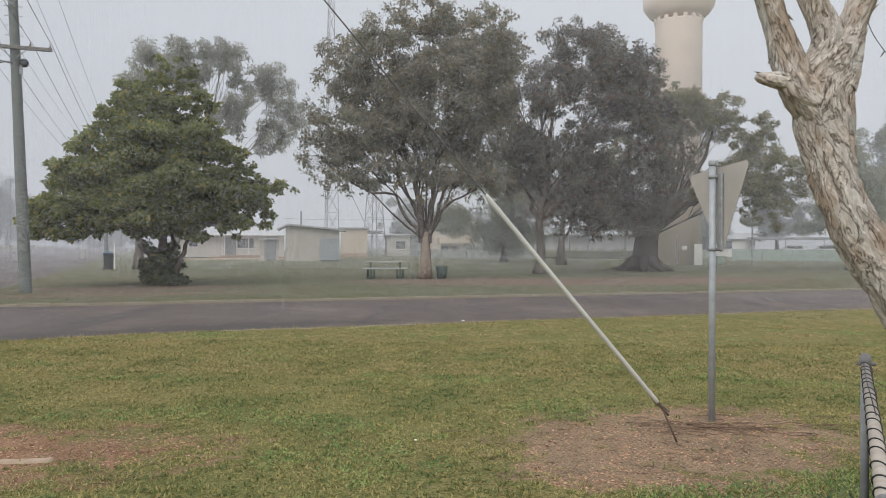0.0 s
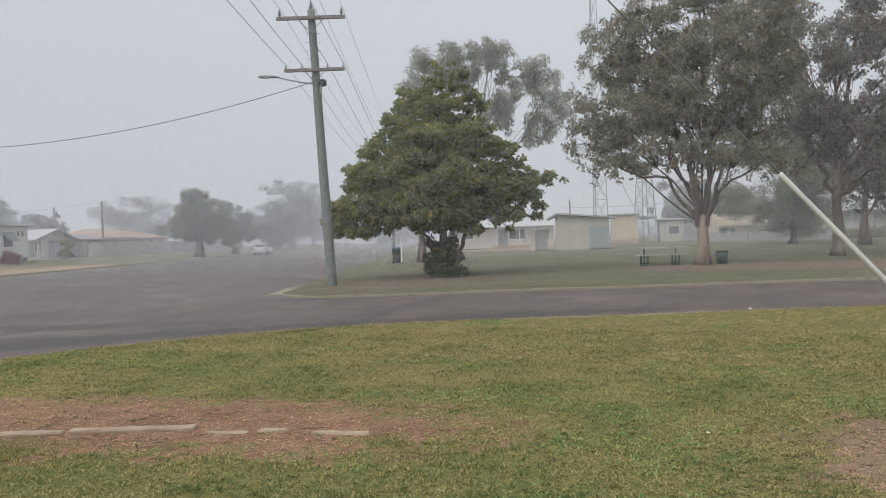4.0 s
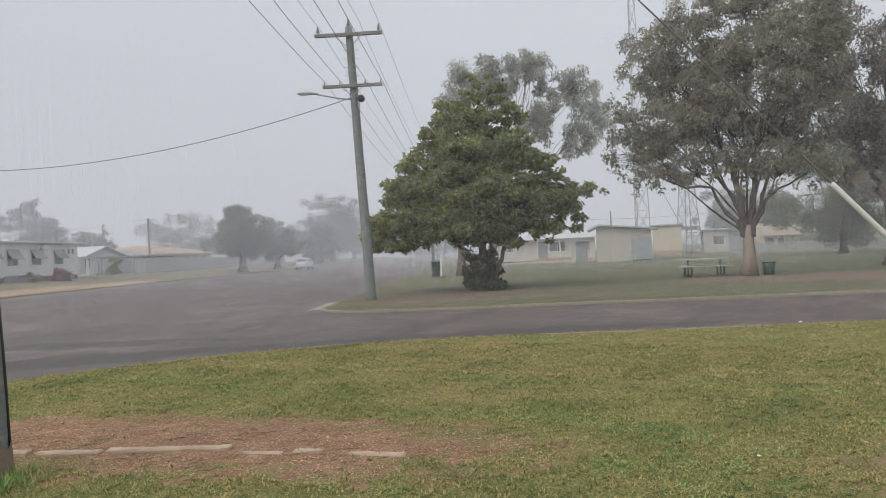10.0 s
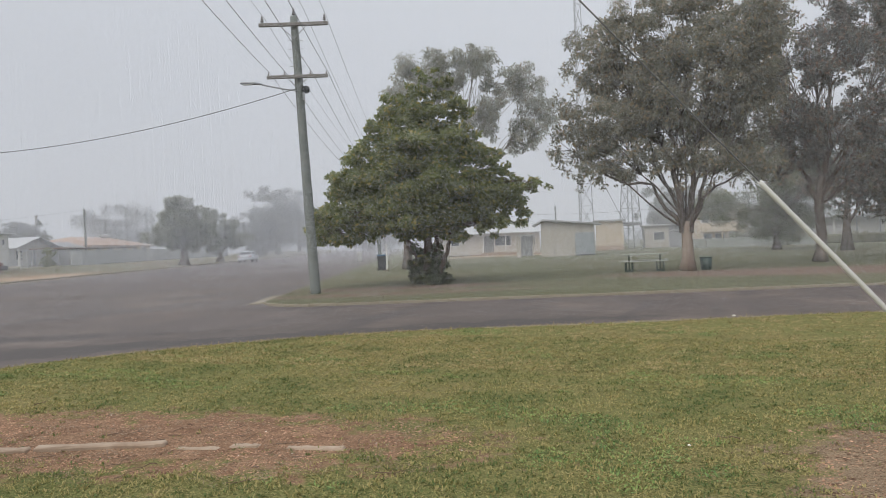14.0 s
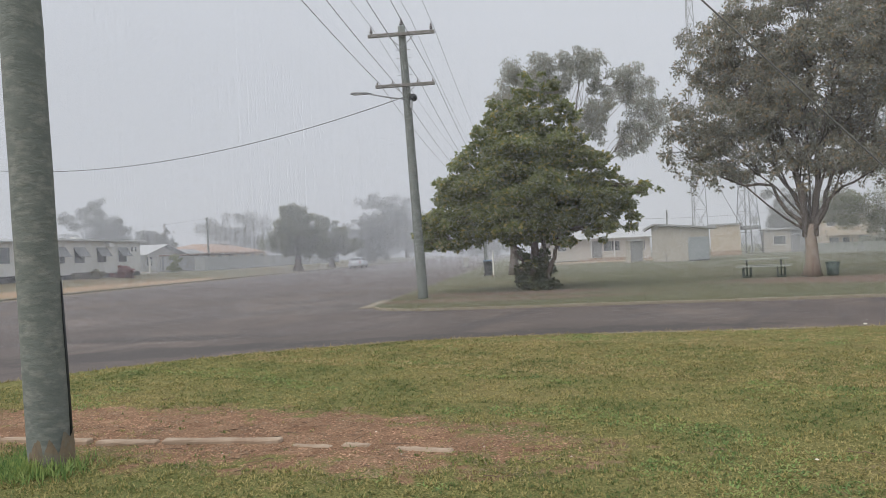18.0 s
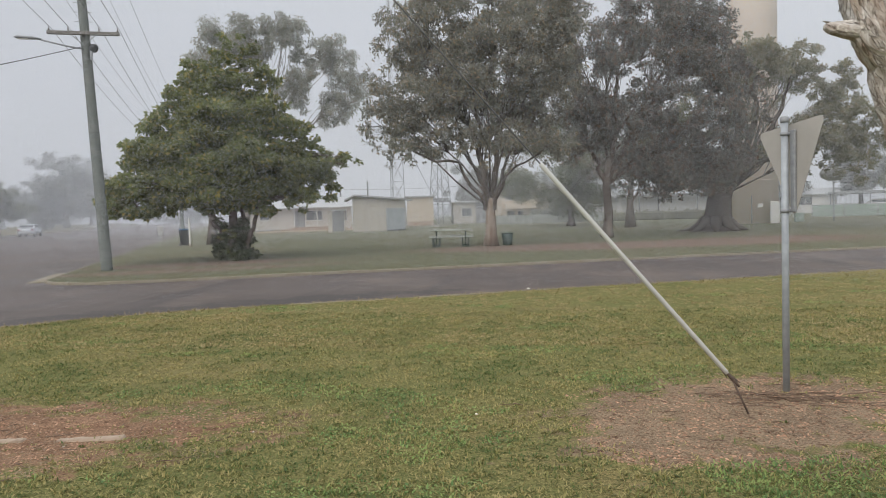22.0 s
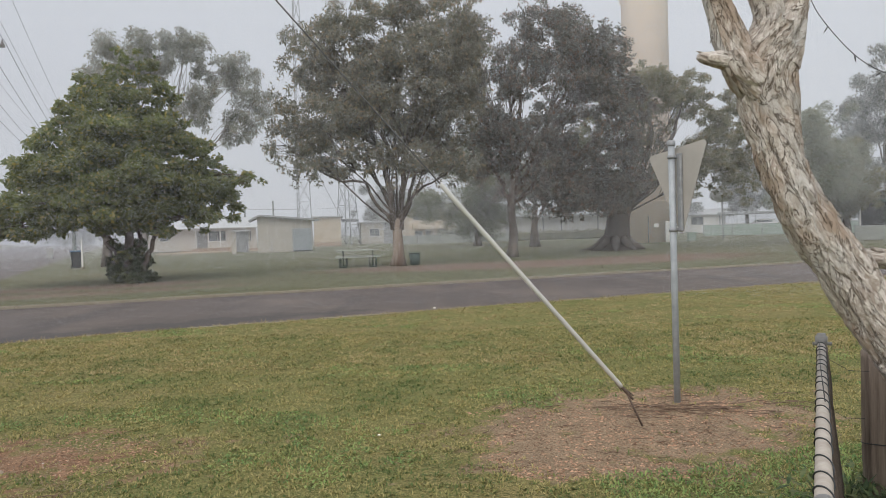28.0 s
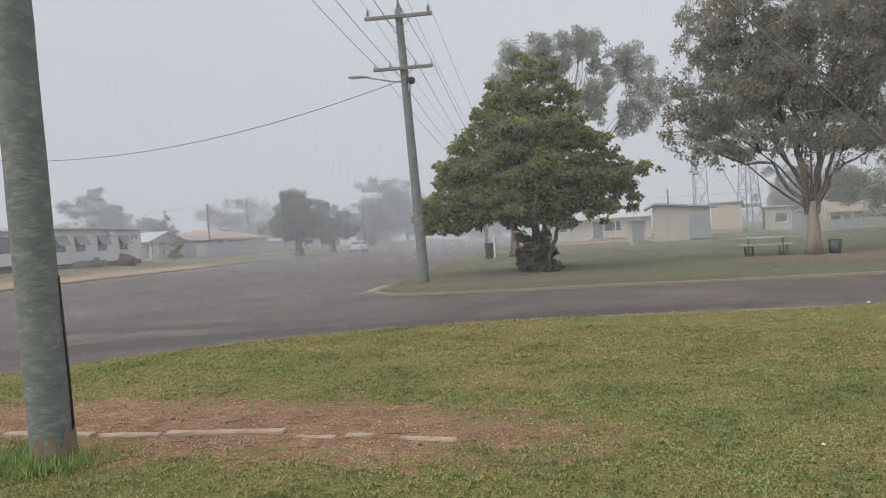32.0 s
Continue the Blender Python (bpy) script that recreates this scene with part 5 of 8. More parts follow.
# ---------------------------------------------------------------- near paperbark tree
def bark_material():
    m = bpy.data.materials.new("flaking_paperbark")
    m.use_nodes = True
    nt = m.node_tree
    N, L = nt.nodes, nt.links
    bs = N["Principled BSDF"]
    bs.inputs["Roughness"].default_value = 0.92
    bs.inputs["Specular IOR Level"].default_value = 0.15
    tc = N.new("ShaderNodeTexCoord")

    def nz(sc, stretch, det=6, distort=0.0):
        mp = N.new("ShaderNodeMapping")
        mp.inputs["Scale"].default_value = stretch
        L.new(tc.outputs["UV"], mp.inputs[0])
        n = N.new("ShaderNodeTexNoise")
        n.inputs["Scale"].default_value, n.inputs["Detail"].default_value, n.inputs["Roughness"].default_value, n.inputs["Distortion"].default_value = sc, det, 0.65, distort
        L.new(mp.outputs[0], n.inputs["Vector"])
        return n.outputs["Fac"]

    def rg(src, lo, hi):
        r = N.new("ShaderNodeMapRange")
        r.inputs["From Min"].default_value, r.inputs["From Max"].default_value = lo, hi
        L.new(src, r.inputs["Value"])
        return r.outputs[0]

    def mx(fac, a, b):
        x = N.new("ShaderNodeMix")
        x.data_type = "RGBA"
        L.new(fac, x.inputs[0])
        for i, c in ((6, a), (7, b)):
            if isinstance(c, tuple):
                x.inputs[i].default_value = (*c, 1)
            else:
                L.new(c, x.inputs[i])
        return x.outputs[2]

    def lines(src, w):
        """Thin wandering cracks where the noise crosses its middle."""
        sb = N.new("ShaderNodeMath")
        sb.operation = "SUBTRACT"
        L.new(src, sb.inputs[0])
        sb.inputs[1].default_value = 0.5
        ab = N.new("ShaderNodeMath")
        ab.operation = "ABSOLUTE"
        L.new(sb.outputs[0], ab.inputs[0])
        return rg(ab.outputs[0], 0.0, w)

    fine = nz(42, (1, 0.42, 1), 10, 1.4)
    col = mx(rg(fine, 0.42, 0.58), (0.46, 0.395, 0.345), (0.76, 0.715, 0.665))
    col = mx(rg(nz(5, (1, 0.4, 1), 6), 0.50, 0.60), col, (0.44, 0.35, 0.28))
    col = mx(rg(nz(3, (1, 0.5, 1), 6), 0.50, 0.62), col, (0.6, 0.585, 0.56))
    big, small = lines(nz(13, (1, 0.3, 1), 9, 1.6), 0.013), lines(nz(34, (1, 0.4, 1), 8, 1.4), 0.014)
    col = mx(small, (0.40, 0.325, 0.27), col)
    col = mx(big, (0.22, 0.165, 0.125), col)
    geo = N.new("ShaderNodeNewGeometry")
    hs = N.new("ShaderNodeHueSaturation")
    r = rg(geo.outputs["Random Per Island"], 0, 1)
    r.node.inputs["To Min"].default_value, r.node.inputs["To Max"].default_value = 0.85, 1.15
    L.new(r, hs.inputs["Value"])
    L.new(col, hs.inputs["Color"])
    L.new(hs.outputs[0], bs.inputs["Base Color"])
    bp = N.new("ShaderNodeBump")
    bp.inputs["Strength"].default_value, bp.inputs["Distance"].default_value = 1.0, 0.012
    hm = N.new("ShaderNodeMath")
    hm.operation = "MULTIPLY_ADD"
    L.new(big, hm.inputs[0])
    hm.inputs[1].default_value = 0.5
    L.new(fine, hm.inputs[2])
    L.new(hm.outputs[0], bp.inputs["Height"])
    L.new(bp.outputs[0], bs.inputs["Normal"])
    return m


PAPERBARK = bark_material()


def add_uv(ob, uvs):
    """Lays the bark's grain along the limb."""
    layer = ob.data.uv_layers.new(name="grain")
    idx = np.empty(len(ob.data.loops), np.int32)
    ob.data.loops.foreach_get("vertex_index", idx)
    layer.data.foreach_set("uv", np.asarray(uvs, np.float32)[idx].ravel())


def bark_limb(name, pts, radii, root, seed, flakes=700, label="", cap=False, sides=110):
    """A limb with furrowed bark and torn, lifted flakes that run along it."""
    rng = random.Random(seed)
    length = sum((Vector(b) - Vector(a)).length for a, b in zip(pts[:-1], pts[1:]))
    n = max(8, int(length / 0.012))
    P, R = spline(pts, radii, n)
    vs, fs, normals, along, uvs = [], [], [], [], []
    prev = None
    dist = 0.0
    for i, p in enumerate(P):
        d = (P[min(i + 1, n)] - P[max(i - 1, 0)]).normalized()
        if i:
            dist += (p - P[i - 1]).length
        if prev is None:
            u = d.orthogonal().normalized()
        else:
            u = (prev - d * prev.dot(d)).normalized()
        prev = u
        w = d.cross(u)
        for k in range(sides):
            a = 2 * math.pi * k / sides
            dirn = u * math.cos(a) + w * math.sin(a)
            ca, sa = math.cos(a) * R[i], math.sin(a) * R[i]
            wx, wy = 0.03 * noise.noise((ca * 9, sa * 9, dist * 6 + seed)), 0.03 * noise.noise((ca * 9, sa * 9, dist * 6 + 50 + seed))
            p1 = noise.noise(((ca + wx) * 24, (sa + wy) * 24, dist * 7.5 + seed * 7))
            p2 = noise.noise(((ca + wx) * 52, (sa + wy) * 52, dist * 15 + seed * 3))
            crack = max(0.0, 1 - abs(noise.noise(((ca + wx) * 15, (sa + wy) * 15, dist * 4.0 + seed * 5))) * 8)
            lump = noise.noise((math.cos(a) * 1.3, math.sin(a) * 1.3, dist * 3 + seed))
            k3 = min(1.0, R[i] / 0.1)
            rr = R[i] * (0.985 + 0.08 * lump) + k3 * (0.0036 * math.tanh(p1 * 9) + 0.0030 * math.tanh(p2 * 8) - 0.009 * crack)
            uvs.append((a * R[i], dist + seed * 3.7))
            vs.append(p + dirn * rr)
            normals.append(dirn)
            along.append(d)
    for i in range(n):
        for k in range(sides):
            k2 = (k + 1) % sides
            fs.append((i * sides + k, i * sides + k2, (i + 1) * sides + k2, (i + 1) * sides + k))
    if cap:
        fs.append(tuple(n * sides + k for k in range(sides)))
    limb = mesh_ob(name, vs, fs, PAPERBARK, root, False)
    limb.data.shade_smooth()
    add_uv(limb, uvs)
    if label:
        limb["label"] = label
    fv, ff, fu = [], [], []
    for _ in range(int(flakes * 0.36)):
        j = rng.randrange(sides, len(vs) - sides)
        c, nn, al = vs[j], normals[j], along[j]
        sdv = nn.cross(al)
        tilt = rng.gauss(0, 0.28)
        ax = (al * math.cos(tilt) + sdv * math.sin(tilt))
        sx = nn.cross(ax)
        L2, wd = rng.uniform(0.015, 0.055), rng.uniform(0.0035, 0.011)
        lift = rng.uniform(0.001, 0.006) * (2.2 if rng.random() < 0.08 else 1)
        o = len(fv)
        sgn = rng.choice((-1, 1))
        c = c - nn * 0.003
        fv += [c - sx * wd - ax * L2 * 0.2 * sgn, c + sx * wd * 0.8, c - ax * L2 * 0.5 * sgn + sx * wd * 0.3 - nn * 0.002,
               c + ax * L2 * 0.6 * sgn - sx * wd * 0.5 + nn * lift, c + ax * L2 * sgn + sx * wd * rng.uniform(-0.4, 0.4) + nn * lift * 1.7, c + ax * L2 * 0.5 * sgn + sx * wd * 0.9 + nn * lift * 0.7]
        fu += [(uvs[j][0] + du, uvs[j][1] + dv) for du, dv in ((-wd, 0), (wd, 0), (0, -L2 / 2), (-wd, L2 / 2), (0, L2), (wd, L2 / 2))]
        ff += [(o + 2, o + 1, o), (o, o + 1, o + 5, o + 3), (o + 3, o + 5, o + 4)]
    if flakes:
        fl = mesh_ob("bark_flake", fv, ff, PAPERBARK, limb)
        add_uv(fl, fu)
        tagged(fl, "torn curling strips of pale bark", kind="stuff")
    return limb


pb = thing("paperbark_tree", Matrix.Identity(4), "old leaning paperbark with flaking cream and grey bark", "tree")
bark_limb("trunk", [(2.19, 3.15, -0.15), (2.18, 3.15, 0.25), (2.17, 3.15, 0.42), (2.145, 3.15, 0.6), (2.06, 3.15, 0.85), (1.885, 3.15, 1.11), (1.715, 3.15, 1.367), (1.545, 3.15, 1.618), (1.445, 3.15, 1.863), (1.405, 3.15, 2.10), (1.40, 3.13, 2.24), (1.415, 3.1, 2.38)],
          [0.175, 0.14, 0.13, 0.122, 0.118, 0.112, 0.106, 0.098, 0.094, 0.112, 0.108, 0.08], pb, 1, 2200, "leaning trunk with furrowed brown-grey bark")
bark_limb("limb", [(1.40, 3.13, 2.10), (1.30, 3.12, 2.20), (1.262, 3.12, 2.29), (1.212, 3.12, 2.44), (1.16, 3.1, 2.58), (1.08, 3.05, 2.85), (1.0, 3.0, 3.3)], [0.085, 0.08, 0.068, 0.056, 0.052, 0.05, 0.045], pb, 2, 520)
bark_limb("limb", [(1.42, 3.12, 2.22), (1.465, 3.12, 2.33), (1.50, 3.12, 2.46), (1.56, 3.1, 2.60), (1.64, 3.05, 2.8), (1.7, 3.0, 3.2)], [0.095, 0.074, 0.058, 0.054, 0.052, 0.05], pb, 3, 520)
bark_limb("limb", [(1.41, 3.12, 2.28), (1.405, 3.12, 2.42), (1.34, 3.1, 2.55), (1.28, 3.06, 2.7), (1.22, 3.0, 3.1)], [0.075, 0.062, 0.055, 0.052, 0.05], pb, 4, 360)
bark_limb("stub", [(1.28, 3.12, 2.23), (1.20, 3.10, 2.235), (1.135, 3.09, 2.242), (1.11, 3.085, 2.245)], [0.06, 0.036, 0.024, 0.012], pb, 5, 10, "short broken branch stub", True, 20)
bark_limb("trunk", [(2.62, 3.25, -0.15), (2.60, 3.25, 0.35), (2.56, 3.23, 0.6), (2.52, 3.22, 0.83), (2.46, 3.2, 1.09), (2.40, 3.18, 1.34), (2.33, 3.16, 1.6), (2.255, 3.15, 1.85), (2.19, 3.14, 2.10), (2.175, 3.13, 2.35), (2.172, 3.12, 2.6), (2.16, 3.1, 3.0), (2.14, 3.1, 3.5)],
          [0.33, 0.27, 0.255, 0.25, 0.235, 0.215, 0.185, 0.155, 0.125, 0.12, 0.13, 0.125, 0.12], pb, 6, 2600, "upright pale grey trunk")
bark_limb("limb", [(2.45, 3.08, 1.1), (2.40, 3.06, 1.45), (2.37, 3.05, 1.72), (2.395, 3.05, 2.0), (2.465, 3.05, 2.27), (2.57, 3.02, 2.52), (2.75, 3.0, 3.0)], [0.19, 0.17, 0.13, 0.105, 0.095, 0.09, 0.085], pb, 7, 1100, "smooth grey limb rising from the fork")
bark_limb("branch", [(2.44, 3.3, 1.20), (2.37, 3.42, 1.27), (2.33, 3.55, 1.335), (2.26, 3.62, 1.375), (2.16, 3.68, 1.40), (2.02, 3.74, 1.42)], [0.085, 0.066, 0.056, 0.05, 0.046, 0.042], pb, 8, 260, "low pale branch with peeling bark", True, 26)
bark_limb("stub", [(2.20, 3.66, 1.39), (2.15, 3.67, 1.43), (2.10, 3.68, 1.455)], [0.024, 0.018, 0.008], pb, 9, 14, "", True, 14)
bark_limb("stub", [(2.10, 3.10, 2.36), (2.03, 3.09, 2.44), (1.995, 3.09, 2.49)], [0.03, 0.018, 0.01], pb, 10, 12, "", True, 14)
bark_limb("stub", [(2.23, 3.04, 1.50), (2.15, 3.02, 1.535), (2.10, 3.01, 1.55)], [0.05, 0.03, 0.012], pb, 11, 20, "", True, 16)

lights = thing("string_lights", Matrix.Identity(4), "thin dark cable of unlit party lights between the trunks", "string lights", )


def light_string(pts, n, seed):
    P, _ = spline(pts, [1] * len(pts), n)
    bm = bmesh.new()
    tube(bm, P, 0.0017, 6)
    cable = part("cable", bm, WIRE, lights, "", True)
    rng = random.Random(seed)
    for i in range(3, n - 2, max(3, n // 7)):
        d = Vector((rng.uniform(-0.8, 0.8), rng.uniform(-0.3, 0.3), rng.uniform(-1, -0.1))).normalized()
        bm = tubes(([P[i], P[i] + d * 0.012, P[i] + d * 0.027], [0.0024, 0.003, 0.002]), sides=8)
        part("socket", bm, WIRE, cable, "", True)


light_string([(1.55, 3.12, 2.52), (1.60, 3.14, 2.418), (1.712, 3.15, 2.284), (1.814, 3.15, 2.199), (1.944, 3.13, 2.137), (2.103, 3.0, 2.07), (2.237, 2.98, 2.06), (2.36, 2.95, 2.06)], 44, 1)
light_string([(1.56, 3.12, 2.60), (1.62, 3.14, 2.575), (1.718, 3.15, 2.564), (1.848, 3.15, 2.56), (2.019, 3.13, 2.579), (2.1, 3.1, 2.60)], 34, 2)
light_string([(2.27, 3.05, 2.60), (2.36, 3.04, 2.575), (2.45, 3.04, 2.57), (2.55, 3.0, 2.60)], 22, 3)
# small cream plaque on the trunk
bm = bmesh.new()
box(bm, -0.05, -0.012, -0.06, 0.05, 0.012, 0.06, bevel=0.008)
box(bm, -0.055, -0.02, 0.045, 0.055, 0.014, 0.062, bevel=0.004)
box(bm, -0.055, -0.02, -0.066, 0.055, 0.014, -0.05, bevel=0.004)
bmesh.ops.create_icosphere(bm, subdivisions=2, radius=0.028, matrix=Matrix.Translation((0, -0.014, 0)) @ Matrix.Diagonal((1, 0.5, 1, 1)))
pl = tagged(part("plaque", bm, mat("cream_plaster", (0.62, 0.56, 0.42), 0.7, second=(0.5, 0.44, 0.33), scale=20), None, "", True), "small cream moulded plaque fixed to the bark", "ornament")
pl.matrix_world = look((2.40, 2.93, 1.64), (0.2, 0.1, 1.7)) @ pose(0, 0, 0, 90, 0, 0)
# torn orange-brown knots on the bark
KNOT = mat("raw_orange_wood", (0.36, 0.25, 0.17), 0.95, second=(0.15, 0.09, 0.06), scale=40, third=(0.5, 0.36, 0.25), scale2=12, bump=0.8, bump_scale=60, bump_dist=0.008)
for i, (p, r) in enumerate((((1.965, 3.045, 0.88), 0.024), ((2.27, 3.08, 1.0), 0.024))):
    bm = bmesh.new()
    bmesh.ops.create_icosphere(bm, subdivisions=3, radius=r, matrix=Matrix.Diagonal((0.7, 0.35, 1.0, 1)))
    for v in bm.verts:
        v.co *= 1 + 0.8 * noise.noise(v.co * 55 + Vector((i, 0, 0)))
    k = part("knot", bm, KNOT, pb, "torn orange-brown knot", True)
    k.matrix_local = pose(*p, 0, 0, -30)


# ---------------------------------------------------------------- paints of the buildings
def paint(name, c, rough=0.7, dirty=0.85, scale=1.2):
    return mat(name, c, rough, second=tuple(x * dirty for x in c), scale=scale, third=tuple(x * 0.92 for x in c), scale2=0.4, bump=0.08, bump_scale=30)


WHITE_W = paint("white_weatherboard", (0.74, 0.74, 0.715))
CREAM = paint("cream_render", (0.55, 0.475, 0.365))
FIBRO = paint("beige_fibro", (0.50, 0.475, 0.42))
TOWER_C = paint("tan_concrete", (0.88, 0.77, 0.67), 0.85, 0.95, 0.5)
IRON = mat("grey_roof_iron", (0.42, 0.43, 0.44), 0.5, 0.3, second=(0.36, 0.37, 0.38), scale=1.0, bump=0.05)
IRON_L = mat("pale_roof_iron", (0.50, 0.51, 0.52), 0.55, 0.1, second=(0.43, 0.44, 0.45), scale=1.0, bump=0.05)
TILE_O = mat("orange_tiles", (0.40, 0.27, 0.20), 0.85, second=(0.34, 0.235, 0.18), scale=2.0, third=(0.43, 0.32, 0.25), scale2=0.4, bump=0.5, bump_scale=8)
COLORBOND = paint("grey_green_steel_fence", (0.46, 0.475, 0.46), 0.6, 0.92)
GREENBOND = paint("pale_green_steel_fence", (0.34, 0.42, 0.37), 0.6, 0.9)
# Near-black for dark parts, and for shade painted under floors and in the porch.
DARK = paint("dark_shade_and_parts", (0.07, 0.07, 0.075), 0.8)
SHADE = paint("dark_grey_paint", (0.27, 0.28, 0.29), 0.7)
BLUEGREY = paint("blue_grey_door_paint", (0.33, 0.37, 0.39), 0.6)
MINT = paint("mint_wall_paint", (0.20, 0.29, 0.25), 0.7)
BRICKISH = paint("brown_paving", (0.40, 0.30, 0.22), 0.9)
GLASS = bpy.data.materials.new("window_glass")
GLASS.use_nodes = True
GLASS.node_tree.nodes["Principled BSDF"].inputs["Base Color"].default_value = (0.10, 0.11, 0.12, 1)
GLASS.node_tree.nodes["Principled BSDF"].inputs["Roughness"].default_value = 0.12
GLASS.node_tree.nodes["Principled BSDF"].inputs["Specular IOR Level"].default_value = 0.6


def gable_roof(x0, x1, y0, y1, z, h, over=0.4, th=0.09, along="x"):
    """A ridged roof with thickness; the ridge runs along x or y."""
    bm = bmesh.new()
    x0, x1, y0, y1 = x0 - over, x1 + over, y0 - over, y1 + over
    if along == "x":
        ym = (y0 + y1) / 2
        prof = [(y0, z), (ym, z + h), (y1, z), (y1, z - th), (ym, z + h - th), (y0, z - th)]
        ends = [[bm.verts.new((x, a, b)) for a, b in prof] for x in (x0, x1)]
    else:
        xm = (x0 + x1) / 2
        prof = [(x0, z), (xm, z + h), (x1, z), (x1, z - th), (xm, z + h - th), (x0, z - th)]
        ends = [[bm.verts.new((a, y, b)) for a, b in prof] for y in (y0, y1)]
    for i in range(6):
        j = (i + 1) % 6
        bm.faces.new([ends[0][i], ends[0][j], ends[1][j], ends[1][i]])
    for e in ends:
        bm.faces.new([e[0], e[1], e[4], e[5]])
        bm.faces.new([e[1], e[2], e[3], e[4]])
    bmesh.ops.recalc_face_normals(bm, faces=bm.faces)
    return bm


def hip_roof(x0, x1, y0, y1, z, h, over=0.45):
    bm = bmesh.new()
    x0, x1, y0, y1 = x0 - over, x1 + over, y0 - over, y1 + over
    k = min(x1 - x0, y1 - y0) / 2
    base = [bm.verts.new(q) for q in ((x0, y0, z), (x1, y0, z), (x1, y1, z), (x0, y1, z))]
    low = [bm.verts.new((v.co.x, v.co.y, z - 0.18)) for v in base]
    if x1 - x0 > y1 - y0:
        r = [bm.verts.new((x0 + k, (y0 + y1) / 2, z + h)), bm.verts.new((x1 - k, (y0 + y1) / 2, z + h))]
        fs = [(base[0], base[1], r[1], r[0]), (base[1], base[2], r[1]), (base[2], base[3], r[0], r[1]), (base[3], base[0], r[0])]
    else:
        r = [bm.verts.new(((x0 + x1) / 2, y0 + k, z + h)), bm.verts.new(((x0 + x1) / 2, y1 - k, z + h))]
        fs = [(base[0], base[1], r[0]), (base[1], base[2], r[1], r[0]), (base[2], base[3], r[1]), (base[3], base[0], r[0], r[1])]
    for f in fs:
        bm.faces.new(f)
    for i in range(4):
        j = (i + 1) % 4
        bm.faces.new((base[i], base[j], low[j], low[i]))
    bm.faces.new(low)
    bmesh.ops.recalc_face_normals(bm, faces=bm.faces)
    return bm


def window(root, face, c, z0, w, h, awning=0.0, frame_mat=None, panes=2):
    """A window on the wall face '+x' or '-y' of a house; c: place along the wall; face: (axis, wall plane)."""
    ax, pl = face
    sg = 1 if ax == "+x" else -1

    def bx(a0, a1, d0, d1, b0, b1, bev=0.0):
        if ax == "+x":
            return boxes((pl + d0, a0, b0, pl + d1, a1, b1), bevel=bev)
        return boxes((a0, pl - d1, b0, a1, pl - d0, b1), bevel=bev)

    fm = frame_mat or WHITE_W
    win = part("window", bx(c - w / 2 - 0.06, c + w / 2 + 0.06, 0.0, 0.035, z0 - 0.08, z0 - 0.02), fm, root)
    bm = bx(c - w / 2 - 0.05, c - w / 2, 0.0, 0.045, z0 - 0.02, z0 + h)
    for a0, a1, b0, b1 in ((c + w / 2, c + w / 2 + 0.05, z0 - 0.02, z0 + h), (c - w / 2 - 0.05, c + w / 2 + 0.05, z0 + h, z0 + h + 0.05)):
        tmp = (pl + 0.0, a0, b0, pl + 0.045, a1, b1) if ax == "+x" else (a0, pl - 0.045, b0, a1, pl, b1)
        box(bm, *tmp)
    part("frame", bm, fm, win)
    for i in range(panes):
        a0 = c - w / 2 + w * i / panes + 0.02
        part("pane", bx(a0, a0 + w / panes - 0.04, 0.0185, 0.028, z0, z0 + h), GLASS, win)
    if awning:
        bm = bmesh.new()
        z1, dz = z0 + h + 0.06, h * 0.62
        vs = []
        for a in (c - w / 2 - 0.12, c + w / 2 + 0.12):
            for d, zz in ((0.04, z1), (awning, z1 - dz), (awning, z1 - dz - 0.03), (0.04, z1 - 0.04)):
                vs.append(bm.verts.new((pl + d, a, zz) if ax == "+x" else (a, pl - d, zz)))
        for i in range(4):
            bm.faces.new((vs[i], vs[(i + 1) % 4], vs[4 + (i + 1) % 4], vs[4 + i]))
        bm.faces.new(vs[:4])
        bm.faces.new(vs[4:])
        bmesh.ops.recalc_face_normals(bm, faces=bm.faces)
        part("awning", bm, SHADE, win, "dark sloping sheet-metal awning")
    return win


# local frame of the street: x = s (towards the camera's street), y = r (down the street)
def street_thing(name, s, r, z, label, category, group=""):
    return thing(name, local(s, r, z), label, category, group)


# white weatherboard house with dark awnings
h1 = street_thing("house", -36.2, 61, 0.83, "long low white weatherboard house with dark window awnings", "house")
# Solid dark box: the shade below the floor is painted, nothing is open.
part("stump_skirt", boxes((-8, -7.9, -0.2, -0.06, 5.35, 0.38)), DARK, h1, "solid dark skirt painted as underfloor shade")
wall = part("wall", boxes((-8, -7.95, 0.36, 0, 5.45, 3.05)), WHITE_W, h1, "white horizontal weatherboards")
for i in range(13):
    part("weatherboard", boxes((0.002, -7.95, 0.38 + i * 0.205, 0.016, 5.45, 0.56 + i * 0.205)), WHITE_W, wall)
bm = boxes((-8.4, -8.4, 3.05, 0.45, 5.9, 3.2), bevel=0.02)
part("roof", bm, IRON_L, h1, "nearly flat pale metal roof with a broad fascia")
part("vent_pipe", tubes(([(-2, 3.6, 3.1), (-2, 3.6, 3.75)], 0.05), sides=8), GALV, h1)
part("chimney", boxes((-2.6, -1.2, 3.15, -2.1, -0.4, 3.55), bevel=0.02), WHITE_W, h1)
for c in (-6.7, -4.1, -0.95, 2.35):
    window(h1, ("+x", 0.0), c, 1.3, 1.35, 1.2, 0.55)
for c in (3.95, 4.6):
    window(h1, ("+x", 0.0), c, 2.2, 0.35, 0.4, 0, panes=1)
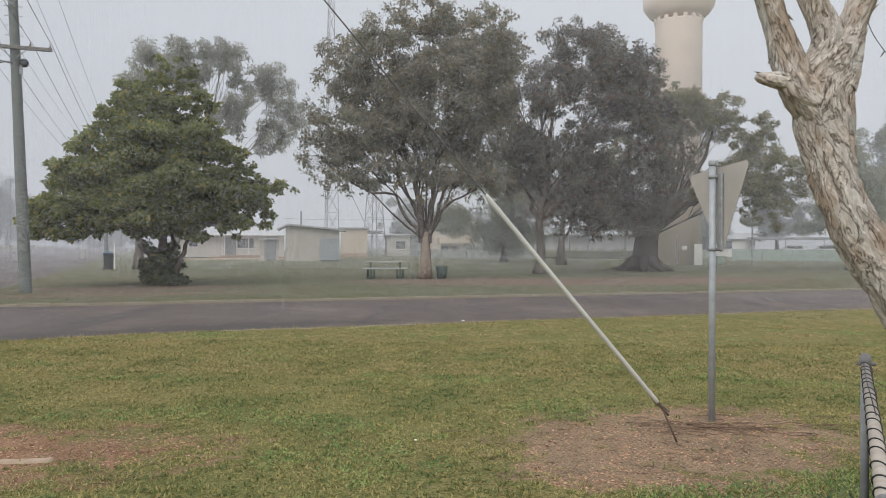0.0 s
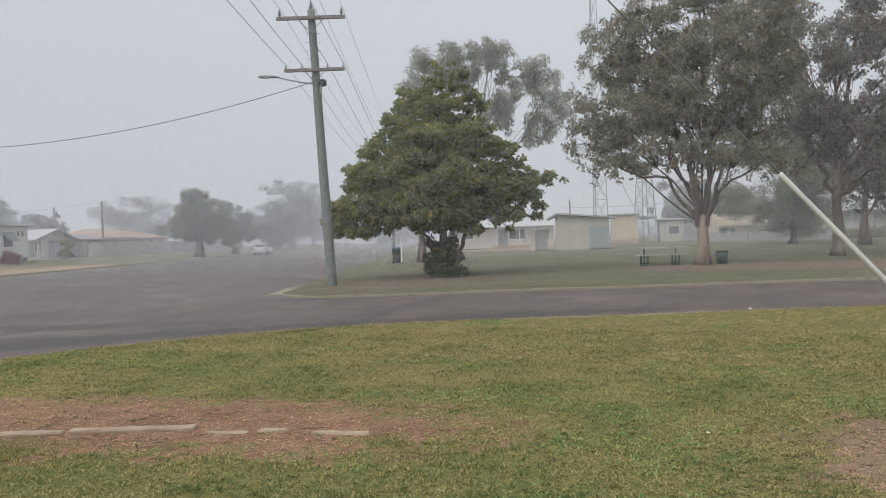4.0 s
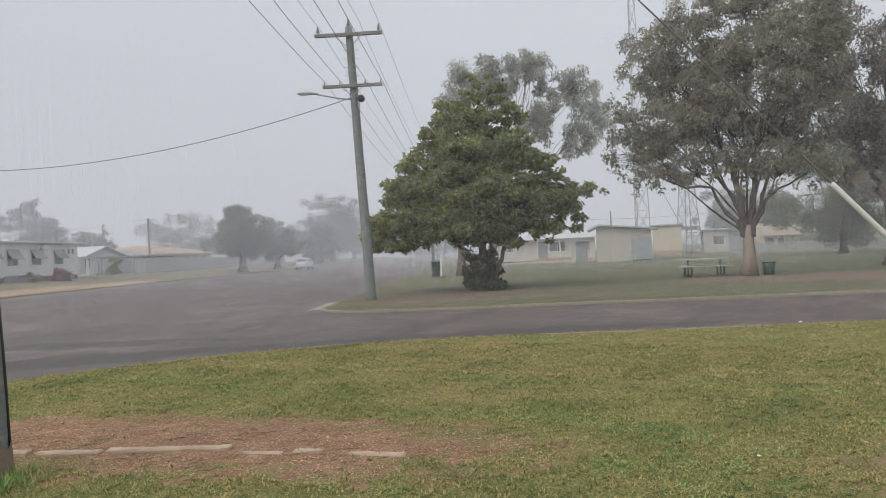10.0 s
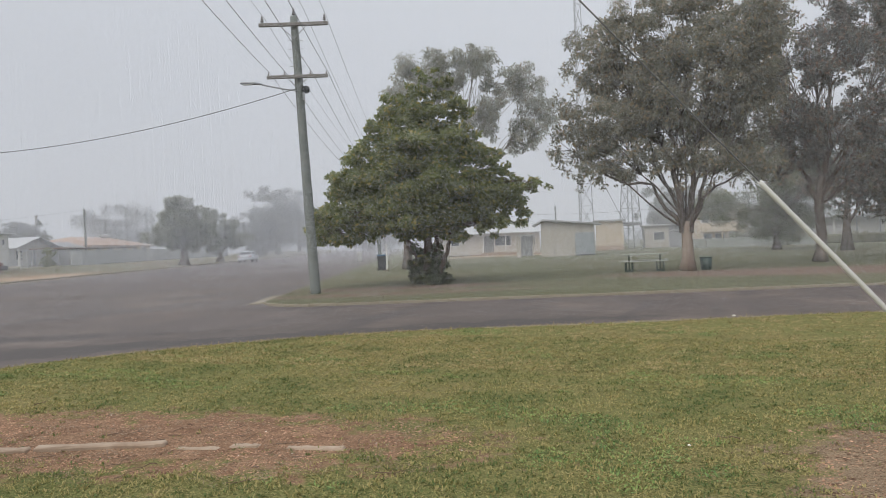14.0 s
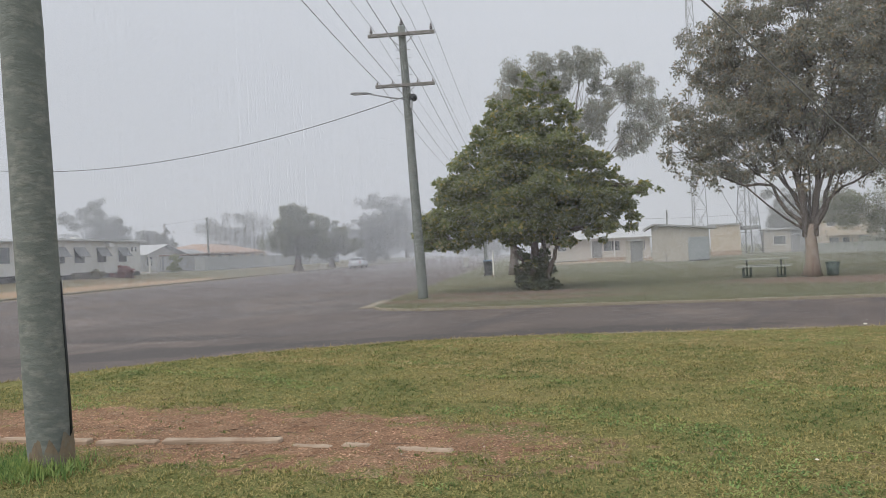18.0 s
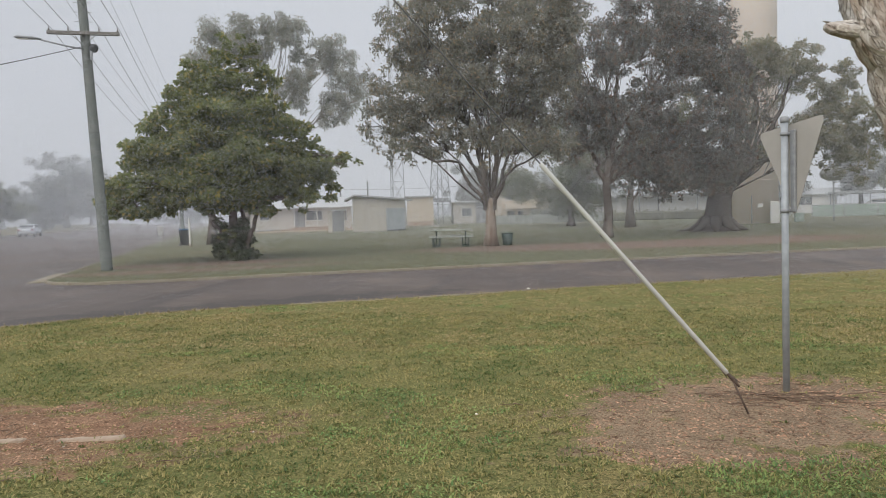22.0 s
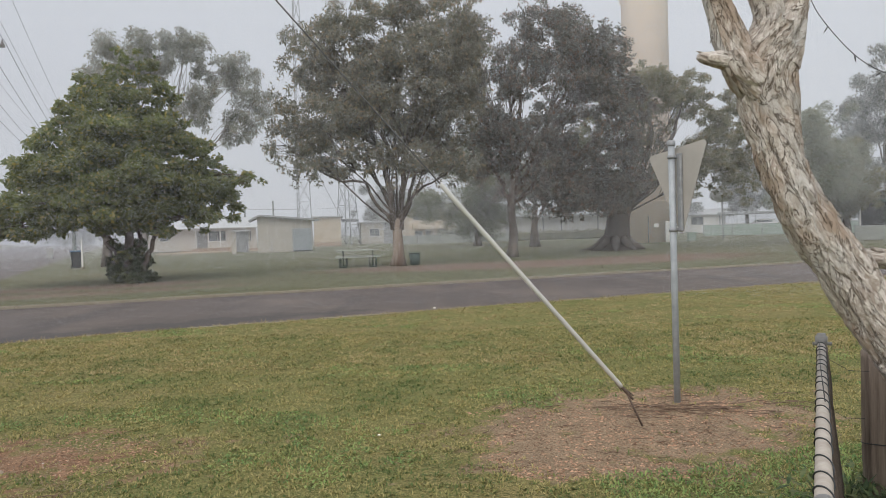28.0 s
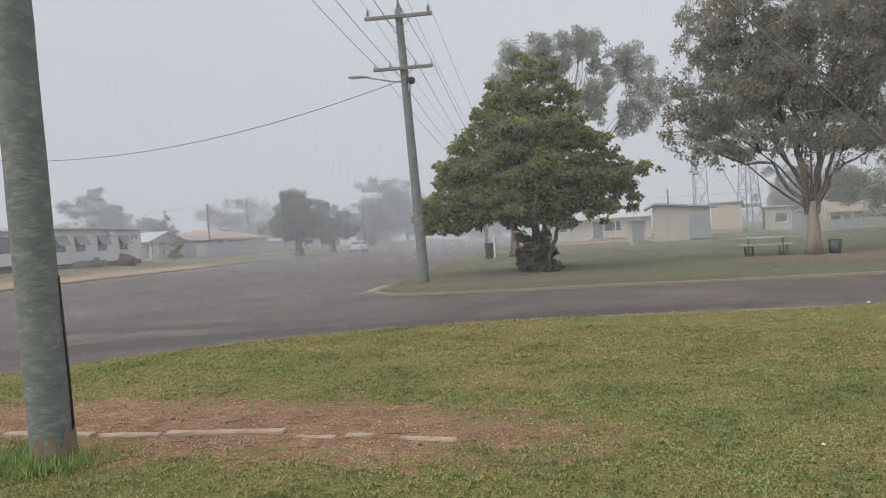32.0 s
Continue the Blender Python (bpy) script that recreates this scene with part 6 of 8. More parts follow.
part("air_conditioner", boxes((0.0, -0.2, 2.55, 0.35, 0.6, 2.95), bevel=0.03), WHITE_W, h1, "boxy white air conditioner")
# house at the end of the row with a dish
h0 = street_thing("house", -37.0, 43.7, 0.83, "white weatherboard house with a low iron roof", "house")
# Underfloor shade again put in as a solid dark box.
part("stump_skirt", boxes((-9, -7, -0.2, -0.06, 6.8, 0.55)), DARK, h0, "solid dark skirt painted as underfloor shade")
part("wall", boxes((-9, -7, 0.5, 0, 6.9, 3.0)), WHITE_W, h0, "cream-white weatherboards")
part("roof", gable_roof(-9, 0, -7, 6.9, 3.0, 0.9, 0.5, along="y"), IRON, h0, "grey iron roof")
window(h0, ("+x", 0.0), 5.0, 1.4, 2.2, 1.15, 0, panes=2)
window(h0, ("+x", 0.0), 1.5, 1.4, 1.4, 1.15, 0.5)
dish = part("satellite_dish", tubes(([(-0.6, 5.1, 3.7), (-0.5, 5.1, 3.72), (-0.35, 5.05, 3.74)], [0.1, 0.42, 0.46]), sides=20), SHADE, h0, "dark round dish on the roof", True)
part("dish_mast", tubes(([(-0.65, 5.1, 3.1), (-0.6, 5.1, 3.7)], 0.03), sides=8), GALV, dish)
# noticeboard on posts
nb = street_thing("notice_board", -31.6, 44.6, 0.55, "white board with faded red print on two posts", "sign board")
for y in (-0.9, 0.9):
    part("leg", boxes((-0.05, y - 0.05, -0.3, 0.05, y + 0.05, 3.1), bevel=0.01), WHITE_W, nb)
part("board", boxes((0.05, -1.25, 1.35, 0.1, 1.25, 3.1), bevel=0.01), WHITE_W, nb)
part("top_panel", boxes((0.1, -1.1, 2.55, 0.112, 1.1, 3.0)), FIBRO, nb)
redp = paint("faded_red_print", (0.42, 0.20, 0.17))
for i, (y0, y1, z0, z1) in enumerate(((-0.9, -0.3, 1.75, 2.2), (-0.15, 0.5, 2.0, 2.25), (-0.15, 0.3, 1.7, 1.85), (0.6, 0.95, 1.8, 2.25))):
    part("print_bar", boxes((0.1, y0, z0, 0.108, y1, z1)), redp, nb)
# gabled white house and its grey lean-to
h2 = street_thing("house", -46, 88.3, 0.85, "small white gabled house with a front porch", "house")
part("wall", boxes((-5, -4.7, 0.1, 0, 4.7, 2.15)), WHITE_W, h2)
rf = part("roof", gable_roof(-5, 1.2, -4.8, 4.8, 2.15, 1.25, 0.4, along="x"), IRON_L, h2, "pale iron gable roof")
bm = bmesh.new()
bm.faces.new([bm.verts.new(q) for q in ((0.6, -4.7, 2.1), (0.6, 4.7, 2.1), (0.6, 0, 3.28))])
e = bmesh.ops.extrude_face_region(bm, geom=bm.faces[:])
bmesh.ops.translate(bm, verts=[v for v in e["geom"] if isinstance(v, bmesh.types.BMVert)], vec=(0.08, 0, 0))
bmesh.ops.recalc_face_normals(bm, faces=bm.faces)
part("gable", bm, WHITE_W, h2)
for y in (-4.4, -1.5, 1.5, 4.4):
    part("porch_post", boxes((1.3, y - 0.06, 0.0, 1.42, y + 0.06, 2.1)), WHITE_W, h2)
part("porch_floor", boxes((0.0, -4.7, -0.3, 1.5, 4.7, 0.12)), FIBRO, h2)
part("door", boxes((0.0, 0.8, 0.12, 0.05, 1.7, 2.0)), IRON_L, h2)
window(h2, ("+x", 0.0), -1.8, 0.85, 1.3, 1.0, 0)
h2b = street_thing("lean_to", -43.6, 95.9, 0.85, "low shed with a dark grey sloping roof", "shed")
part("wall", boxes((-5, -2.4, -0.2, 0, 2.6, 1.9)), WHITE_W, h2b)
part("roof", gable_roof(-5, 0, -2.4, 2.6, 1.95, 0.9, 0.3, along="y"), SHADE, h2b)
# steel panel fence along the far verge
fc = thing("steel_fence", Matrix.Identity(4), "pale grey-green steel panel fence along the verge", "fence")
rib_me = None
for i in range(26):
    r = 77.5 + i * 2.35
    paint_ = COLORBOND if i % 9 else WHITE_W
    pn_ = part("panel", boxes((-0.02, 0.03, 0.02, 0.02, 2.31, 1.5)), paint_, fc)
    pn_.matrix_local = local(-36, r, 0.84)
    if rib_me is None:
        first = part("rib", boxes((0.0205, 0.0, 0.08, 0.034, 0.12, 1.44)), COLORBOND, pn_)
        rail_ = part("rail", boxes((0.0205, 0.0, 0.0, 0.038, 2.35, 0.07)), COLORBOND, pn_)
        rib_me, rail_me = first.data, rail_.data
        bpy.data.objects.remove(first)
        bpy.data.objects.remove(rail_)
    for j in range(9):
        q = new("rib", rib_me)
        q.parent = pn_
        q.location = (0, 0.1 + j * 0.245, 0)
    for z in (0.0, 1.45):
        q = new("rail", rail_me)
        q.parent = pn_
        q.location = (0, 0, z)
# carport and orange-roofed house
cp = street_thing("carport", -38, 91.5, 0.86, "open carport with a flat dark-edged roof", "carport")
part("roof", boxes((-5, -8.5, 1.82, 0, 9.0, 1.98), bevel=0.02), mat("rust_brown_fascia", (0.20, 0.135, 0.1), 0.7), cp)
for y in (-8.0, -2.4, 3.2, 8.6):
    part("post", boxes((-0.14, y - 0.06, -0.4, -0.02, y + 0.06, 1.82)), SHADE, cp)
h3 = street_thing("house", -45, 111, 0.8, "low cream house with a broad orange tiled hip roof", "house")
part("wall", boxes((-10, -8.5, -0.2, 0, 13.5, 2.45)), CREAM, h3)
part("roof", hip_roof(-10, 0, -8.5, 13.5, 2.45, 1.4), TILE_O, h3)
for c in (-6, -2, 3, 7, 11):
    window(h3, ("+x", 0.0), c, 0.9, 1.7, 1.2, 0, panes=2)
part("roof_vent", tubes(([(-4.4, 6.6, 3.7), (-4.4, 6.6, 4.15), (-4.4, 6.6, 4.3)], [0.5, 0.9, 0.2]), sides=14), IRON_L, h3, "pale whirling roof vent", True)

# ---------------------------------------------------------------- across the park
# toilet block shed
sh = thing("shed", pose(-14.2, 66.3, 0, 0, 0, 12) @ Matrix.Diagonal((1.02, 1, 1.05, 1)), "beige sheet-clad park shed with a sloping iron roof", "shed")
part("wall", boxes((-2.3, -1.7, 0, 2.2, 1.9, 2.5)), FIBRO, sh, "vertical beige sheet cladding")
for i in range(14):
    part("cover_strip", boxes((-2.28 + i * 0.32, -1.714, 0.02, -2.25 + i * 0.32, -1.7, 2.48)), FIBRO, sh)
bm = bmesh.new()
top = [(-3.0, -2.1, 2.55), (-2.1, -2.1, 2.98), (2.8, -2.1, 2.48)]
vs = [[bm.verts.new((x, y, z + dz)) for dz in (0, 0.13) for x, _, z in top] for y in (-2.15, 2.3)]
for a, b in (((0, 1), 0), ((1, 2), 0)):
    i, j = a
    bm.faces.new((vs[0][i], vs[0][j], vs[1][j], vs[1][i]))
    bm.faces.new((vs[0][i + 3], vs[0][j + 3], vs[1][j + 3], vs[1][i + 3]))
    for e in vs:
        bm.faces.new((e[i], e[j], e[j + 3], e[i + 3]))
for k in (0, 2):
    bm.faces.new((vs[0][k], vs[1][k], vs[1][k + 3], vs[0][k + 3]))
bmesh.ops.recalc_face_normals(bm, faces=bm.faces)
part("roof", bm, IRON, sh, "grey sloping iron roof with a dark fascia")
bm = bmesh.new()
bm.faces.new([bm.verts.new(q) for q in ((-2.3, -1.698, 2.45), (2.2, -1.698, 2.45), (2.2, -1.698, 2.52), (-2.0, -1.698, 2.92), (-2.3, -1.698, 2.85))])
part("gable", bm, FIBRO, sh)
dr = part("door", boxes((0.55, -1.75, 0.05, 2.15, -1.705, 1.9), bevel=0.01), BLUEGREY, sh, "blue-grey double door")
part("handle", tubes(([(1.3, -1.78, 0.95), (1.3, -1.78, 1.1)], 0.015), sides=6), GALV, dr)
part("sill", boxes((0.6, -1.85, 0.0, 2.1, -1.75, 0.1)), DARK, sh)
part("tap", tubes(([(-1.2, -1.76, 0.0), (-1.2, -1.76, 0.6), (-1.2, -1.85, 0.62)], 0.02), sides=6), GALV, sh)
sc = thing("privacy_screen", pose(-17.6, 64.6, 0, 0, 0, 12), "dark framed screen door bay beside the shed", "screen")
part("panel", boxes((-0.5, -0.03, 0.12, 0.5, 0.03, 1.85)), SHADE, sc)
for x in (-0.62, 0.56):
    part("jamb", boxes((x, -0.05, 0, x + 0.08, 0.05, 1.95)), FIBRO, sc)
part("head", boxes((-0.8, -0.3, 1.9, 0.75, 0.4, 2.03)), IRON_L, sc)
part("return_wall", boxes((-0.9, -0.05, 0, -0.62, 0.9, 1.9)), FIBRO, sc)
# long low house behind the shed with brown paving
hb = thing("house", pose(-23.6, 78.5, 0, 0, 0, 20), "low white house with an iron roof and open veranda", "house")
part("wall", boxes((-7.2, -0.0, 0.1, 3.6, 6, 2.35)), paint("off_white_fibro", (0.60, 0.57, 0.52)), hb)
part("roof", gable_roof(-7.2, 3.6, -0.6, 6, 2.4, 1.1, 0.4, along="x"), IRON_L, hb)
for x in (-2.6, -0.2, 2.4):
    part("veranda_post", boxes((x, -0.6, 0, x + 0.12, -0.48, 2.35)), WHITE_W, hb)
part("veranda_slab", boxes((-4, -1.2, -0.05, 4.6, 0, 0.14)), BRICKISH, hb)
window(hb, ("-y", 0.0), -0.4, 1.05, 1.7, 1.0)
window(hb, ("-y", 0.0), 2.4, 0.95, 1.3, 1.1)
window(hb, ("-y", 0.0), -5.6, 1.2, 0.9, 0.7, panes=1)
part("doorway", boxes((-2.6, -0.03, 0.14, -1.4, 0.0, 2.1)), SHADE, hb)
part("low_wall", boxes((-2.9, -1.25, 0.05, 2.6, -1.1, 0.35)), BRICKISH, hb)
bm = bmesh.new()
box(bm, -6, -2.6, -0.02, 6, 3.2, 0.022, bevel=0.008)
pv = tagged(part("paving", bm, BRICKISH), "brown gravel apron in front of the low house", "paving", kind="structure")
pv.matrix_world = pose(-22.2, 73.9, 0, 0, 0, 17)


def lattice_mast(name, base, legs, w0, w1, h, bays, label, r=0.045):
    root = thing(name, Matrix.Translation(base), label, "lattice tower")
    L_ = []
    for i in range(legs):
        a = 2 * math.pi * i / legs + 0.35
        p0, p1 = Vector((math.cos(a), math.sin(a), 0)) * w0, Vector((math.cos(a), math.sin(a), 0)) * w1 + Vector((0, 0, h))
        L_.append((p0, p1))
        part("leg", tubes(([p0, p1], r), sides=6), GALV, root)
    for b in range(bays):
        t0, t1 = b / bays, (b + 1) / bays
        for i in range(legs):
            bm = bmesh.new()
            q, q2 = L_[i], L_[(i + 1) % legs]
            tube(bm, [q[0].lerp(q[1], t0), q2[0].lerp(q2[1], t1)], r * 0.55, 5)
            tube(bm, [q2[0].lerp(q2[1], t0), q[0].lerp(q[1], t1)], r * 0.55, 5)
            tube(bm, [q[0].lerp(q[1], t1), q2[0].lerp(q2[1], t1)], r * 0.5, 5)
            part("bracing", bm, GALV, root)
    return root


lattice_mast("radio_mast", (-16.5, 86.4, 0), 3, 1.05, 0.28, 36, 14, "tall slim steel lattice radio mast", 0.045)
l2 = lattice_mast("tank_stand", (-12.0, 91.2, 0), 4, 1.5, 0.75, 9.5, 4, "short steel lattice tank stand", 0.06)
part("platform", boxes((-1.6, -1.2, 2.7, 1.2, 1.2, 3.1)), SHADE, l2)
wire("mast_stay", (-16.0, 86.4, 11.5), (-11.6, 84, 2.8), 0.15, 0.03, "pale steel stay of the radio mast")
cr = thing("outbuilding", pose(-13.3, 84.3, 0, 0, 0, 8), "plain tan rendered outbuilding behind the shed", "building")
part("wall", boxes((-1.6, 0, 0, 1.4, 5, 3.2)), CREAM, cr)
part("roof", boxes((-1.9, -0.3, 3.2, 1.6, 5.3, 3.38), bevel=0.03), IRON, cr)
part("plinth", boxes((-1.62, -0.05, 0, 1.42, 0, 0.5)), BRICKISH, cr)
ob_ = thing("outbuilding", pose(-9.0, 90.2, 0, 0, 0, 10), "small white flat-roofed outbuilding", "building")
part("wall", boxes((-1.3, 0, 0, 1.4, 4, 2.5)), FIBRO, ob_)
part("roof", boxes((-1.6, -0.4, 2.5, 1.6, 4.3, 2.66), bevel=0.03), IRON_L, ob_)
window(ob_, ("-y", 0.0), 0.3, 0.9, 1.2, 0.9)
gb_ = thing("outbuilding", pose(-6.9, 90.6, 0, 0, 0, 10), "low grey metal garden shed", "shed")
part("wall", boxes((-0.9, 0, 0, 0.8, 2, 1.7)), SHADE, gb_)
part("roof", gable_roof(-0.9, 0.8, 0, 2, 1.7, 0.35, 0.1, along="y"), IRON, gb_)
# cream two-storey house
hy = thing("house", pose(-4.6, 92.2, 0, 0, 0, 14), "two-storey cream house with shuttered windows", "house")
part("wall", boxes((0, 0, 0, 5.8, 7, 3.95)), CREAM, hy)
part("roof", hip_roof(0, 5.8, 0, 7, 3.98, 1.0, 0.35), IRON_L, hy)
part("balcony", boxes((0.3, -1.0, 1.55, 4.9, 0, 2.2), bevel=0.02), CREAM, hy)
for x in (0.35, 2.5, 4.75):
    part("balcony_post", boxes((x, -0.98, 0, x + 0.15, -0.83, 1.6)), CREAM, hy)
for x in (0.9, 2.2, 3.4):
    window(hy, ("-y", 0.0), x, 2.65, 0.8, 0.9)
part("ground_door", boxes((3.6, -0.04, 0.0, 4.5, 0, 1.5)), SHADE, hy)
for x in (0.5, 1.9):
    window(hy, ("-y", 0.0), x + 0.6, 0.6, 1.0, 0.7)


def rail_fence(name, a, b, h, step, label, rails=(0.95, 0.5), infill=None, r=0.03):
    root = thing(name, Matrix.Identity(4), label, "fence")
    a, b = Vector(a), Vector(b)
    n = max(1, round((b - a).length / step))
    for i in range(n + 1):
        p = a.lerp(b, i / n)
        part("post", tubes(([p, p + Vector((0, 0, h))], r * 1.3), sides=6), GALV, root)
    for k in rails:
        part("rail", tubes(([a + Vector((0, 0, h * k)), b + Vector((0, 0, h * k))], r * 0.8), sides=6), GALV, root)
    if infill:
        d = (b - a).normalized()
        nn = Vector((-d.y, d.x, 0)) * 0.012
        for i in range(n):
            p, q = a.lerp(b, (i + 0.03) / n), a.lerp(b, (i + 0.97) / n)
            vs_ = [p - nn, q - nn, q - nn + Vector((0, 0, h * 0.93)), p - nn + Vector((0, 0, h * 0.93)), p + nn, q + nn, q + nn + Vector((0, 0, h * 0.93)), p + nn + Vector((0, 0, h * 0.93))]
            mesh_ob("panel", [v + Vector((0, 0, 0.04)) for v in vs_], [(0, 1, 2, 3), (7, 6, 5, 4), (0, 4, 5, 1), (1, 5, 6, 2), (2, 6, 7, 3), (3, 7, 4, 0)], infill, root)
    return root


CHAIN = paint("grey_chain_mesh", (0.30, 0.32, 0.29), 0.8)
rail_fence("mesh_fence", (-5.5, 77.5, 0), (6.5, 78.2, 0), 0.95, 2.4, "low grey mesh fence behind the park", infill=CHAIN)
rail_fence("mesh_fence", (24.5, 72, 0), (36, 66, 0), 1.1, 2.4, "low pale green panel fence behind the park", infill=GREENBOND)
rail_fence("mesh_fence", (36, 66, 0), (44, 61, 0), 1.1, 2.4, "low pale green panel fence behind the park", infill=GREENBOND)
rail_fence("mesh_fence", (25.2, 46.6, 0), (31.5, 42.9, 0), 0.95, 2.0, "low grey mesh panels in front of the green house", infill=CHAIN)
# long white building with posts, above a green bank
lw = thing("long_building", pose(2.5, 83, 0, 0, 0, -8), "long low white building with veranda posts", "building")
part("wall", boxes((0, 1.5, 0, 18, 6, 2.5)), WHITE_W, lw)
part("roof", boxes((-0.3, -0.3, 2.5, 18.3, 6.3, 2.68), bevel=0.03), IRON, lw)
for i in range(10):
    part("veranda_post", boxes((0.2 + 1.95 * i, 0, 0, 0.32 + 1.95 * i, 0.12, 2.5)), SHADE if i % 3 else WHITE_W, lw)
hd = thing("hedge", pose(2.5, 80.5, 0, 0, 0, -8), "clipped olive hedge before the white building", "hedge")
hb2 = boxes((0, 0, 0, 17.5, 0.9, 0.85), bevel=0.12)
bmesh.ops.subdivide_edges(hb2, edges=hb2.edges[:], cuts=2, use_grid_fill=True)
part("core", hb2, LEAF_OLIVE, hd)
rgn = np.random.default_rng(3)
leaves("foliage", np.stack([rgn.uniform(0, 17.5, 260), rgn.uniform(0, 0.9, 260), rgn.uniform(0.1, 0.95, 260)], 1), np.full(260, 0.35), 5000, 0.16, 0.5, 0.2, LEAF_OLIVE, hd, 3)

# water tower
wt = thing("water_tower", pose(15.6, 57.9, 0), "tall round tan concrete water tower with a flared tank", "water tower")
prof = [(1.72, -0.1), (1.72, 18.25), (1.80, 18.4)]
bm = bmesh.new()
tube(bm, [(0, 0, z) for _, z in prof], [r for r, _ in prof], 48)
part("shaft", bm, TOWER_C, wt, "smooth tan concrete shaft", True)
bm = bmesh.new()
tube(bm, [(0, 0, z) for z in (18.65, 19.0, 19.5, 19.9, 24.0, 24.2)], [1.85, 2.25, 2.6, 2.65, 2.65, 2.4], 48)
part("tank", bm, TOWER_C, wt, "wider tan tank", True)
for i in range(16):
    a = 2 * math.pi * i / 16
    bm = bmesh.new()
    box(bm, -0.14, -0.12, 18.35, 0.14, 0.12, 18.8, m=Matrix.Rotation(a, 4, "Z") @ Matrix.Translation((0, 1.7, 0)))
    part("bracket", bm, TOWER_C, wt)
for z in (3.1, 6.2, 9.3, 12.4, 15.5):
    part("pour_ring", tubes(([(0, 0, z), (0, 0, z + 0.03)], 1.727), sides=48), TOWER_C, wt, "", True)
part("downpipe", tubes(([(-0.55, -1.7, 0), (-0.55, -1.7, 2.0)], 0.035), sides=8), SHADE, wt)
part("notice", boxes((-0.15, -1.77, 1.15, 0.2, -1.73, 1.42)), WHITE_W, wt, "small blank white notice")
cab = thing("meter_cabinet", pose(16.45, 55.6, 0, 0, 0, -10), "white steel meter cabinet beside the tower", "cabinet")
part("body", boxes((-0.28, -0.2, 0, 0.28, 0.25, 1.55), bevel=0.02), WHITE_W, cab)
part("door", boxes((-0.25, -0.215, 0.06, 0.25, -0.2, 1.5), bevel=0.004), WHITE_W, cab)
# satellite dish on a post
sd_ = thing("satellite_dish", pose(21.3, 58.2, 0, 0, 0, -20), "big pale mesh satellite dish on a steel post", "satellite dish")
part("post", tubes(([(0, 0, 0), (0, 0, 2.9)], 0.06), sides=10), GALV, sd_)
bm = bmesh.new()
prof = [(0.02, 0.0), (0.35, 0.04), (0.65, 0.14), (0.92, 0.29), (0.94, 0.31), (0.66, 0.17), (0.35, 0.07), (0.02, 0.03)]
tube(bm, [(0, 0, z) for _, z in prof], [r for r, _ in prof], 28)
bmesh.ops.transform(bm, matrix=Matrix.Translation((0, 0.1, 3.15)) @ Matrix.Rotation(radians(-32), 4, "X"), verts=bm.verts[:])
part("reflector", bm, IRON_L, sd_, "", True)
part("feed_arm", tubes(([(0, 0.1, 3.2), (0, 0.75, 3.95)], 0.02), sides=6), GALV, sd_)
ub = thing("utility_box", pose(19.0, 58.5, 0, 0, 0, 0), "small pale green service box on the grass", "utility box")
part("body", boxes((-0.3, -0.2, 0, 0.3, 0.2, 0.6), bevel=0.02), GREENBOND, ub)
part("lid", boxes((-0.33, -0.23, 0.6, 0.33, 0.23, 0.65), bevel=0.01), GREENBOND, ub)
# carport with parked cars
cr2 = thing("carport", pose(36, 88.2, 0, 0, 0, -22), "long open carport with a dark roof", "carport")
part("roof", boxes((-4, -2.5, 2.05, 8, 3.5, 2.35), bevel=0.03), SHADE, cr2)
for x in (-3.8, 0, 3.9, 7.7):
    part("post", boxes((x, -2.4, 0, x + 0.12, -2.28, 2.05)), GALV, cr2)
wb = thing("house", pose(31.5, 91, 0, 0, 0, -20), "white house with a pale low roof", "house")
part("wall", boxes((-3.5, 0, 0, 2.0, 6, 2.2)), WHITE_W, wb)
part("roof", gable_roof(-3.5, 2.0, 0, 6, 2.2, 0.7, 0.4, along="x"), IRON_L, wb)
window(wb, ("-y", 0.0), -1.2, 1.0, 1.4, 0.9)
# green house with a white porch roof
gh = thing("house", pose(28.3, 48.6, 0, 0, 0, -30), "mint green house with a white porch roof", "house")
part("wall", boxes((-1.6, 0.9, 0.2, 4.4, 6, 2.6)), MINT, gh)
part("roof", gable_roof(-1.6, 1.3, -1.2, 3, 2.5, 0.7, 0.3, along="y"), IRON_L, gh, "pale iron porch roof")
part("main_roof", gable_roof(-1.6, 4.4, 0.9, 6, 2.65, 0.7, 0.2, along="x"), IRON, gh)
# Dark sheet before the wall gives the porch its shade by colour.
part("porch_back", boxes((-1.5, 0.8, 0.3, 1.2, 0.9, 2.4)), DARK, gh)
for x in (-1.5, 1.2):
    part("porch_post", boxes((x, -1.1, 0, x + 0.1, -1.0, 2.5)), WHITE_W, gh)
part("porch_floor", boxes((-1.6, -1.2, 0, 1.4, 0.9, 0.3)), FIBRO, gh)
bm = boxes((0.7, 0.72, 0.4, 1.1, 0.76, 2.2), (0.3, 0.74, 0.4, 0.55, 0.78, 2.2))
part("curtain", bm, MINT, gh)


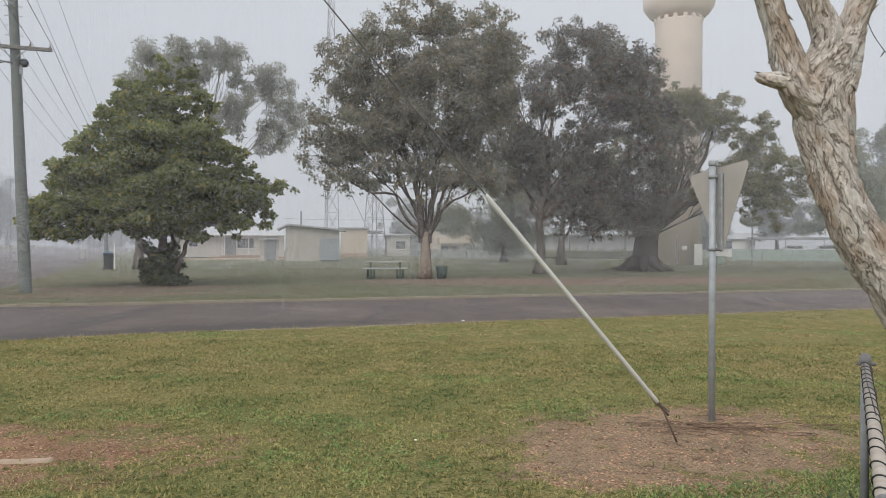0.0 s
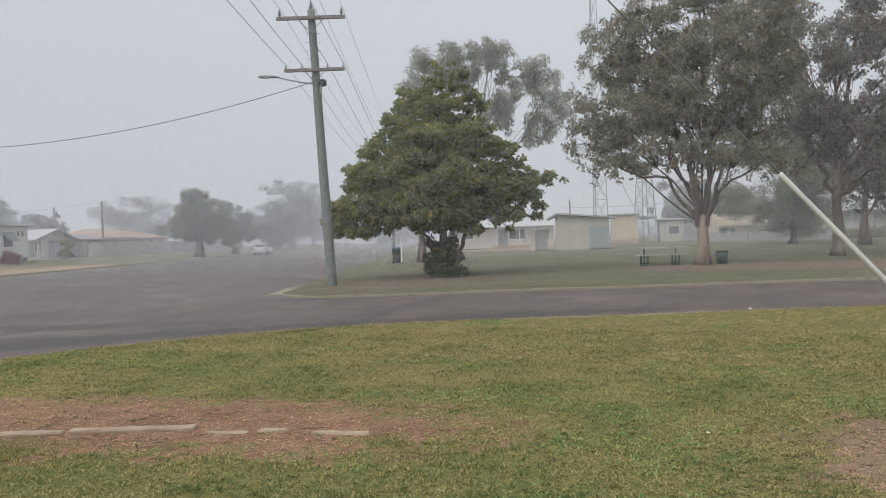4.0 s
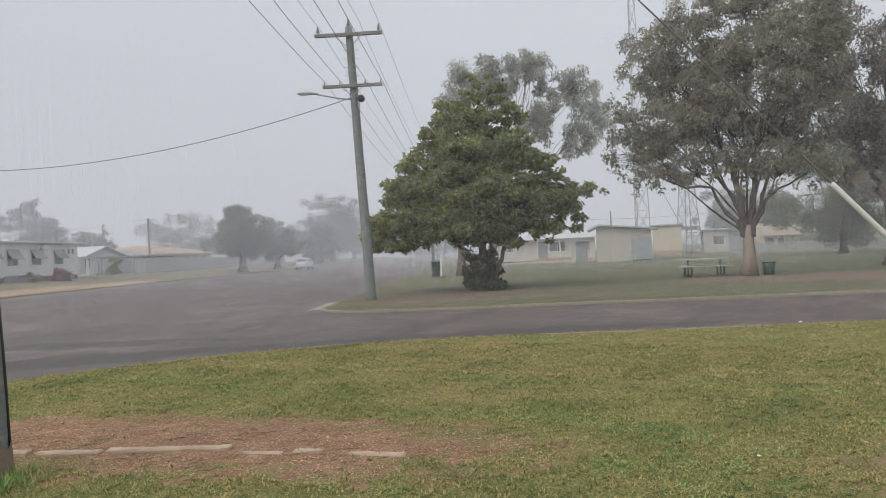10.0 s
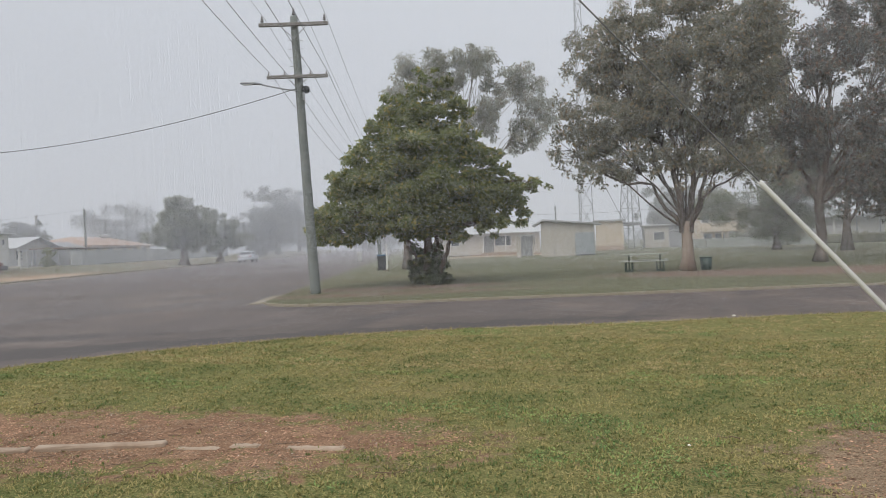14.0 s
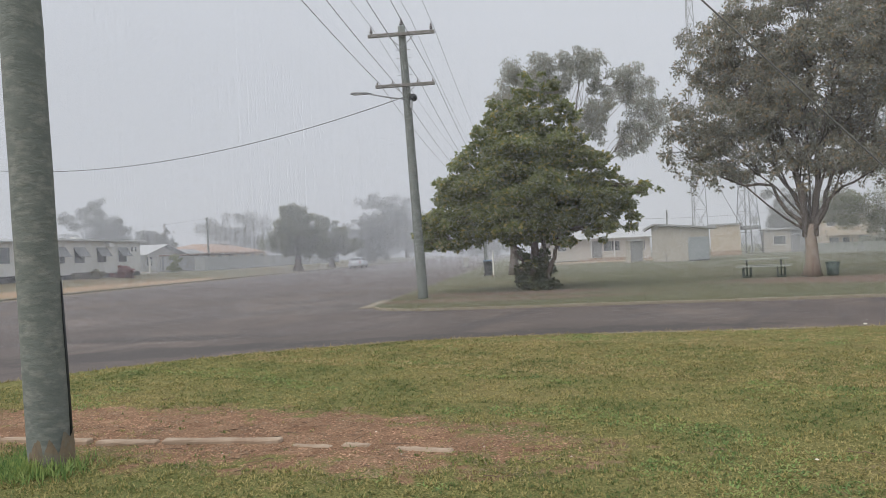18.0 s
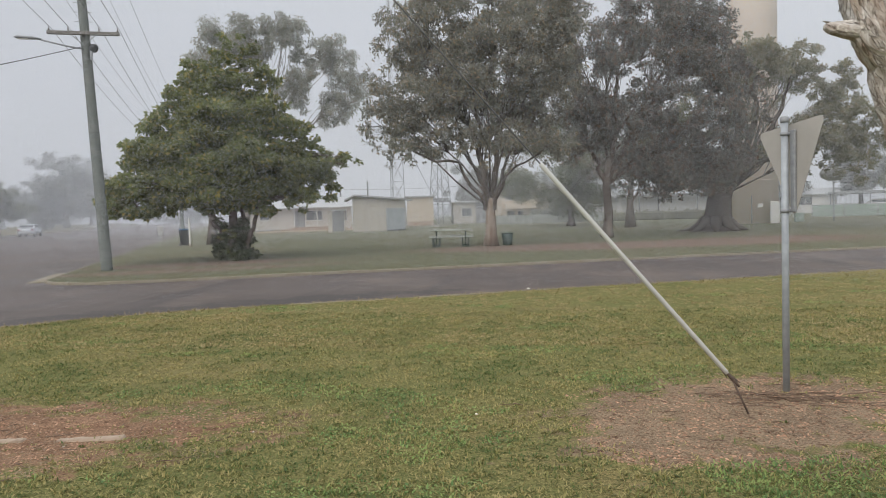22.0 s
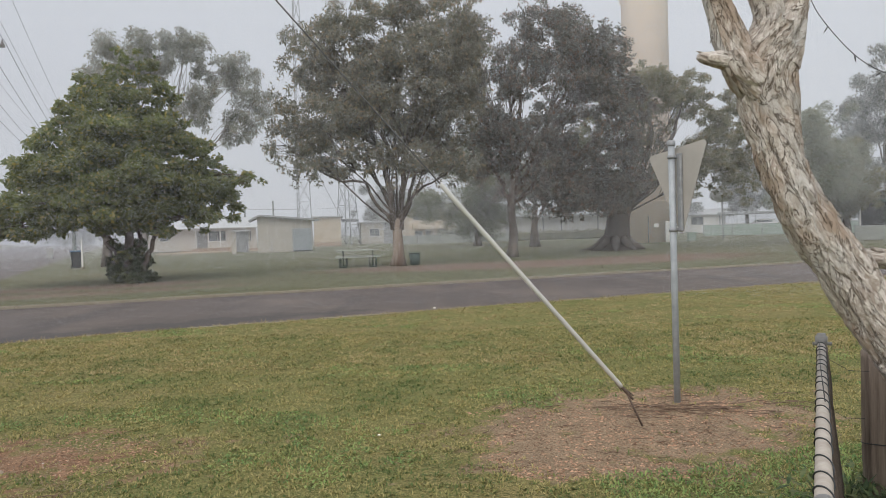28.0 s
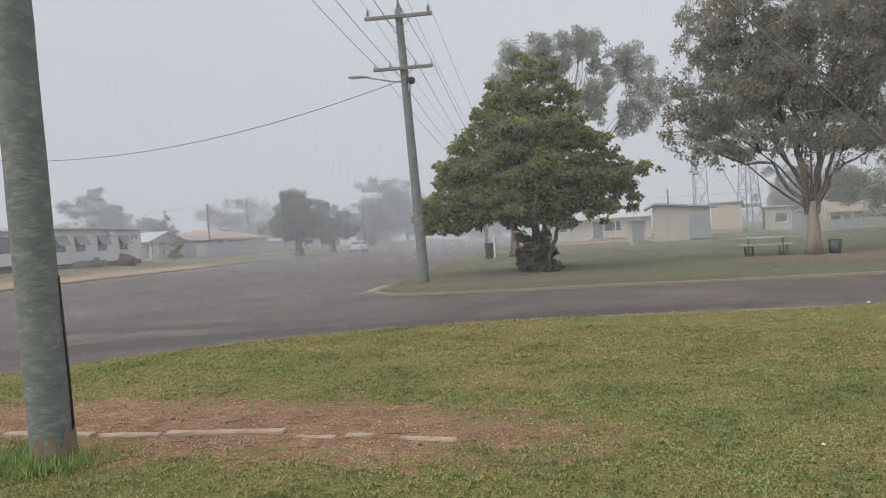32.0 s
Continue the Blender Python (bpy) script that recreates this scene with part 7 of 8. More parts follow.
def small_car(name, m, colour, label):
    root = thing(name, m, label, "car", "parked cars")
    prof = [(-2.05, 0.35), (-2.1, 0.62), (-2.0, 0.92), (-1.75, 0.98), (-1.35, 1.38), (-0.4, 1.47), (0.35, 1.42), (1.0, 1.0), (1.85, 0.85), (2.1, 0.6), (2.05, 0.33)]
    bm = bmesh.new()
    sides_ = []
    for x, k in ((-0.84, 0), (0.84, 0)):
        sides_.append([bm.verts.new((x * (0.82 if z > 1.1 else 1.0), y, z)) for y, z in prof])
    m_ = len(prof)
    for i in range(m_):
        j = (i + 1) % m_
        bm.faces.new((sides_[0][i], sides_[0][j], sides_[1][j], sides_[1][i]))
    bm.faces.new(sides_[0])
    bm.faces.new(list(reversed(sides_[1])))
    bmesh.ops.recalc_face_normals(bm, faces=bm.faces)
    bmesh.ops.bevel(bm, geom=bm.edges[:], offset=0.04, segments=2, affect="EDGES")
    part("body", bm, colour, root, "", True)
    for y, nm in ((-1.58, "rear_window"), (0.72, "windscreen")):
        dy = 0.2 if y > 0 else -0.17
        bm = bmesh.new()
        a, b = (y - dy, 1.36), (y + dy * 0.9, 1.06)
        off = 0.025 * (1 if y > 0 else -1)
        bm.faces.new([bm.verts.new(q) for q in ((-0.62, a[0] + off, a[1] + 0.02), (0.62, a[0] + off, a[1] + 0.02), (0.74, b[0] + off, b[1] + 0.03), (-0.74, b[0] + off, b[1] + 0.03))])
        part(nm, bm, GLASS, root)
    for sx in (-1, 1):
        part("side_window", boxes((sx * 0.76 - 0.02, -1.2, 1.05, sx * 0.76 + 0.02, 0.45, 1.32)), GLASS, root)
        part("tail_light", boxes((sx * 0.7 - 0.1, -2.1, 0.72, sx * 0.7 + 0.1, -2.02, 0.9), bevel=0.02), paint("red_lens" + ("" if sx > 0 else "_b"), (0.35, 0.05, 0.04), 0.3), root)
        for y in (-1.3, 1.3):
            wh = part("wheel", tubes(([(sx * 0.7, y, 0.31), (sx * 0.86, y, 0.31)], 0.31), sides=18), DARK, root, "", True)
            part("rim", tubes(([(sx * 0.85, y, 0.31), (sx * 0.872, y, 0.31)], 0.19), sides=14), GALV, wh)
    part("bumper", boxes((-0.8, -2.16, 0.36, 0.8, -2.02, 0.58), bevel=0.03), colour, root)
    part("number_plate", boxes((-0.26, -2.18, 0.46, 0.26, -2.16, 0.56)), WHITE_W, root)
    return root


SILVER = mat("silver_car_paint", (0.55, 0.57, 0.6), 0.3, 0.4, second=(0.5, 0.52, 0.55), scale=3, bump=0, spec=0.6)
WHITEC = mat("white_car_paint", (0.72, 0.72, 0.72), 0.3, second=(0.66, 0.66, 0.66), scale=3, bump=0, spec=0.6)
c0 = small_car("car", local(-22.6, 97, 0.113, 0), SILVER, "silver hatchback parked by the far kerb")
small_car("car", pose(36.2, 87.0, 0, 0, 0, 70), WHITEC, "white car parked under the carport")
small_car("car", pose(39.6, 86.2, 0, 0, 0, 60), WHITEC, "white car parked under the carport")


# ---------------------------------------------------------------- park furniture
TABLE = paint("pale_aluminium_slats", (0.45, 0.48, 0.45), 0.5)
FRAME = paint("dark_green_steel", (0.05, 0.075, 0.065), 0.5)
pt = thing("picnic_table", pose(-3.98, 34.0, 0, 0, 0, 6), "park picnic table with pale slats and dark frame", "picnic table")
for i in range(4):
    y = -0.34 + i * 0.175
    part("top_slat", boxes((-0.95, y, 0.72, 0.95, y + 0.155, 0.76), bevel=0.006), TABLE, pt)
for sgn in (-1, 1):
    for i in range(2):
        y = sgn * 0.72 + (i - 1) * 0.145
        part("seat_slat", boxes((-1.02, y, 0.43, 1.02, y + 0.13, 0.465), bevel=0.006), TABLE, pt)
for x in (-0.66, 0.66):
    part("upright", boxes((x - 0.03, -0.05, 0.0, x + 0.03, 0.05, 0.72)), FRAME, pt)
    part("top_bearer", boxes((x - 0.03, -0.33, 0.67, x + 0.03, 0.33, 0.72)), FRAME, pt)
    part("seat_bearer", boxes((x - 0.03, -0.86, 0.38, x + 0.03, 0.86, 0.43)), FRAME, pt)
    for sgn in (-1, 1):
        for dx in (-0.14, 0.14):
            part("leg", tubes(([(x + dx, sgn * 0.72, 0), (x + dx, sgn * 0.72, 0.4)], 0.026), sides=8), FRAME, pt)
        part("foot", tubes(([(x - 0.14, sgn * 0.72, 0.026), (x + 0.14, sgn * 0.72, 0.026)], 0.026), sides=8), FRAME, pt)
GREENB = paint("dark_green_plastic", (0.09, 0.125, 0.115), 0.5)
bn = thing("litter_bin", pose(-1.42, 33.9, 0), "dark green tapered litter bin beside the tree", "bin")
bm = tubes(([(0, 0, 0), (0, 0, 0.52), (0, 0, 0.52), (0, 0, 0.05)], [0.19, 0.25, 0.23, 0.17]), sides=22)
part("body", bm, GREENB, bn, "", True)
part("rim", tubes(([(0, 0, 0.5), (0, 0, 0.51), (0, 0, 0.545), (0, 0, 0.55)], [0.25, 0.268, 0.268, 0.25]), sides=22), GREENB, bn, "", True)
for i in range(12):
    a = 2 * math.pi * i / 12
    part("rib", tubes(([(0.192 * math.cos(a), 0.192 * math.sin(a), 0.02), (0.248 * math.cos(a), 0.248 * math.sin(a), 0.49)], 0.01), sides=5), GREENB, bn)


def wheelie_bin(m, body, lid, label):
    root = thing("wheelie_bin", m, label, "bin", "wheelie bins")
    bm = bmesh.new()
    lo = [(-0.2, -0.22, 0.06), (0.2, -0.22, 0.06), (0.2, 0.2, 0.06), (-0.2, 0.2, 0.06)]
    hi = [(-0.28, -0.33, 0.95), (0.28, -0.33, 0.95), (0.28, 0.3, 0.95), (-0.28, 0.3, 0.95)]
    v = [bm.verts.new(q) for q in lo + hi]
    for f in ((0, 1, 2, 3), (4, 5, 6, 7), (0, 1, 5, 4), (1, 2, 6, 5), (2, 3, 7, 6), (3, 0, 4, 7)):
        bm.faces.new([v[i] for i in f])
    bmesh.ops.recalc_face_normals(bm, faces=bm.faces)
    bmesh.ops.bevel(bm, geom=bm.edges[:], offset=0.02, segments=2, affect="EDGES")
    part("body", bm, body, root)
    bm = bmesh.new()
    box(bm, -0.3, -0.37, 0.95, 0.3, 0.33, 1.02, bevel=0.03)
    part("lid", bm, lid, root)
    part("handle", tubes(([(-0.24, 0.38, 0.97), (0.24, 0.38, 0.97)], 0.018), sides=8), body, root)
    for x in (-0.24, 0.24):
        part("wheel", tubes(([(x - 0.03, 0.22, 0.1), (x + 0.03, 0.22, 0.1)], 0.1), sides=14), DARK, root)
    return root


BINB = paint("charcoal_plastic", (0.06, 0.062, 0.065), 0.5)
wheelie_bin(pose(-20.95, 42.4, 0, 0, 0, 30), BINB, paint("blue_lid_plastic", (0.10, 0.22, 0.38), 0.5), "charcoal wheelie bin with a blue lid")
wheelie_bin(pose(-35.2, 66.4, 0, 0, 0, 25), paint("pale_bin_plastic", (0.5, 0.5, 0.48), 0.5), WHITE_W, "pale bin standing by the far kerb")
mp_ = thing("marker_post", pose(-20.2, 41.6, 0), "slim white marker post beside the bin", "post")
part("stake", boxes((-0.04, -0.04, -0.1, 0.04, 0.04, 1.65), bevel=0.008), WHITE_W, mp_)
part("base_block", boxes((-0.09, -0.09, -0.05, 0.09, 0.09, 0.12), bevel=0.02), CONCRETE, mp_)
far_tree("gum_tree", (-20.0, 44.2, 0), 6.2, 4.2, "brown double-trunked tree behind the bin", LEAF_TULIP, BARK_GUM, 51, 9000, 0.2, 0.42, 0.26, dense=60)
rb = W(-33.8, 59.4, 0.72)
far_tree("garden_shrub", (rb.x, rb.y, rb.z - 0.1), 1.3, 2.6, "rounded dull red garden shrub on the verge", leaf_mat("red_leaves", (0.26, 0.11, 0.115), (0.36, 0.17, 0.17), (0.2, 0.14, 0.08), 0.1), BARK_DARK, 52, 5000, 0.13, 0.05, 0.06, dense=60)
rb = W(-34.5, 56.6, 0.77)
far_tree("garden_shrub", (rb.x, rb.y, rb.z - 0.1), 0.9, 1.5, "small grey-green garden shrub", LEAF_OLIVE, BARK_DARK, 53, 1800, 0.13, 0.05, 0.05, dense=30)
rb = W(-36.6, 73.9, 0.84)
far_tree("garden_shrub", (rb.x, rb.y, rb.z - 0.1), 2.2, 2.4, "dark upright shrub by the porch", LEAF_TULIP, BARK_DARK, 54, 4000, 0.15, 0.05, 0.06, dense=50)
# timber paling and white garden frame on the verge
pl_ = street_thing("paling_fence", -34.9, 56, 0.8, "low grey timber paling fence", "fence")
for i in range(9):
    part("rail_board", boxes((-0.02, -2.2 + i * 0.5, 0.05, 0.02, -1.74 + i * 0.5, 0.55)), ARM_WOOD, pl_)
gf = street_thing("garden_gate", -35.4, 67.3, 0.83, "white slatted garden gate standing open", "gate")
for z in (0.1, 0.4, 0.7, 1.0, 1.3):
    part("slat", boxes((-0.03, -0.55, z, 0.03, 0.55, z + 0.12)), WHITE_W, gf)
for y in (-0.6, 0.55):
    part("stile", boxes((-0.04, y, -0.1, 0.04, y + 0.08, 1.5)), WHITE_W, gf)

# ---------------------------------------------------------------- bits on the near lawn
EDGING = mat("worn_concrete_edging", (0.45, 0.36, 0.28), 0.9, second=(0.34, 0.26, 0.19), scale=6, third=(0.30, 0.22, 0.16), scale2=2.0, bump=0.6, bump_scale=30)
for i, (x0, y0, x1, y1, h) in enumerate(((-8.6, 3.83, -7.35, 4.16, 0.035), (-7.3, 4.18, -6.33, 4.42, 0.035), (-6.22, 4.42, -5.68, 4.63, 0.04), (-5.63, 4.65, -4.62, 5.07, 0.045), (-4.5, 5.01, -4.09, 5.09, 0.006), (-4.04, 5.17, -3.80, 5.24, 0.014), (-3.55, 5.25, -3.06, 5.34, 0.008))):
    d = Vector((x1 - x0, y1 - y0, 0))
    bm = bmesh.new()
    box(bm, 0, -0.05, -0.05, d.length, 0.05, h, bevel=0.014)
    bmesh.ops.subdivide_edges(bm, edges=[e for e in bm.edges if e.calc_length() > 0.2], cuts=5, use_grid_fill=True)
    rg_ = random.Random(i)
    for v in bm.verts:
        v.co += Vector((0, rg_.uniform(-0.006, 0.006), rg_.uniform(-0.006, 0.004)))
    ob = part("edging_block", bm, EDGING)
    tagged(ob, "worn pinkish concrete edging sunk in bare earth", "edging", "garden edging blocks")
    ob.matrix_world = pose(x0, y0, 0, 0, rg_.uniform(-0.6, 0.6), math.degrees(math.atan2(d.y, d.x)))


def bare(x, y):
    """How bare the near lawn is: under 1 inside a patch of earth."""
    k = 9.0
    for cx, cy, a, b, t in NEAR_PATCHES:
        c, s_ = math.cos(radians(t)), math.sin(radians(t))
        u, v = ((x - cx) * c + (y - cy) * s_) / a, (-(x - cx) * s_ + (y - cy) * c) / b
        k = min(k, math.hypot(u, v) + 0.30 * noise.noise((x * 1.6, y * 1.6, 7)) + 0.15 * noise.noise((x * 5, y * 5, 2)))
    return k


def blade_mat(name, a, b, c, scale):
    m = bpy.data.materials.new(name)
    m.use_nodes = True
    nt = m.node_tree
    N, L = nt.nodes, nt.links
    bs = N["Principled BSDF"]
    bs.inputs["Roughness"].default_value = 0.6
    bs.inputs["Specular IOR Level"].default_value = 0.25
    bs.inputs["Sheen Weight"].default_value = 0.08
    tc = N.new("ShaderNodeTexCoord")
    geo = N.new("ShaderNodeNewGeometry")
    nz = N.new("ShaderNodeTexNoise")
    nz.inputs["Scale"].default_value, nz.inputs["Detail"].default_value = scale, 6
    L.new(tc.outputs["Object"], nz.inputs["Vector"])
    ad = N.new("ShaderNodeMath")
    ad.operation = "MULTIPLY_ADD"
    L.new(geo.outputs["Random Per Island"], ad.inputs[0])
    ad.inputs[1].default_value = 0.31
    tuft_ = N.new("ShaderNodeTexNoise")
    tuft_.inputs["Scale"].default_value, tuft_.inputs["Detail"].default_value = scale * 11, 3
    L.new(tc.outputs["Object"], tuft_.inputs["Vector"])
    both = N.new("ShaderNodeMath")
    both.operation = "MULTIPLY_ADD"
    L.new(tuft_.outputs["Fac"], both.inputs[0])
    both.inputs[1].default_value = 0.75
    L.new(nz.outputs["Fac"], both.inputs[2])
    sh = N.new("ShaderNodeMath")
    sh.operation = "SUBTRACT"
    L.new(both.outputs[0], sh.inputs[0])
    sh.inputs[1].default_value = 0.42
    L.new(sh.outputs[0], ad.inputs[2])
    cr = N.new("ShaderNodeValToRGB")
    e = cr.color_ramp.elements
    e[0].position, e[0].color = 0.48, (*a, 1)
    e[1].position, e[1].color = 0.74, (*c, 1)
    md = e.new(0.585)
    md.color = (*b, 1)
    L.new(ad.outputs[0], cr.inputs[0])
    L.new(cr.outputs[0], bs.inputs["Base Color"])
    tr = N.new("ShaderNodeBsdfTranslucent")
    L.new(cr.outputs[0], tr.inputs[0])
    mx = N.new("ShaderNodeMixShader")
    mx.inputs[0].default_value = 0.3
    L.new(bs.outputs[0], mx.inputs[1])
    L.new(tr.outputs[0], mx.inputs[2])
    L.new(mx.outputs[0], N["Material Output"].inputs[0])
    return m


BLADES = blade_mat("couch_blades", (0.115, 0.165, 0.052), (0.27, 0.258, 0.09), (0.43, 0.365, 0.16), 1.1)
DRY_BLADES = blade_mat("dry_couch_blades", (0.20, 0.188, 0.074), (0.37, 0.295, 0.13), (0.49, 0.385, 0.205), 0.7)
LUSH = blade_mat("lush_blades", (0.13, 0.225, 0.075), (0.22, 0.33, 0.105), (0.33, 0.40, 0.14), 2.0)
STRAW = blade_mat("dead_straw", (0.20, 0.14, 0.095), (0.42, 0.325, 0.22), (0.27, 0.19, 0.125), 3.0)


def blades(name, pts, length, width, rise, material, label, seed, category="grass"):
    """Single narrow blades rooted at pts."""
    rng = np.random.default_rng(seed)
    pts = np.asarray(pts, float)
    n = len(pts)
    a = rng.uniform(0, 2 * np.pi, n)
    L_ = length * rng.uniform(0.5, 1.4, n)
    up = np.clip(rng.normal(rise, 0.22, n), 0.05, 0.98)
    d = np.stack([np.cos(a) * np.sqrt(1 - up ** 2), np.sin(a) * np.sqrt(1 - up ** 2), up], 1)
    s_ = np.stack([-np.sin(a), np.cos(a), np.zeros(n)], 1) * (width * rng.uniform(0.6, 1.3, n))[:, None]
    mid = pts + d * (L_ * 0.45)[:, None]
    tip = pts + d * L_[:, None]
    tip[:, 2] -= L_ * 0.22 * (1 - up)
    v = np.empty((n * 4, 3), np.float32)
    v[0::4], v[1::4], v[2::4], v[3::4] = pts, mid + s_, tip, mid - s_
    me = bpy.data.meshes.new(name)
    me.vertices.add(n * 4)
    me.vertices.foreach_set("co", v.ravel())
    me.loops.add(n * 4)
    me.loops.foreach_set("vertex_index", np.arange(n * 4, dtype=np.int32))
    me.polygons.add(n)
    me.polygons.foreach_set("loop_start", np.arange(0, n * 4, 4, dtype=np.int32))
    me.update(calc_edges=True)
    me.materials.append(material)
    return tagged(new(name, me), label, category, kind="stuff")


rng = random.Random(77)


def scatter(n, x0, x1, y0, y1, keep):
    out = []
    tries = 0
    while len(out) < n and tries < n * 6:
        tries += 1
        x, y = rng.uniform(x0, x1), y0 + (y1 - y0) * rng.random() ** 1.35
        s_, r_ = sr_of(x, y)
        if s_ < -10.2 or r_ > near_edge(s_) - 0.03:
            continue
        if not keep(x, y):
            continue
        out.append((x, y, rough_z(x, y) - 0.002))
    return out


def clumped(pts, n, spread):
    """n blades gathered round each tuft centre."""
    out = []
    for x, y, z in pts:
        k = rng.randrange(n // 2, n * 3 // 2)
        for _ in range(k):
            out.append((x + rng.gauss(0, spread), y + rng.gauss(0, spread), z))
    return out


def turf(x, y):
    b = bare(x, y)
    if noise.noise((x * 6.5, y * 6.5, 21)) + 0.5 * noise.noise((x * 15, y * 15, 4)) < -0.3:
        return rng.random() < 0.25
    return b > 1.0 or rng.random() < (b - 0.55) * 0.5


blades("turf", clumped(scatter(46000, -10.5, 7.5, 2.6, 12.0, turf), 9, 0.02), 0.036, 0.0048, 0.55, BLADES, "short patchy yellow-green couch grass", 1)
blades("turf", clumped(scatter(13000, -11, 16, 9.0, 21.0, turf), 10, 0.04), 0.042, 0.0062, 0.45, DRY_BLADES, "short patchy yellow-green couch grass", 2)


def lush_spot(x, y):
    return bare(x, y) > 0.9 and noise.noise((x * 0.55, y * 1.1, 11)) + 0.4 * noise.noise((x * 3, y * 3, 6)) > 0.3


blades("green_clover", scatter(48000, -10, 7, 3.0, 14, lush_spot), 0.035, 0.0075, 0.4, LUSH, "dark green weedy patches in the lawn", 3)


def by_fence(x, y):
    return bare(x, y) > 0.85 and noise.noise((x * 1.6, y * 1.6, 5)) > -0.12


blades("green_weeds", scatter(19000, 1.0, 4.6, 3.3, 5.4, by_fence), 0.036, 0.006, 0.5, LUSH, "lush green weeds beside the fence", 4)
tuft = [(-5.9 + rng.gauss(0, 0.2), 3.64 + rng.gauss(0, 0.15), 0) for _ in range(2000)]
blades("grass_tuft", tuft, 0.13, 0.005, 0.8, LUSH, "long green grass round the pole foot", 5)
tuft = [(2.45 + rng.gauss(0, 0.25), 3.85 + rng.gauss(0, 0.22), rng.uniform(0, 0.22)) for _ in range(3000)]
blades("weed_tuft", tuft, 0.09, 0.012, 0.45, blade_mat("dark_weed", (0.06, 0.10, 0.045), (0.12, 0.17, 0.07), (0.19, 0.22, 0.10), 4.0), "dark leafy weeds round the timber post", 6)
blades("straw", scatter(14000, -9, 3.6, 3.6, 7.6, lambda x, y: bare(x, y) < 1.15 and noise.noise((x * 2.2, y * 2.2, 9)) > (-0.15 if x < -1 else 0.12)), 0.09, 0.0026, 0.12, STRAW, "dead straw strewn over the bare earth", 7)
kerb_pts = []
for i in range(9000):
    t = rng.uniform(0.03, math.pi / 2) if rng.random() < 0.5 else None
    if t is not None:
        p = W(-10.5 * math.cos(t) + rng.gauss(0, 0.03), 2 + 12 * math.sin(t) - abs(rng.gauss(0, 0.07)))
    else:
        s_ = rng.uniform(0, 24)
        p = W(s_, near_edge(s_) - abs(rng.gauss(0, 0.07)) + 0.03)
    kerb_pts.append((p.x, p.y, -0.01))
blades("verge_grass", kerb_pts, 0.08, 0.005, 0.5, blade_mat("dry_verge_blades", (0.24, 0.22, 0.09), (0.38, 0.31, 0.14), (0.5, 0.4, 0.22), 1.0), "ragged grass hanging over the kerb", 8)
park_pts = []
for i in range(42000):
    s_ = rng.uniform(-4.9, 34)
    r_ = park_edge(s_) + 0.12 + abs(rng.gauss(0, 7))
    p = W(s_, r_)
    if math.hypot((p.x - 4.4) / 9.4, (p.y - 31.5 - 0.13 * (p.x - 4.4)) / 2.5) + 0.35 * noise.noise((p.x * 0.7, p.y * 0.7, 1)) < 1.0:
        continue
    park_pts.append((p.x, p.y, -0.005))
blades("park_turf", park_pts, 0.055, 0.010, 0.4, blade_mat("park_blades", (0.115, 0.13, 0.06), (0.152, 0.152, 0.072), (0.19, 0.162, 0.09), 0.3), "thin olive park grass", 9)


def stones(name, pts, r0, r1, material, label, seed):
    rg_ = random.Random(seed)
    vs, fs = [], []
    for x, y, z in pts:
        r = rg_.uniform(r0, r1)
        o = len(vs)
        a = rg_.uniform(0, 6.28)
        for k in range(4):
            q = a + k * math.pi / 2 + rg_.uniform(-0.3, 0.3)
            vs.append((x + r * math.cos(q) * rg_.uniform(0.7, 1.3), y + r * math.sin(q) * rg_.uniform(0.7, 1.3), z + r * 0.1))
        vs.append((x + rg_.uniform(-r, r) * 0.3, y + rg_.uniform(-r, r) * 0.3, z + r * rg_.uniform(0.5, 0.9)))
        for k in range(4):
            fs.append((o + k, o + (k + 1) % 4, o + 4))
    return tagged(mesh_ob(name, vs, fs, material), label, "gravel", kind="stuff")


def pebble(name, a, b):
    m = mat(name, a, 0.85, second=b, scale=20, bump=0)
    nt = m.node_tree
    geo = nt.nodes.new("ShaderNodeNewGeometry")
    hs = nt.nodes.new("ShaderNodeHueSaturation")
    mr = nt.nodes.new("ShaderNodeMapRange")
    mr.inputs["To Min"].default_value, mr.inputs["To Max"].default_value = 0.55, 1.35
    bs = nt.nodes["Principled BSDF"]
    src = bs.inputs["Base Color"].links[0].from_socket
    nt.links.new(geo.outputs["Random Per Island"], mr.inputs["Value"])
    nt.links.new(mr.outputs[0], hs.inputs["Value"])
    nt.links.new(src, hs.inputs["Color"])
    nt.links.new(hs.outputs[0], bs.inputs["Base Color"])
    return m


stones("gravel", scatter(15000, -9, 3.6, 3.6, 7.6, lambda x, y: bare(x, y) < 1.02), 0.004, 0.014, pebble("pink_gravel", (0.47, 0.30, 0.20), (0.32, 0.175, 0.11)), "fine pinkish gravel on the bare earth", 1)
stones("pale_chips", scatter(160, -9, 3.6, 3.6, 7.6, lambda x, y: bare(x, y) < 1.05), 0.004, 0.011, pebble("pale_chips", (0.66, 0.6, 0.52), (0.55, 0.48, 0.4)), "scattered pale stone chips", 2)
road_bits = [(*W(rng.uniform(-16, 20), rng.uniform(9, 21))[:2], -0.076) for _ in range(500)]
stones("road_chips", road_bits, 0.008, 0.02, pebble("road_chips", (0.4, 0.36, 0.32), (0.3, 0.27, 0.24)), "loose pale chips on the asphalt", 3)
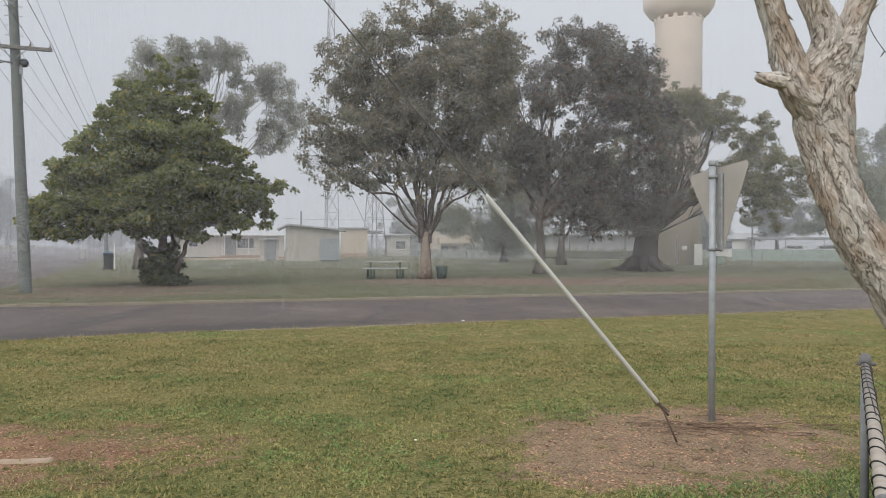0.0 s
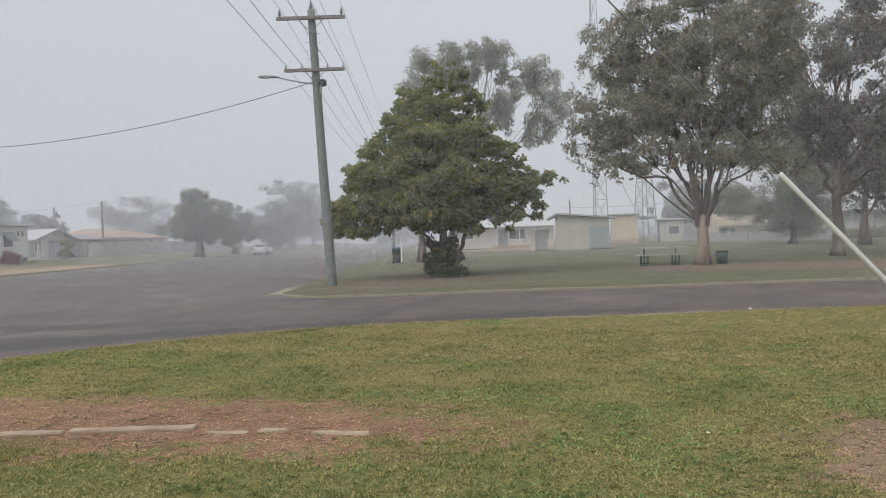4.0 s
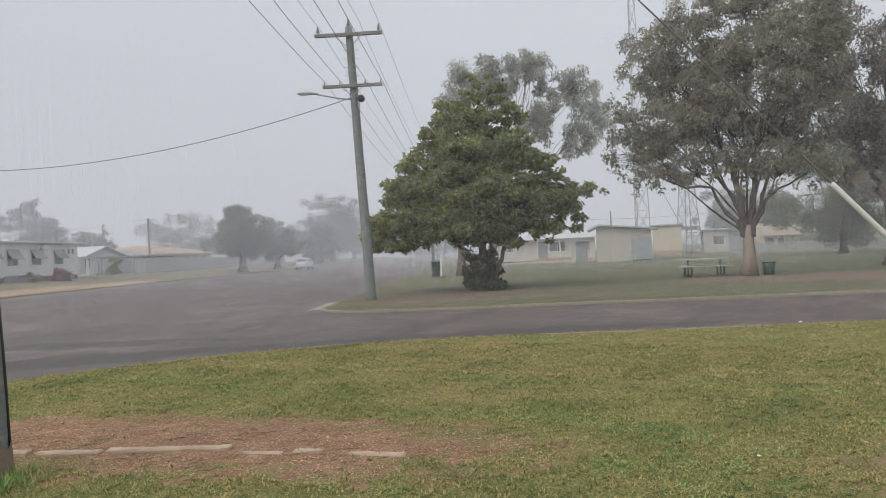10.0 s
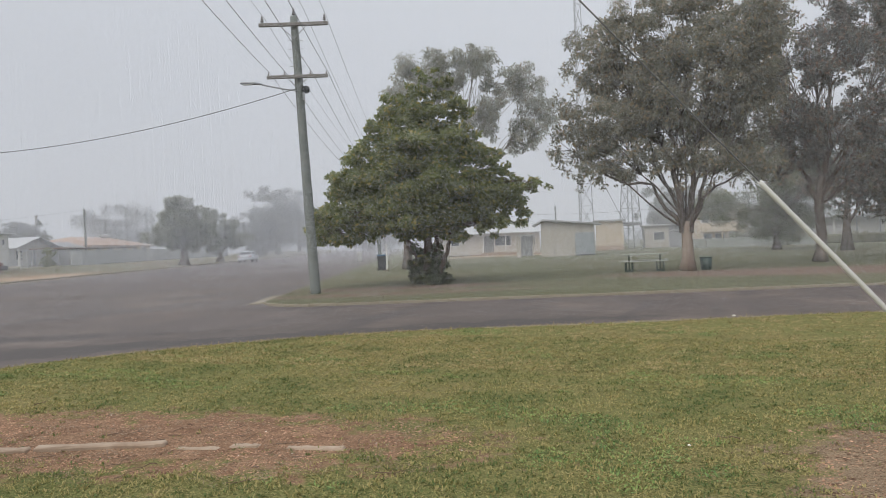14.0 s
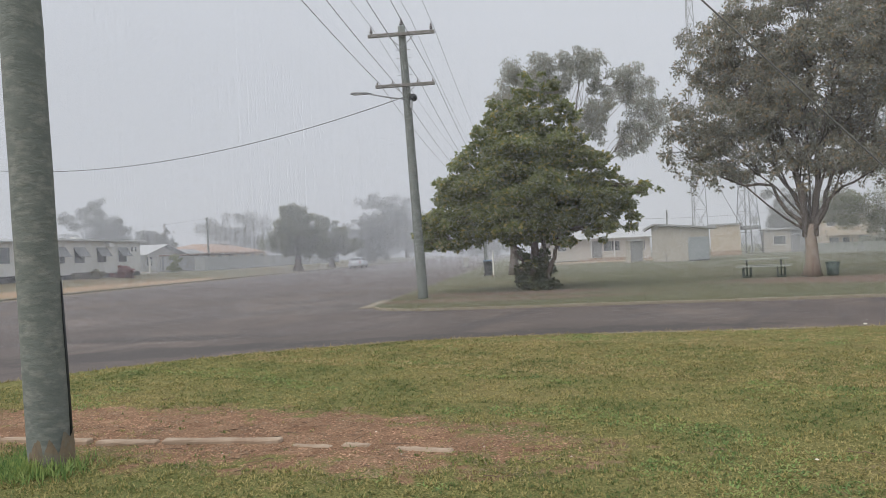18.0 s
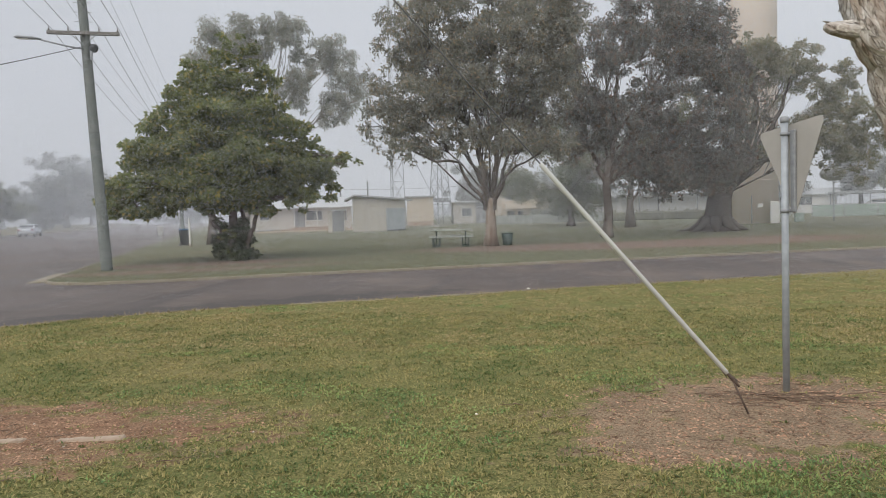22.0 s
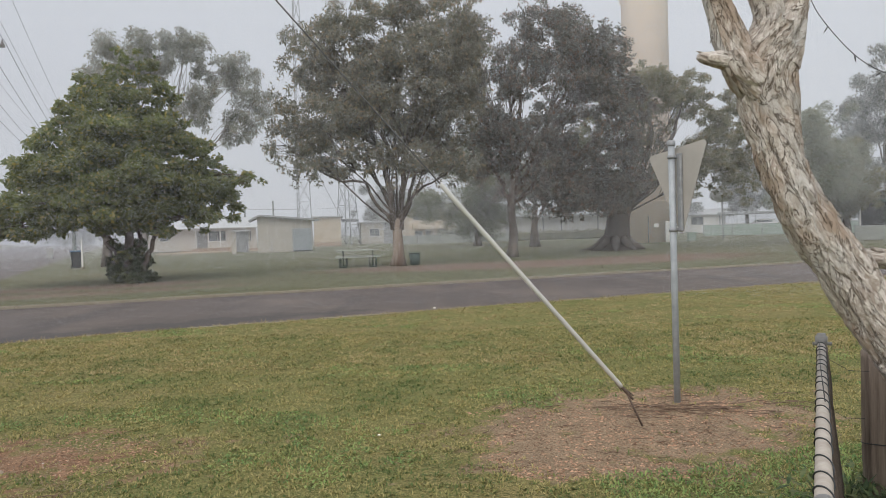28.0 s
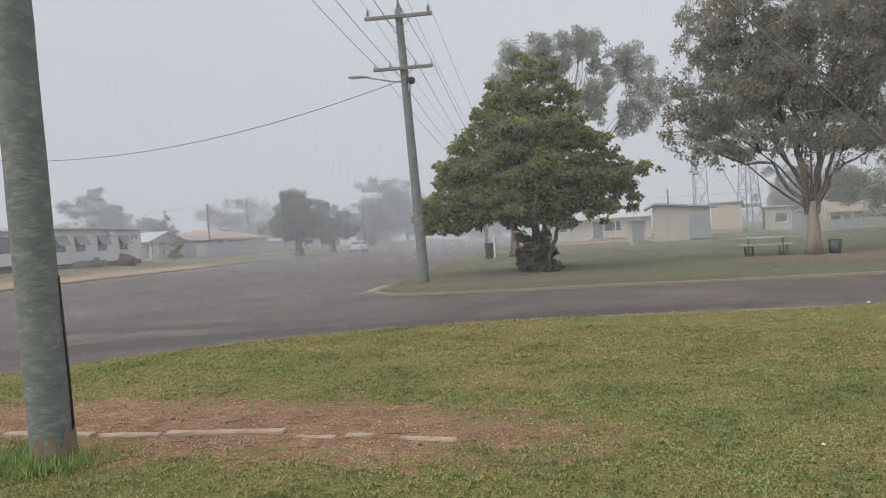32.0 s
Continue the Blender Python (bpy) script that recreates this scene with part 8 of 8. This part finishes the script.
for i, (x, y) in enumerate(((-0.47, 5.95), (-0.22, 15.9))):
    bm = bmesh.new()
    bmesh.ops.create_icosphere(bm, subdivisions=2, radius=0.012 if i != 1 else 0.03, matrix=Matrix.Diagonal((1.2, 0.8, 0.55, 1)))
    ob = tagged(part("pebble", bm, pebble("white_stone", (0.7, 0.68, 0.62), (0.6, 0.57, 0.5)), None, "", True), "single white stone lying on the ground", "stone")
    ob.location = (x, y, 0.02 if i != 1 else -0.06)

# dead twigs and leaf litter round the sign's foot
rng = random.Random(5)
tv, tf = [], []
for i in range(150):
    if i < 70:
        c = Vector((2.05 + rng.gauss(0, 0.42), 6.55 + rng.gauss(0, 0.16), 0))
        h, ln = rng.gauss(0.0, 0.35) + (math.pi if rng.random() < 0.5 else 0), rng.uniform(0.08, 0.42)
    elif i < 110:
        c = Vector((1.6 + rng.gauss(0, 0.75), 6.1 + rng.gauss(0, 0.5), 0))
        h, ln = rng.uniform(0, 6.28), rng.uniform(0.05, 0.2)
    else:
        c = Vector((-5.2 + rng.gauss(0, 1.4), 5.1 + rng.gauss(0, 0.5), 0))
        h, ln = rng.uniform(0, 6.28), rng.uniform(0.05, 0.25)
    c.z = rough_z(c.x, c.y) + rng.uniform(0.004, 0.03)
    d = Vector((math.cos(h), math.sin(h), rng.uniform(-0.06, 0.06)))
    v, f = rings(wander(c, c + d * ln, 4, ln * 0.05, rng), [0.004, 0.0036, 0.003, 0.0024, 0.0015], 4, cap=False)
    o = len(tv)
    tv += v
    tf += [tuple(o + k for k in q) for q in f]
tagged(mesh_ob("twigs", tv, tf, mat("dead_twigs", (0.13, 0.085, 0.06), 0.9, second=(0.22, 0.16, 0.12), scale=20)), "dead brown twigs strewn on the bare earth", "twigs", kind="stuff")

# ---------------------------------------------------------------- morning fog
# Haze is made of added pale upright strips, few over the near street and denser farther off.
FOG_STRIPS = bpy.data.materials.new("fog_strips")
FOG_STRIPS.use_nodes = True
dn_ = FOG_STRIPS.node_tree
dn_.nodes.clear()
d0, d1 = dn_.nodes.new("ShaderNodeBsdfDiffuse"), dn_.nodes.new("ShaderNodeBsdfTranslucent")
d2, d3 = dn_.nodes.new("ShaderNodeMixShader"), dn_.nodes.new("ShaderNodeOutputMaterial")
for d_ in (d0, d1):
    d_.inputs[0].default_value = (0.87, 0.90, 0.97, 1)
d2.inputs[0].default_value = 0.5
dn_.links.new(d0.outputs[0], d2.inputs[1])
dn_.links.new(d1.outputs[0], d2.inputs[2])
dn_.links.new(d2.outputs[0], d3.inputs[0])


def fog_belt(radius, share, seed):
    """Thin pale strips that imitate haze along a belt round the street corner; share: the part of the view that they
    veil.
    """
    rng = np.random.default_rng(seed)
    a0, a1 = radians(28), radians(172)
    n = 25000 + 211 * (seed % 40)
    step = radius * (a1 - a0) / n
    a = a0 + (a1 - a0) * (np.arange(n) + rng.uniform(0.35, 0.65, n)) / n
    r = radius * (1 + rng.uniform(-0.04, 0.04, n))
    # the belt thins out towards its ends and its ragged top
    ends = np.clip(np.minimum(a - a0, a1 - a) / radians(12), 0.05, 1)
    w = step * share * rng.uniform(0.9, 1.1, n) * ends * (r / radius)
    top = rng.uniform(0.16, 0.42, n) * radius + 9
    c = np.stack([r * np.cos(a), r * np.sin(a)], 1)
    t = a + np.pi / 2 + rng.uniform(-0.35, 0.35, n)
    h = np.stack([np.cos(t), np.sin(t)], 1) * (w / 2)[:, None]
    v = np.empty((n * 4, 3), np.float32)
    v[0::4, :2], v[1::4, :2], v[2::4, :2], v[3::4, :2] = c - h, c + h, c + h, c - h
    v[0::4, 2] = v[1::4, 2] = -0.05
    v[2::4, 2] = v[3::4, 2] = top
    me = bpy.data.meshes.new("fog")
    me.vertices.add(n * 4)
    me.vertices.foreach_set("co", v.ravel())
    me.loops.add(n * 4)
    me.loops.foreach_set("vertex_index", np.arange(n * 4, dtype=np.int32))
    me.polygons.add(n)
    me.polygons.foreach_set("loop_start", np.arange(0, n * 4, 4, dtype=np.int32))
    me.update(calc_edges=True)
    me.materials.append(FOG_STRIPS)
    return tagged(new("fog", me), "thin pale upright strips standing in for morning fog over the street and park", "fog", kind="stuff")


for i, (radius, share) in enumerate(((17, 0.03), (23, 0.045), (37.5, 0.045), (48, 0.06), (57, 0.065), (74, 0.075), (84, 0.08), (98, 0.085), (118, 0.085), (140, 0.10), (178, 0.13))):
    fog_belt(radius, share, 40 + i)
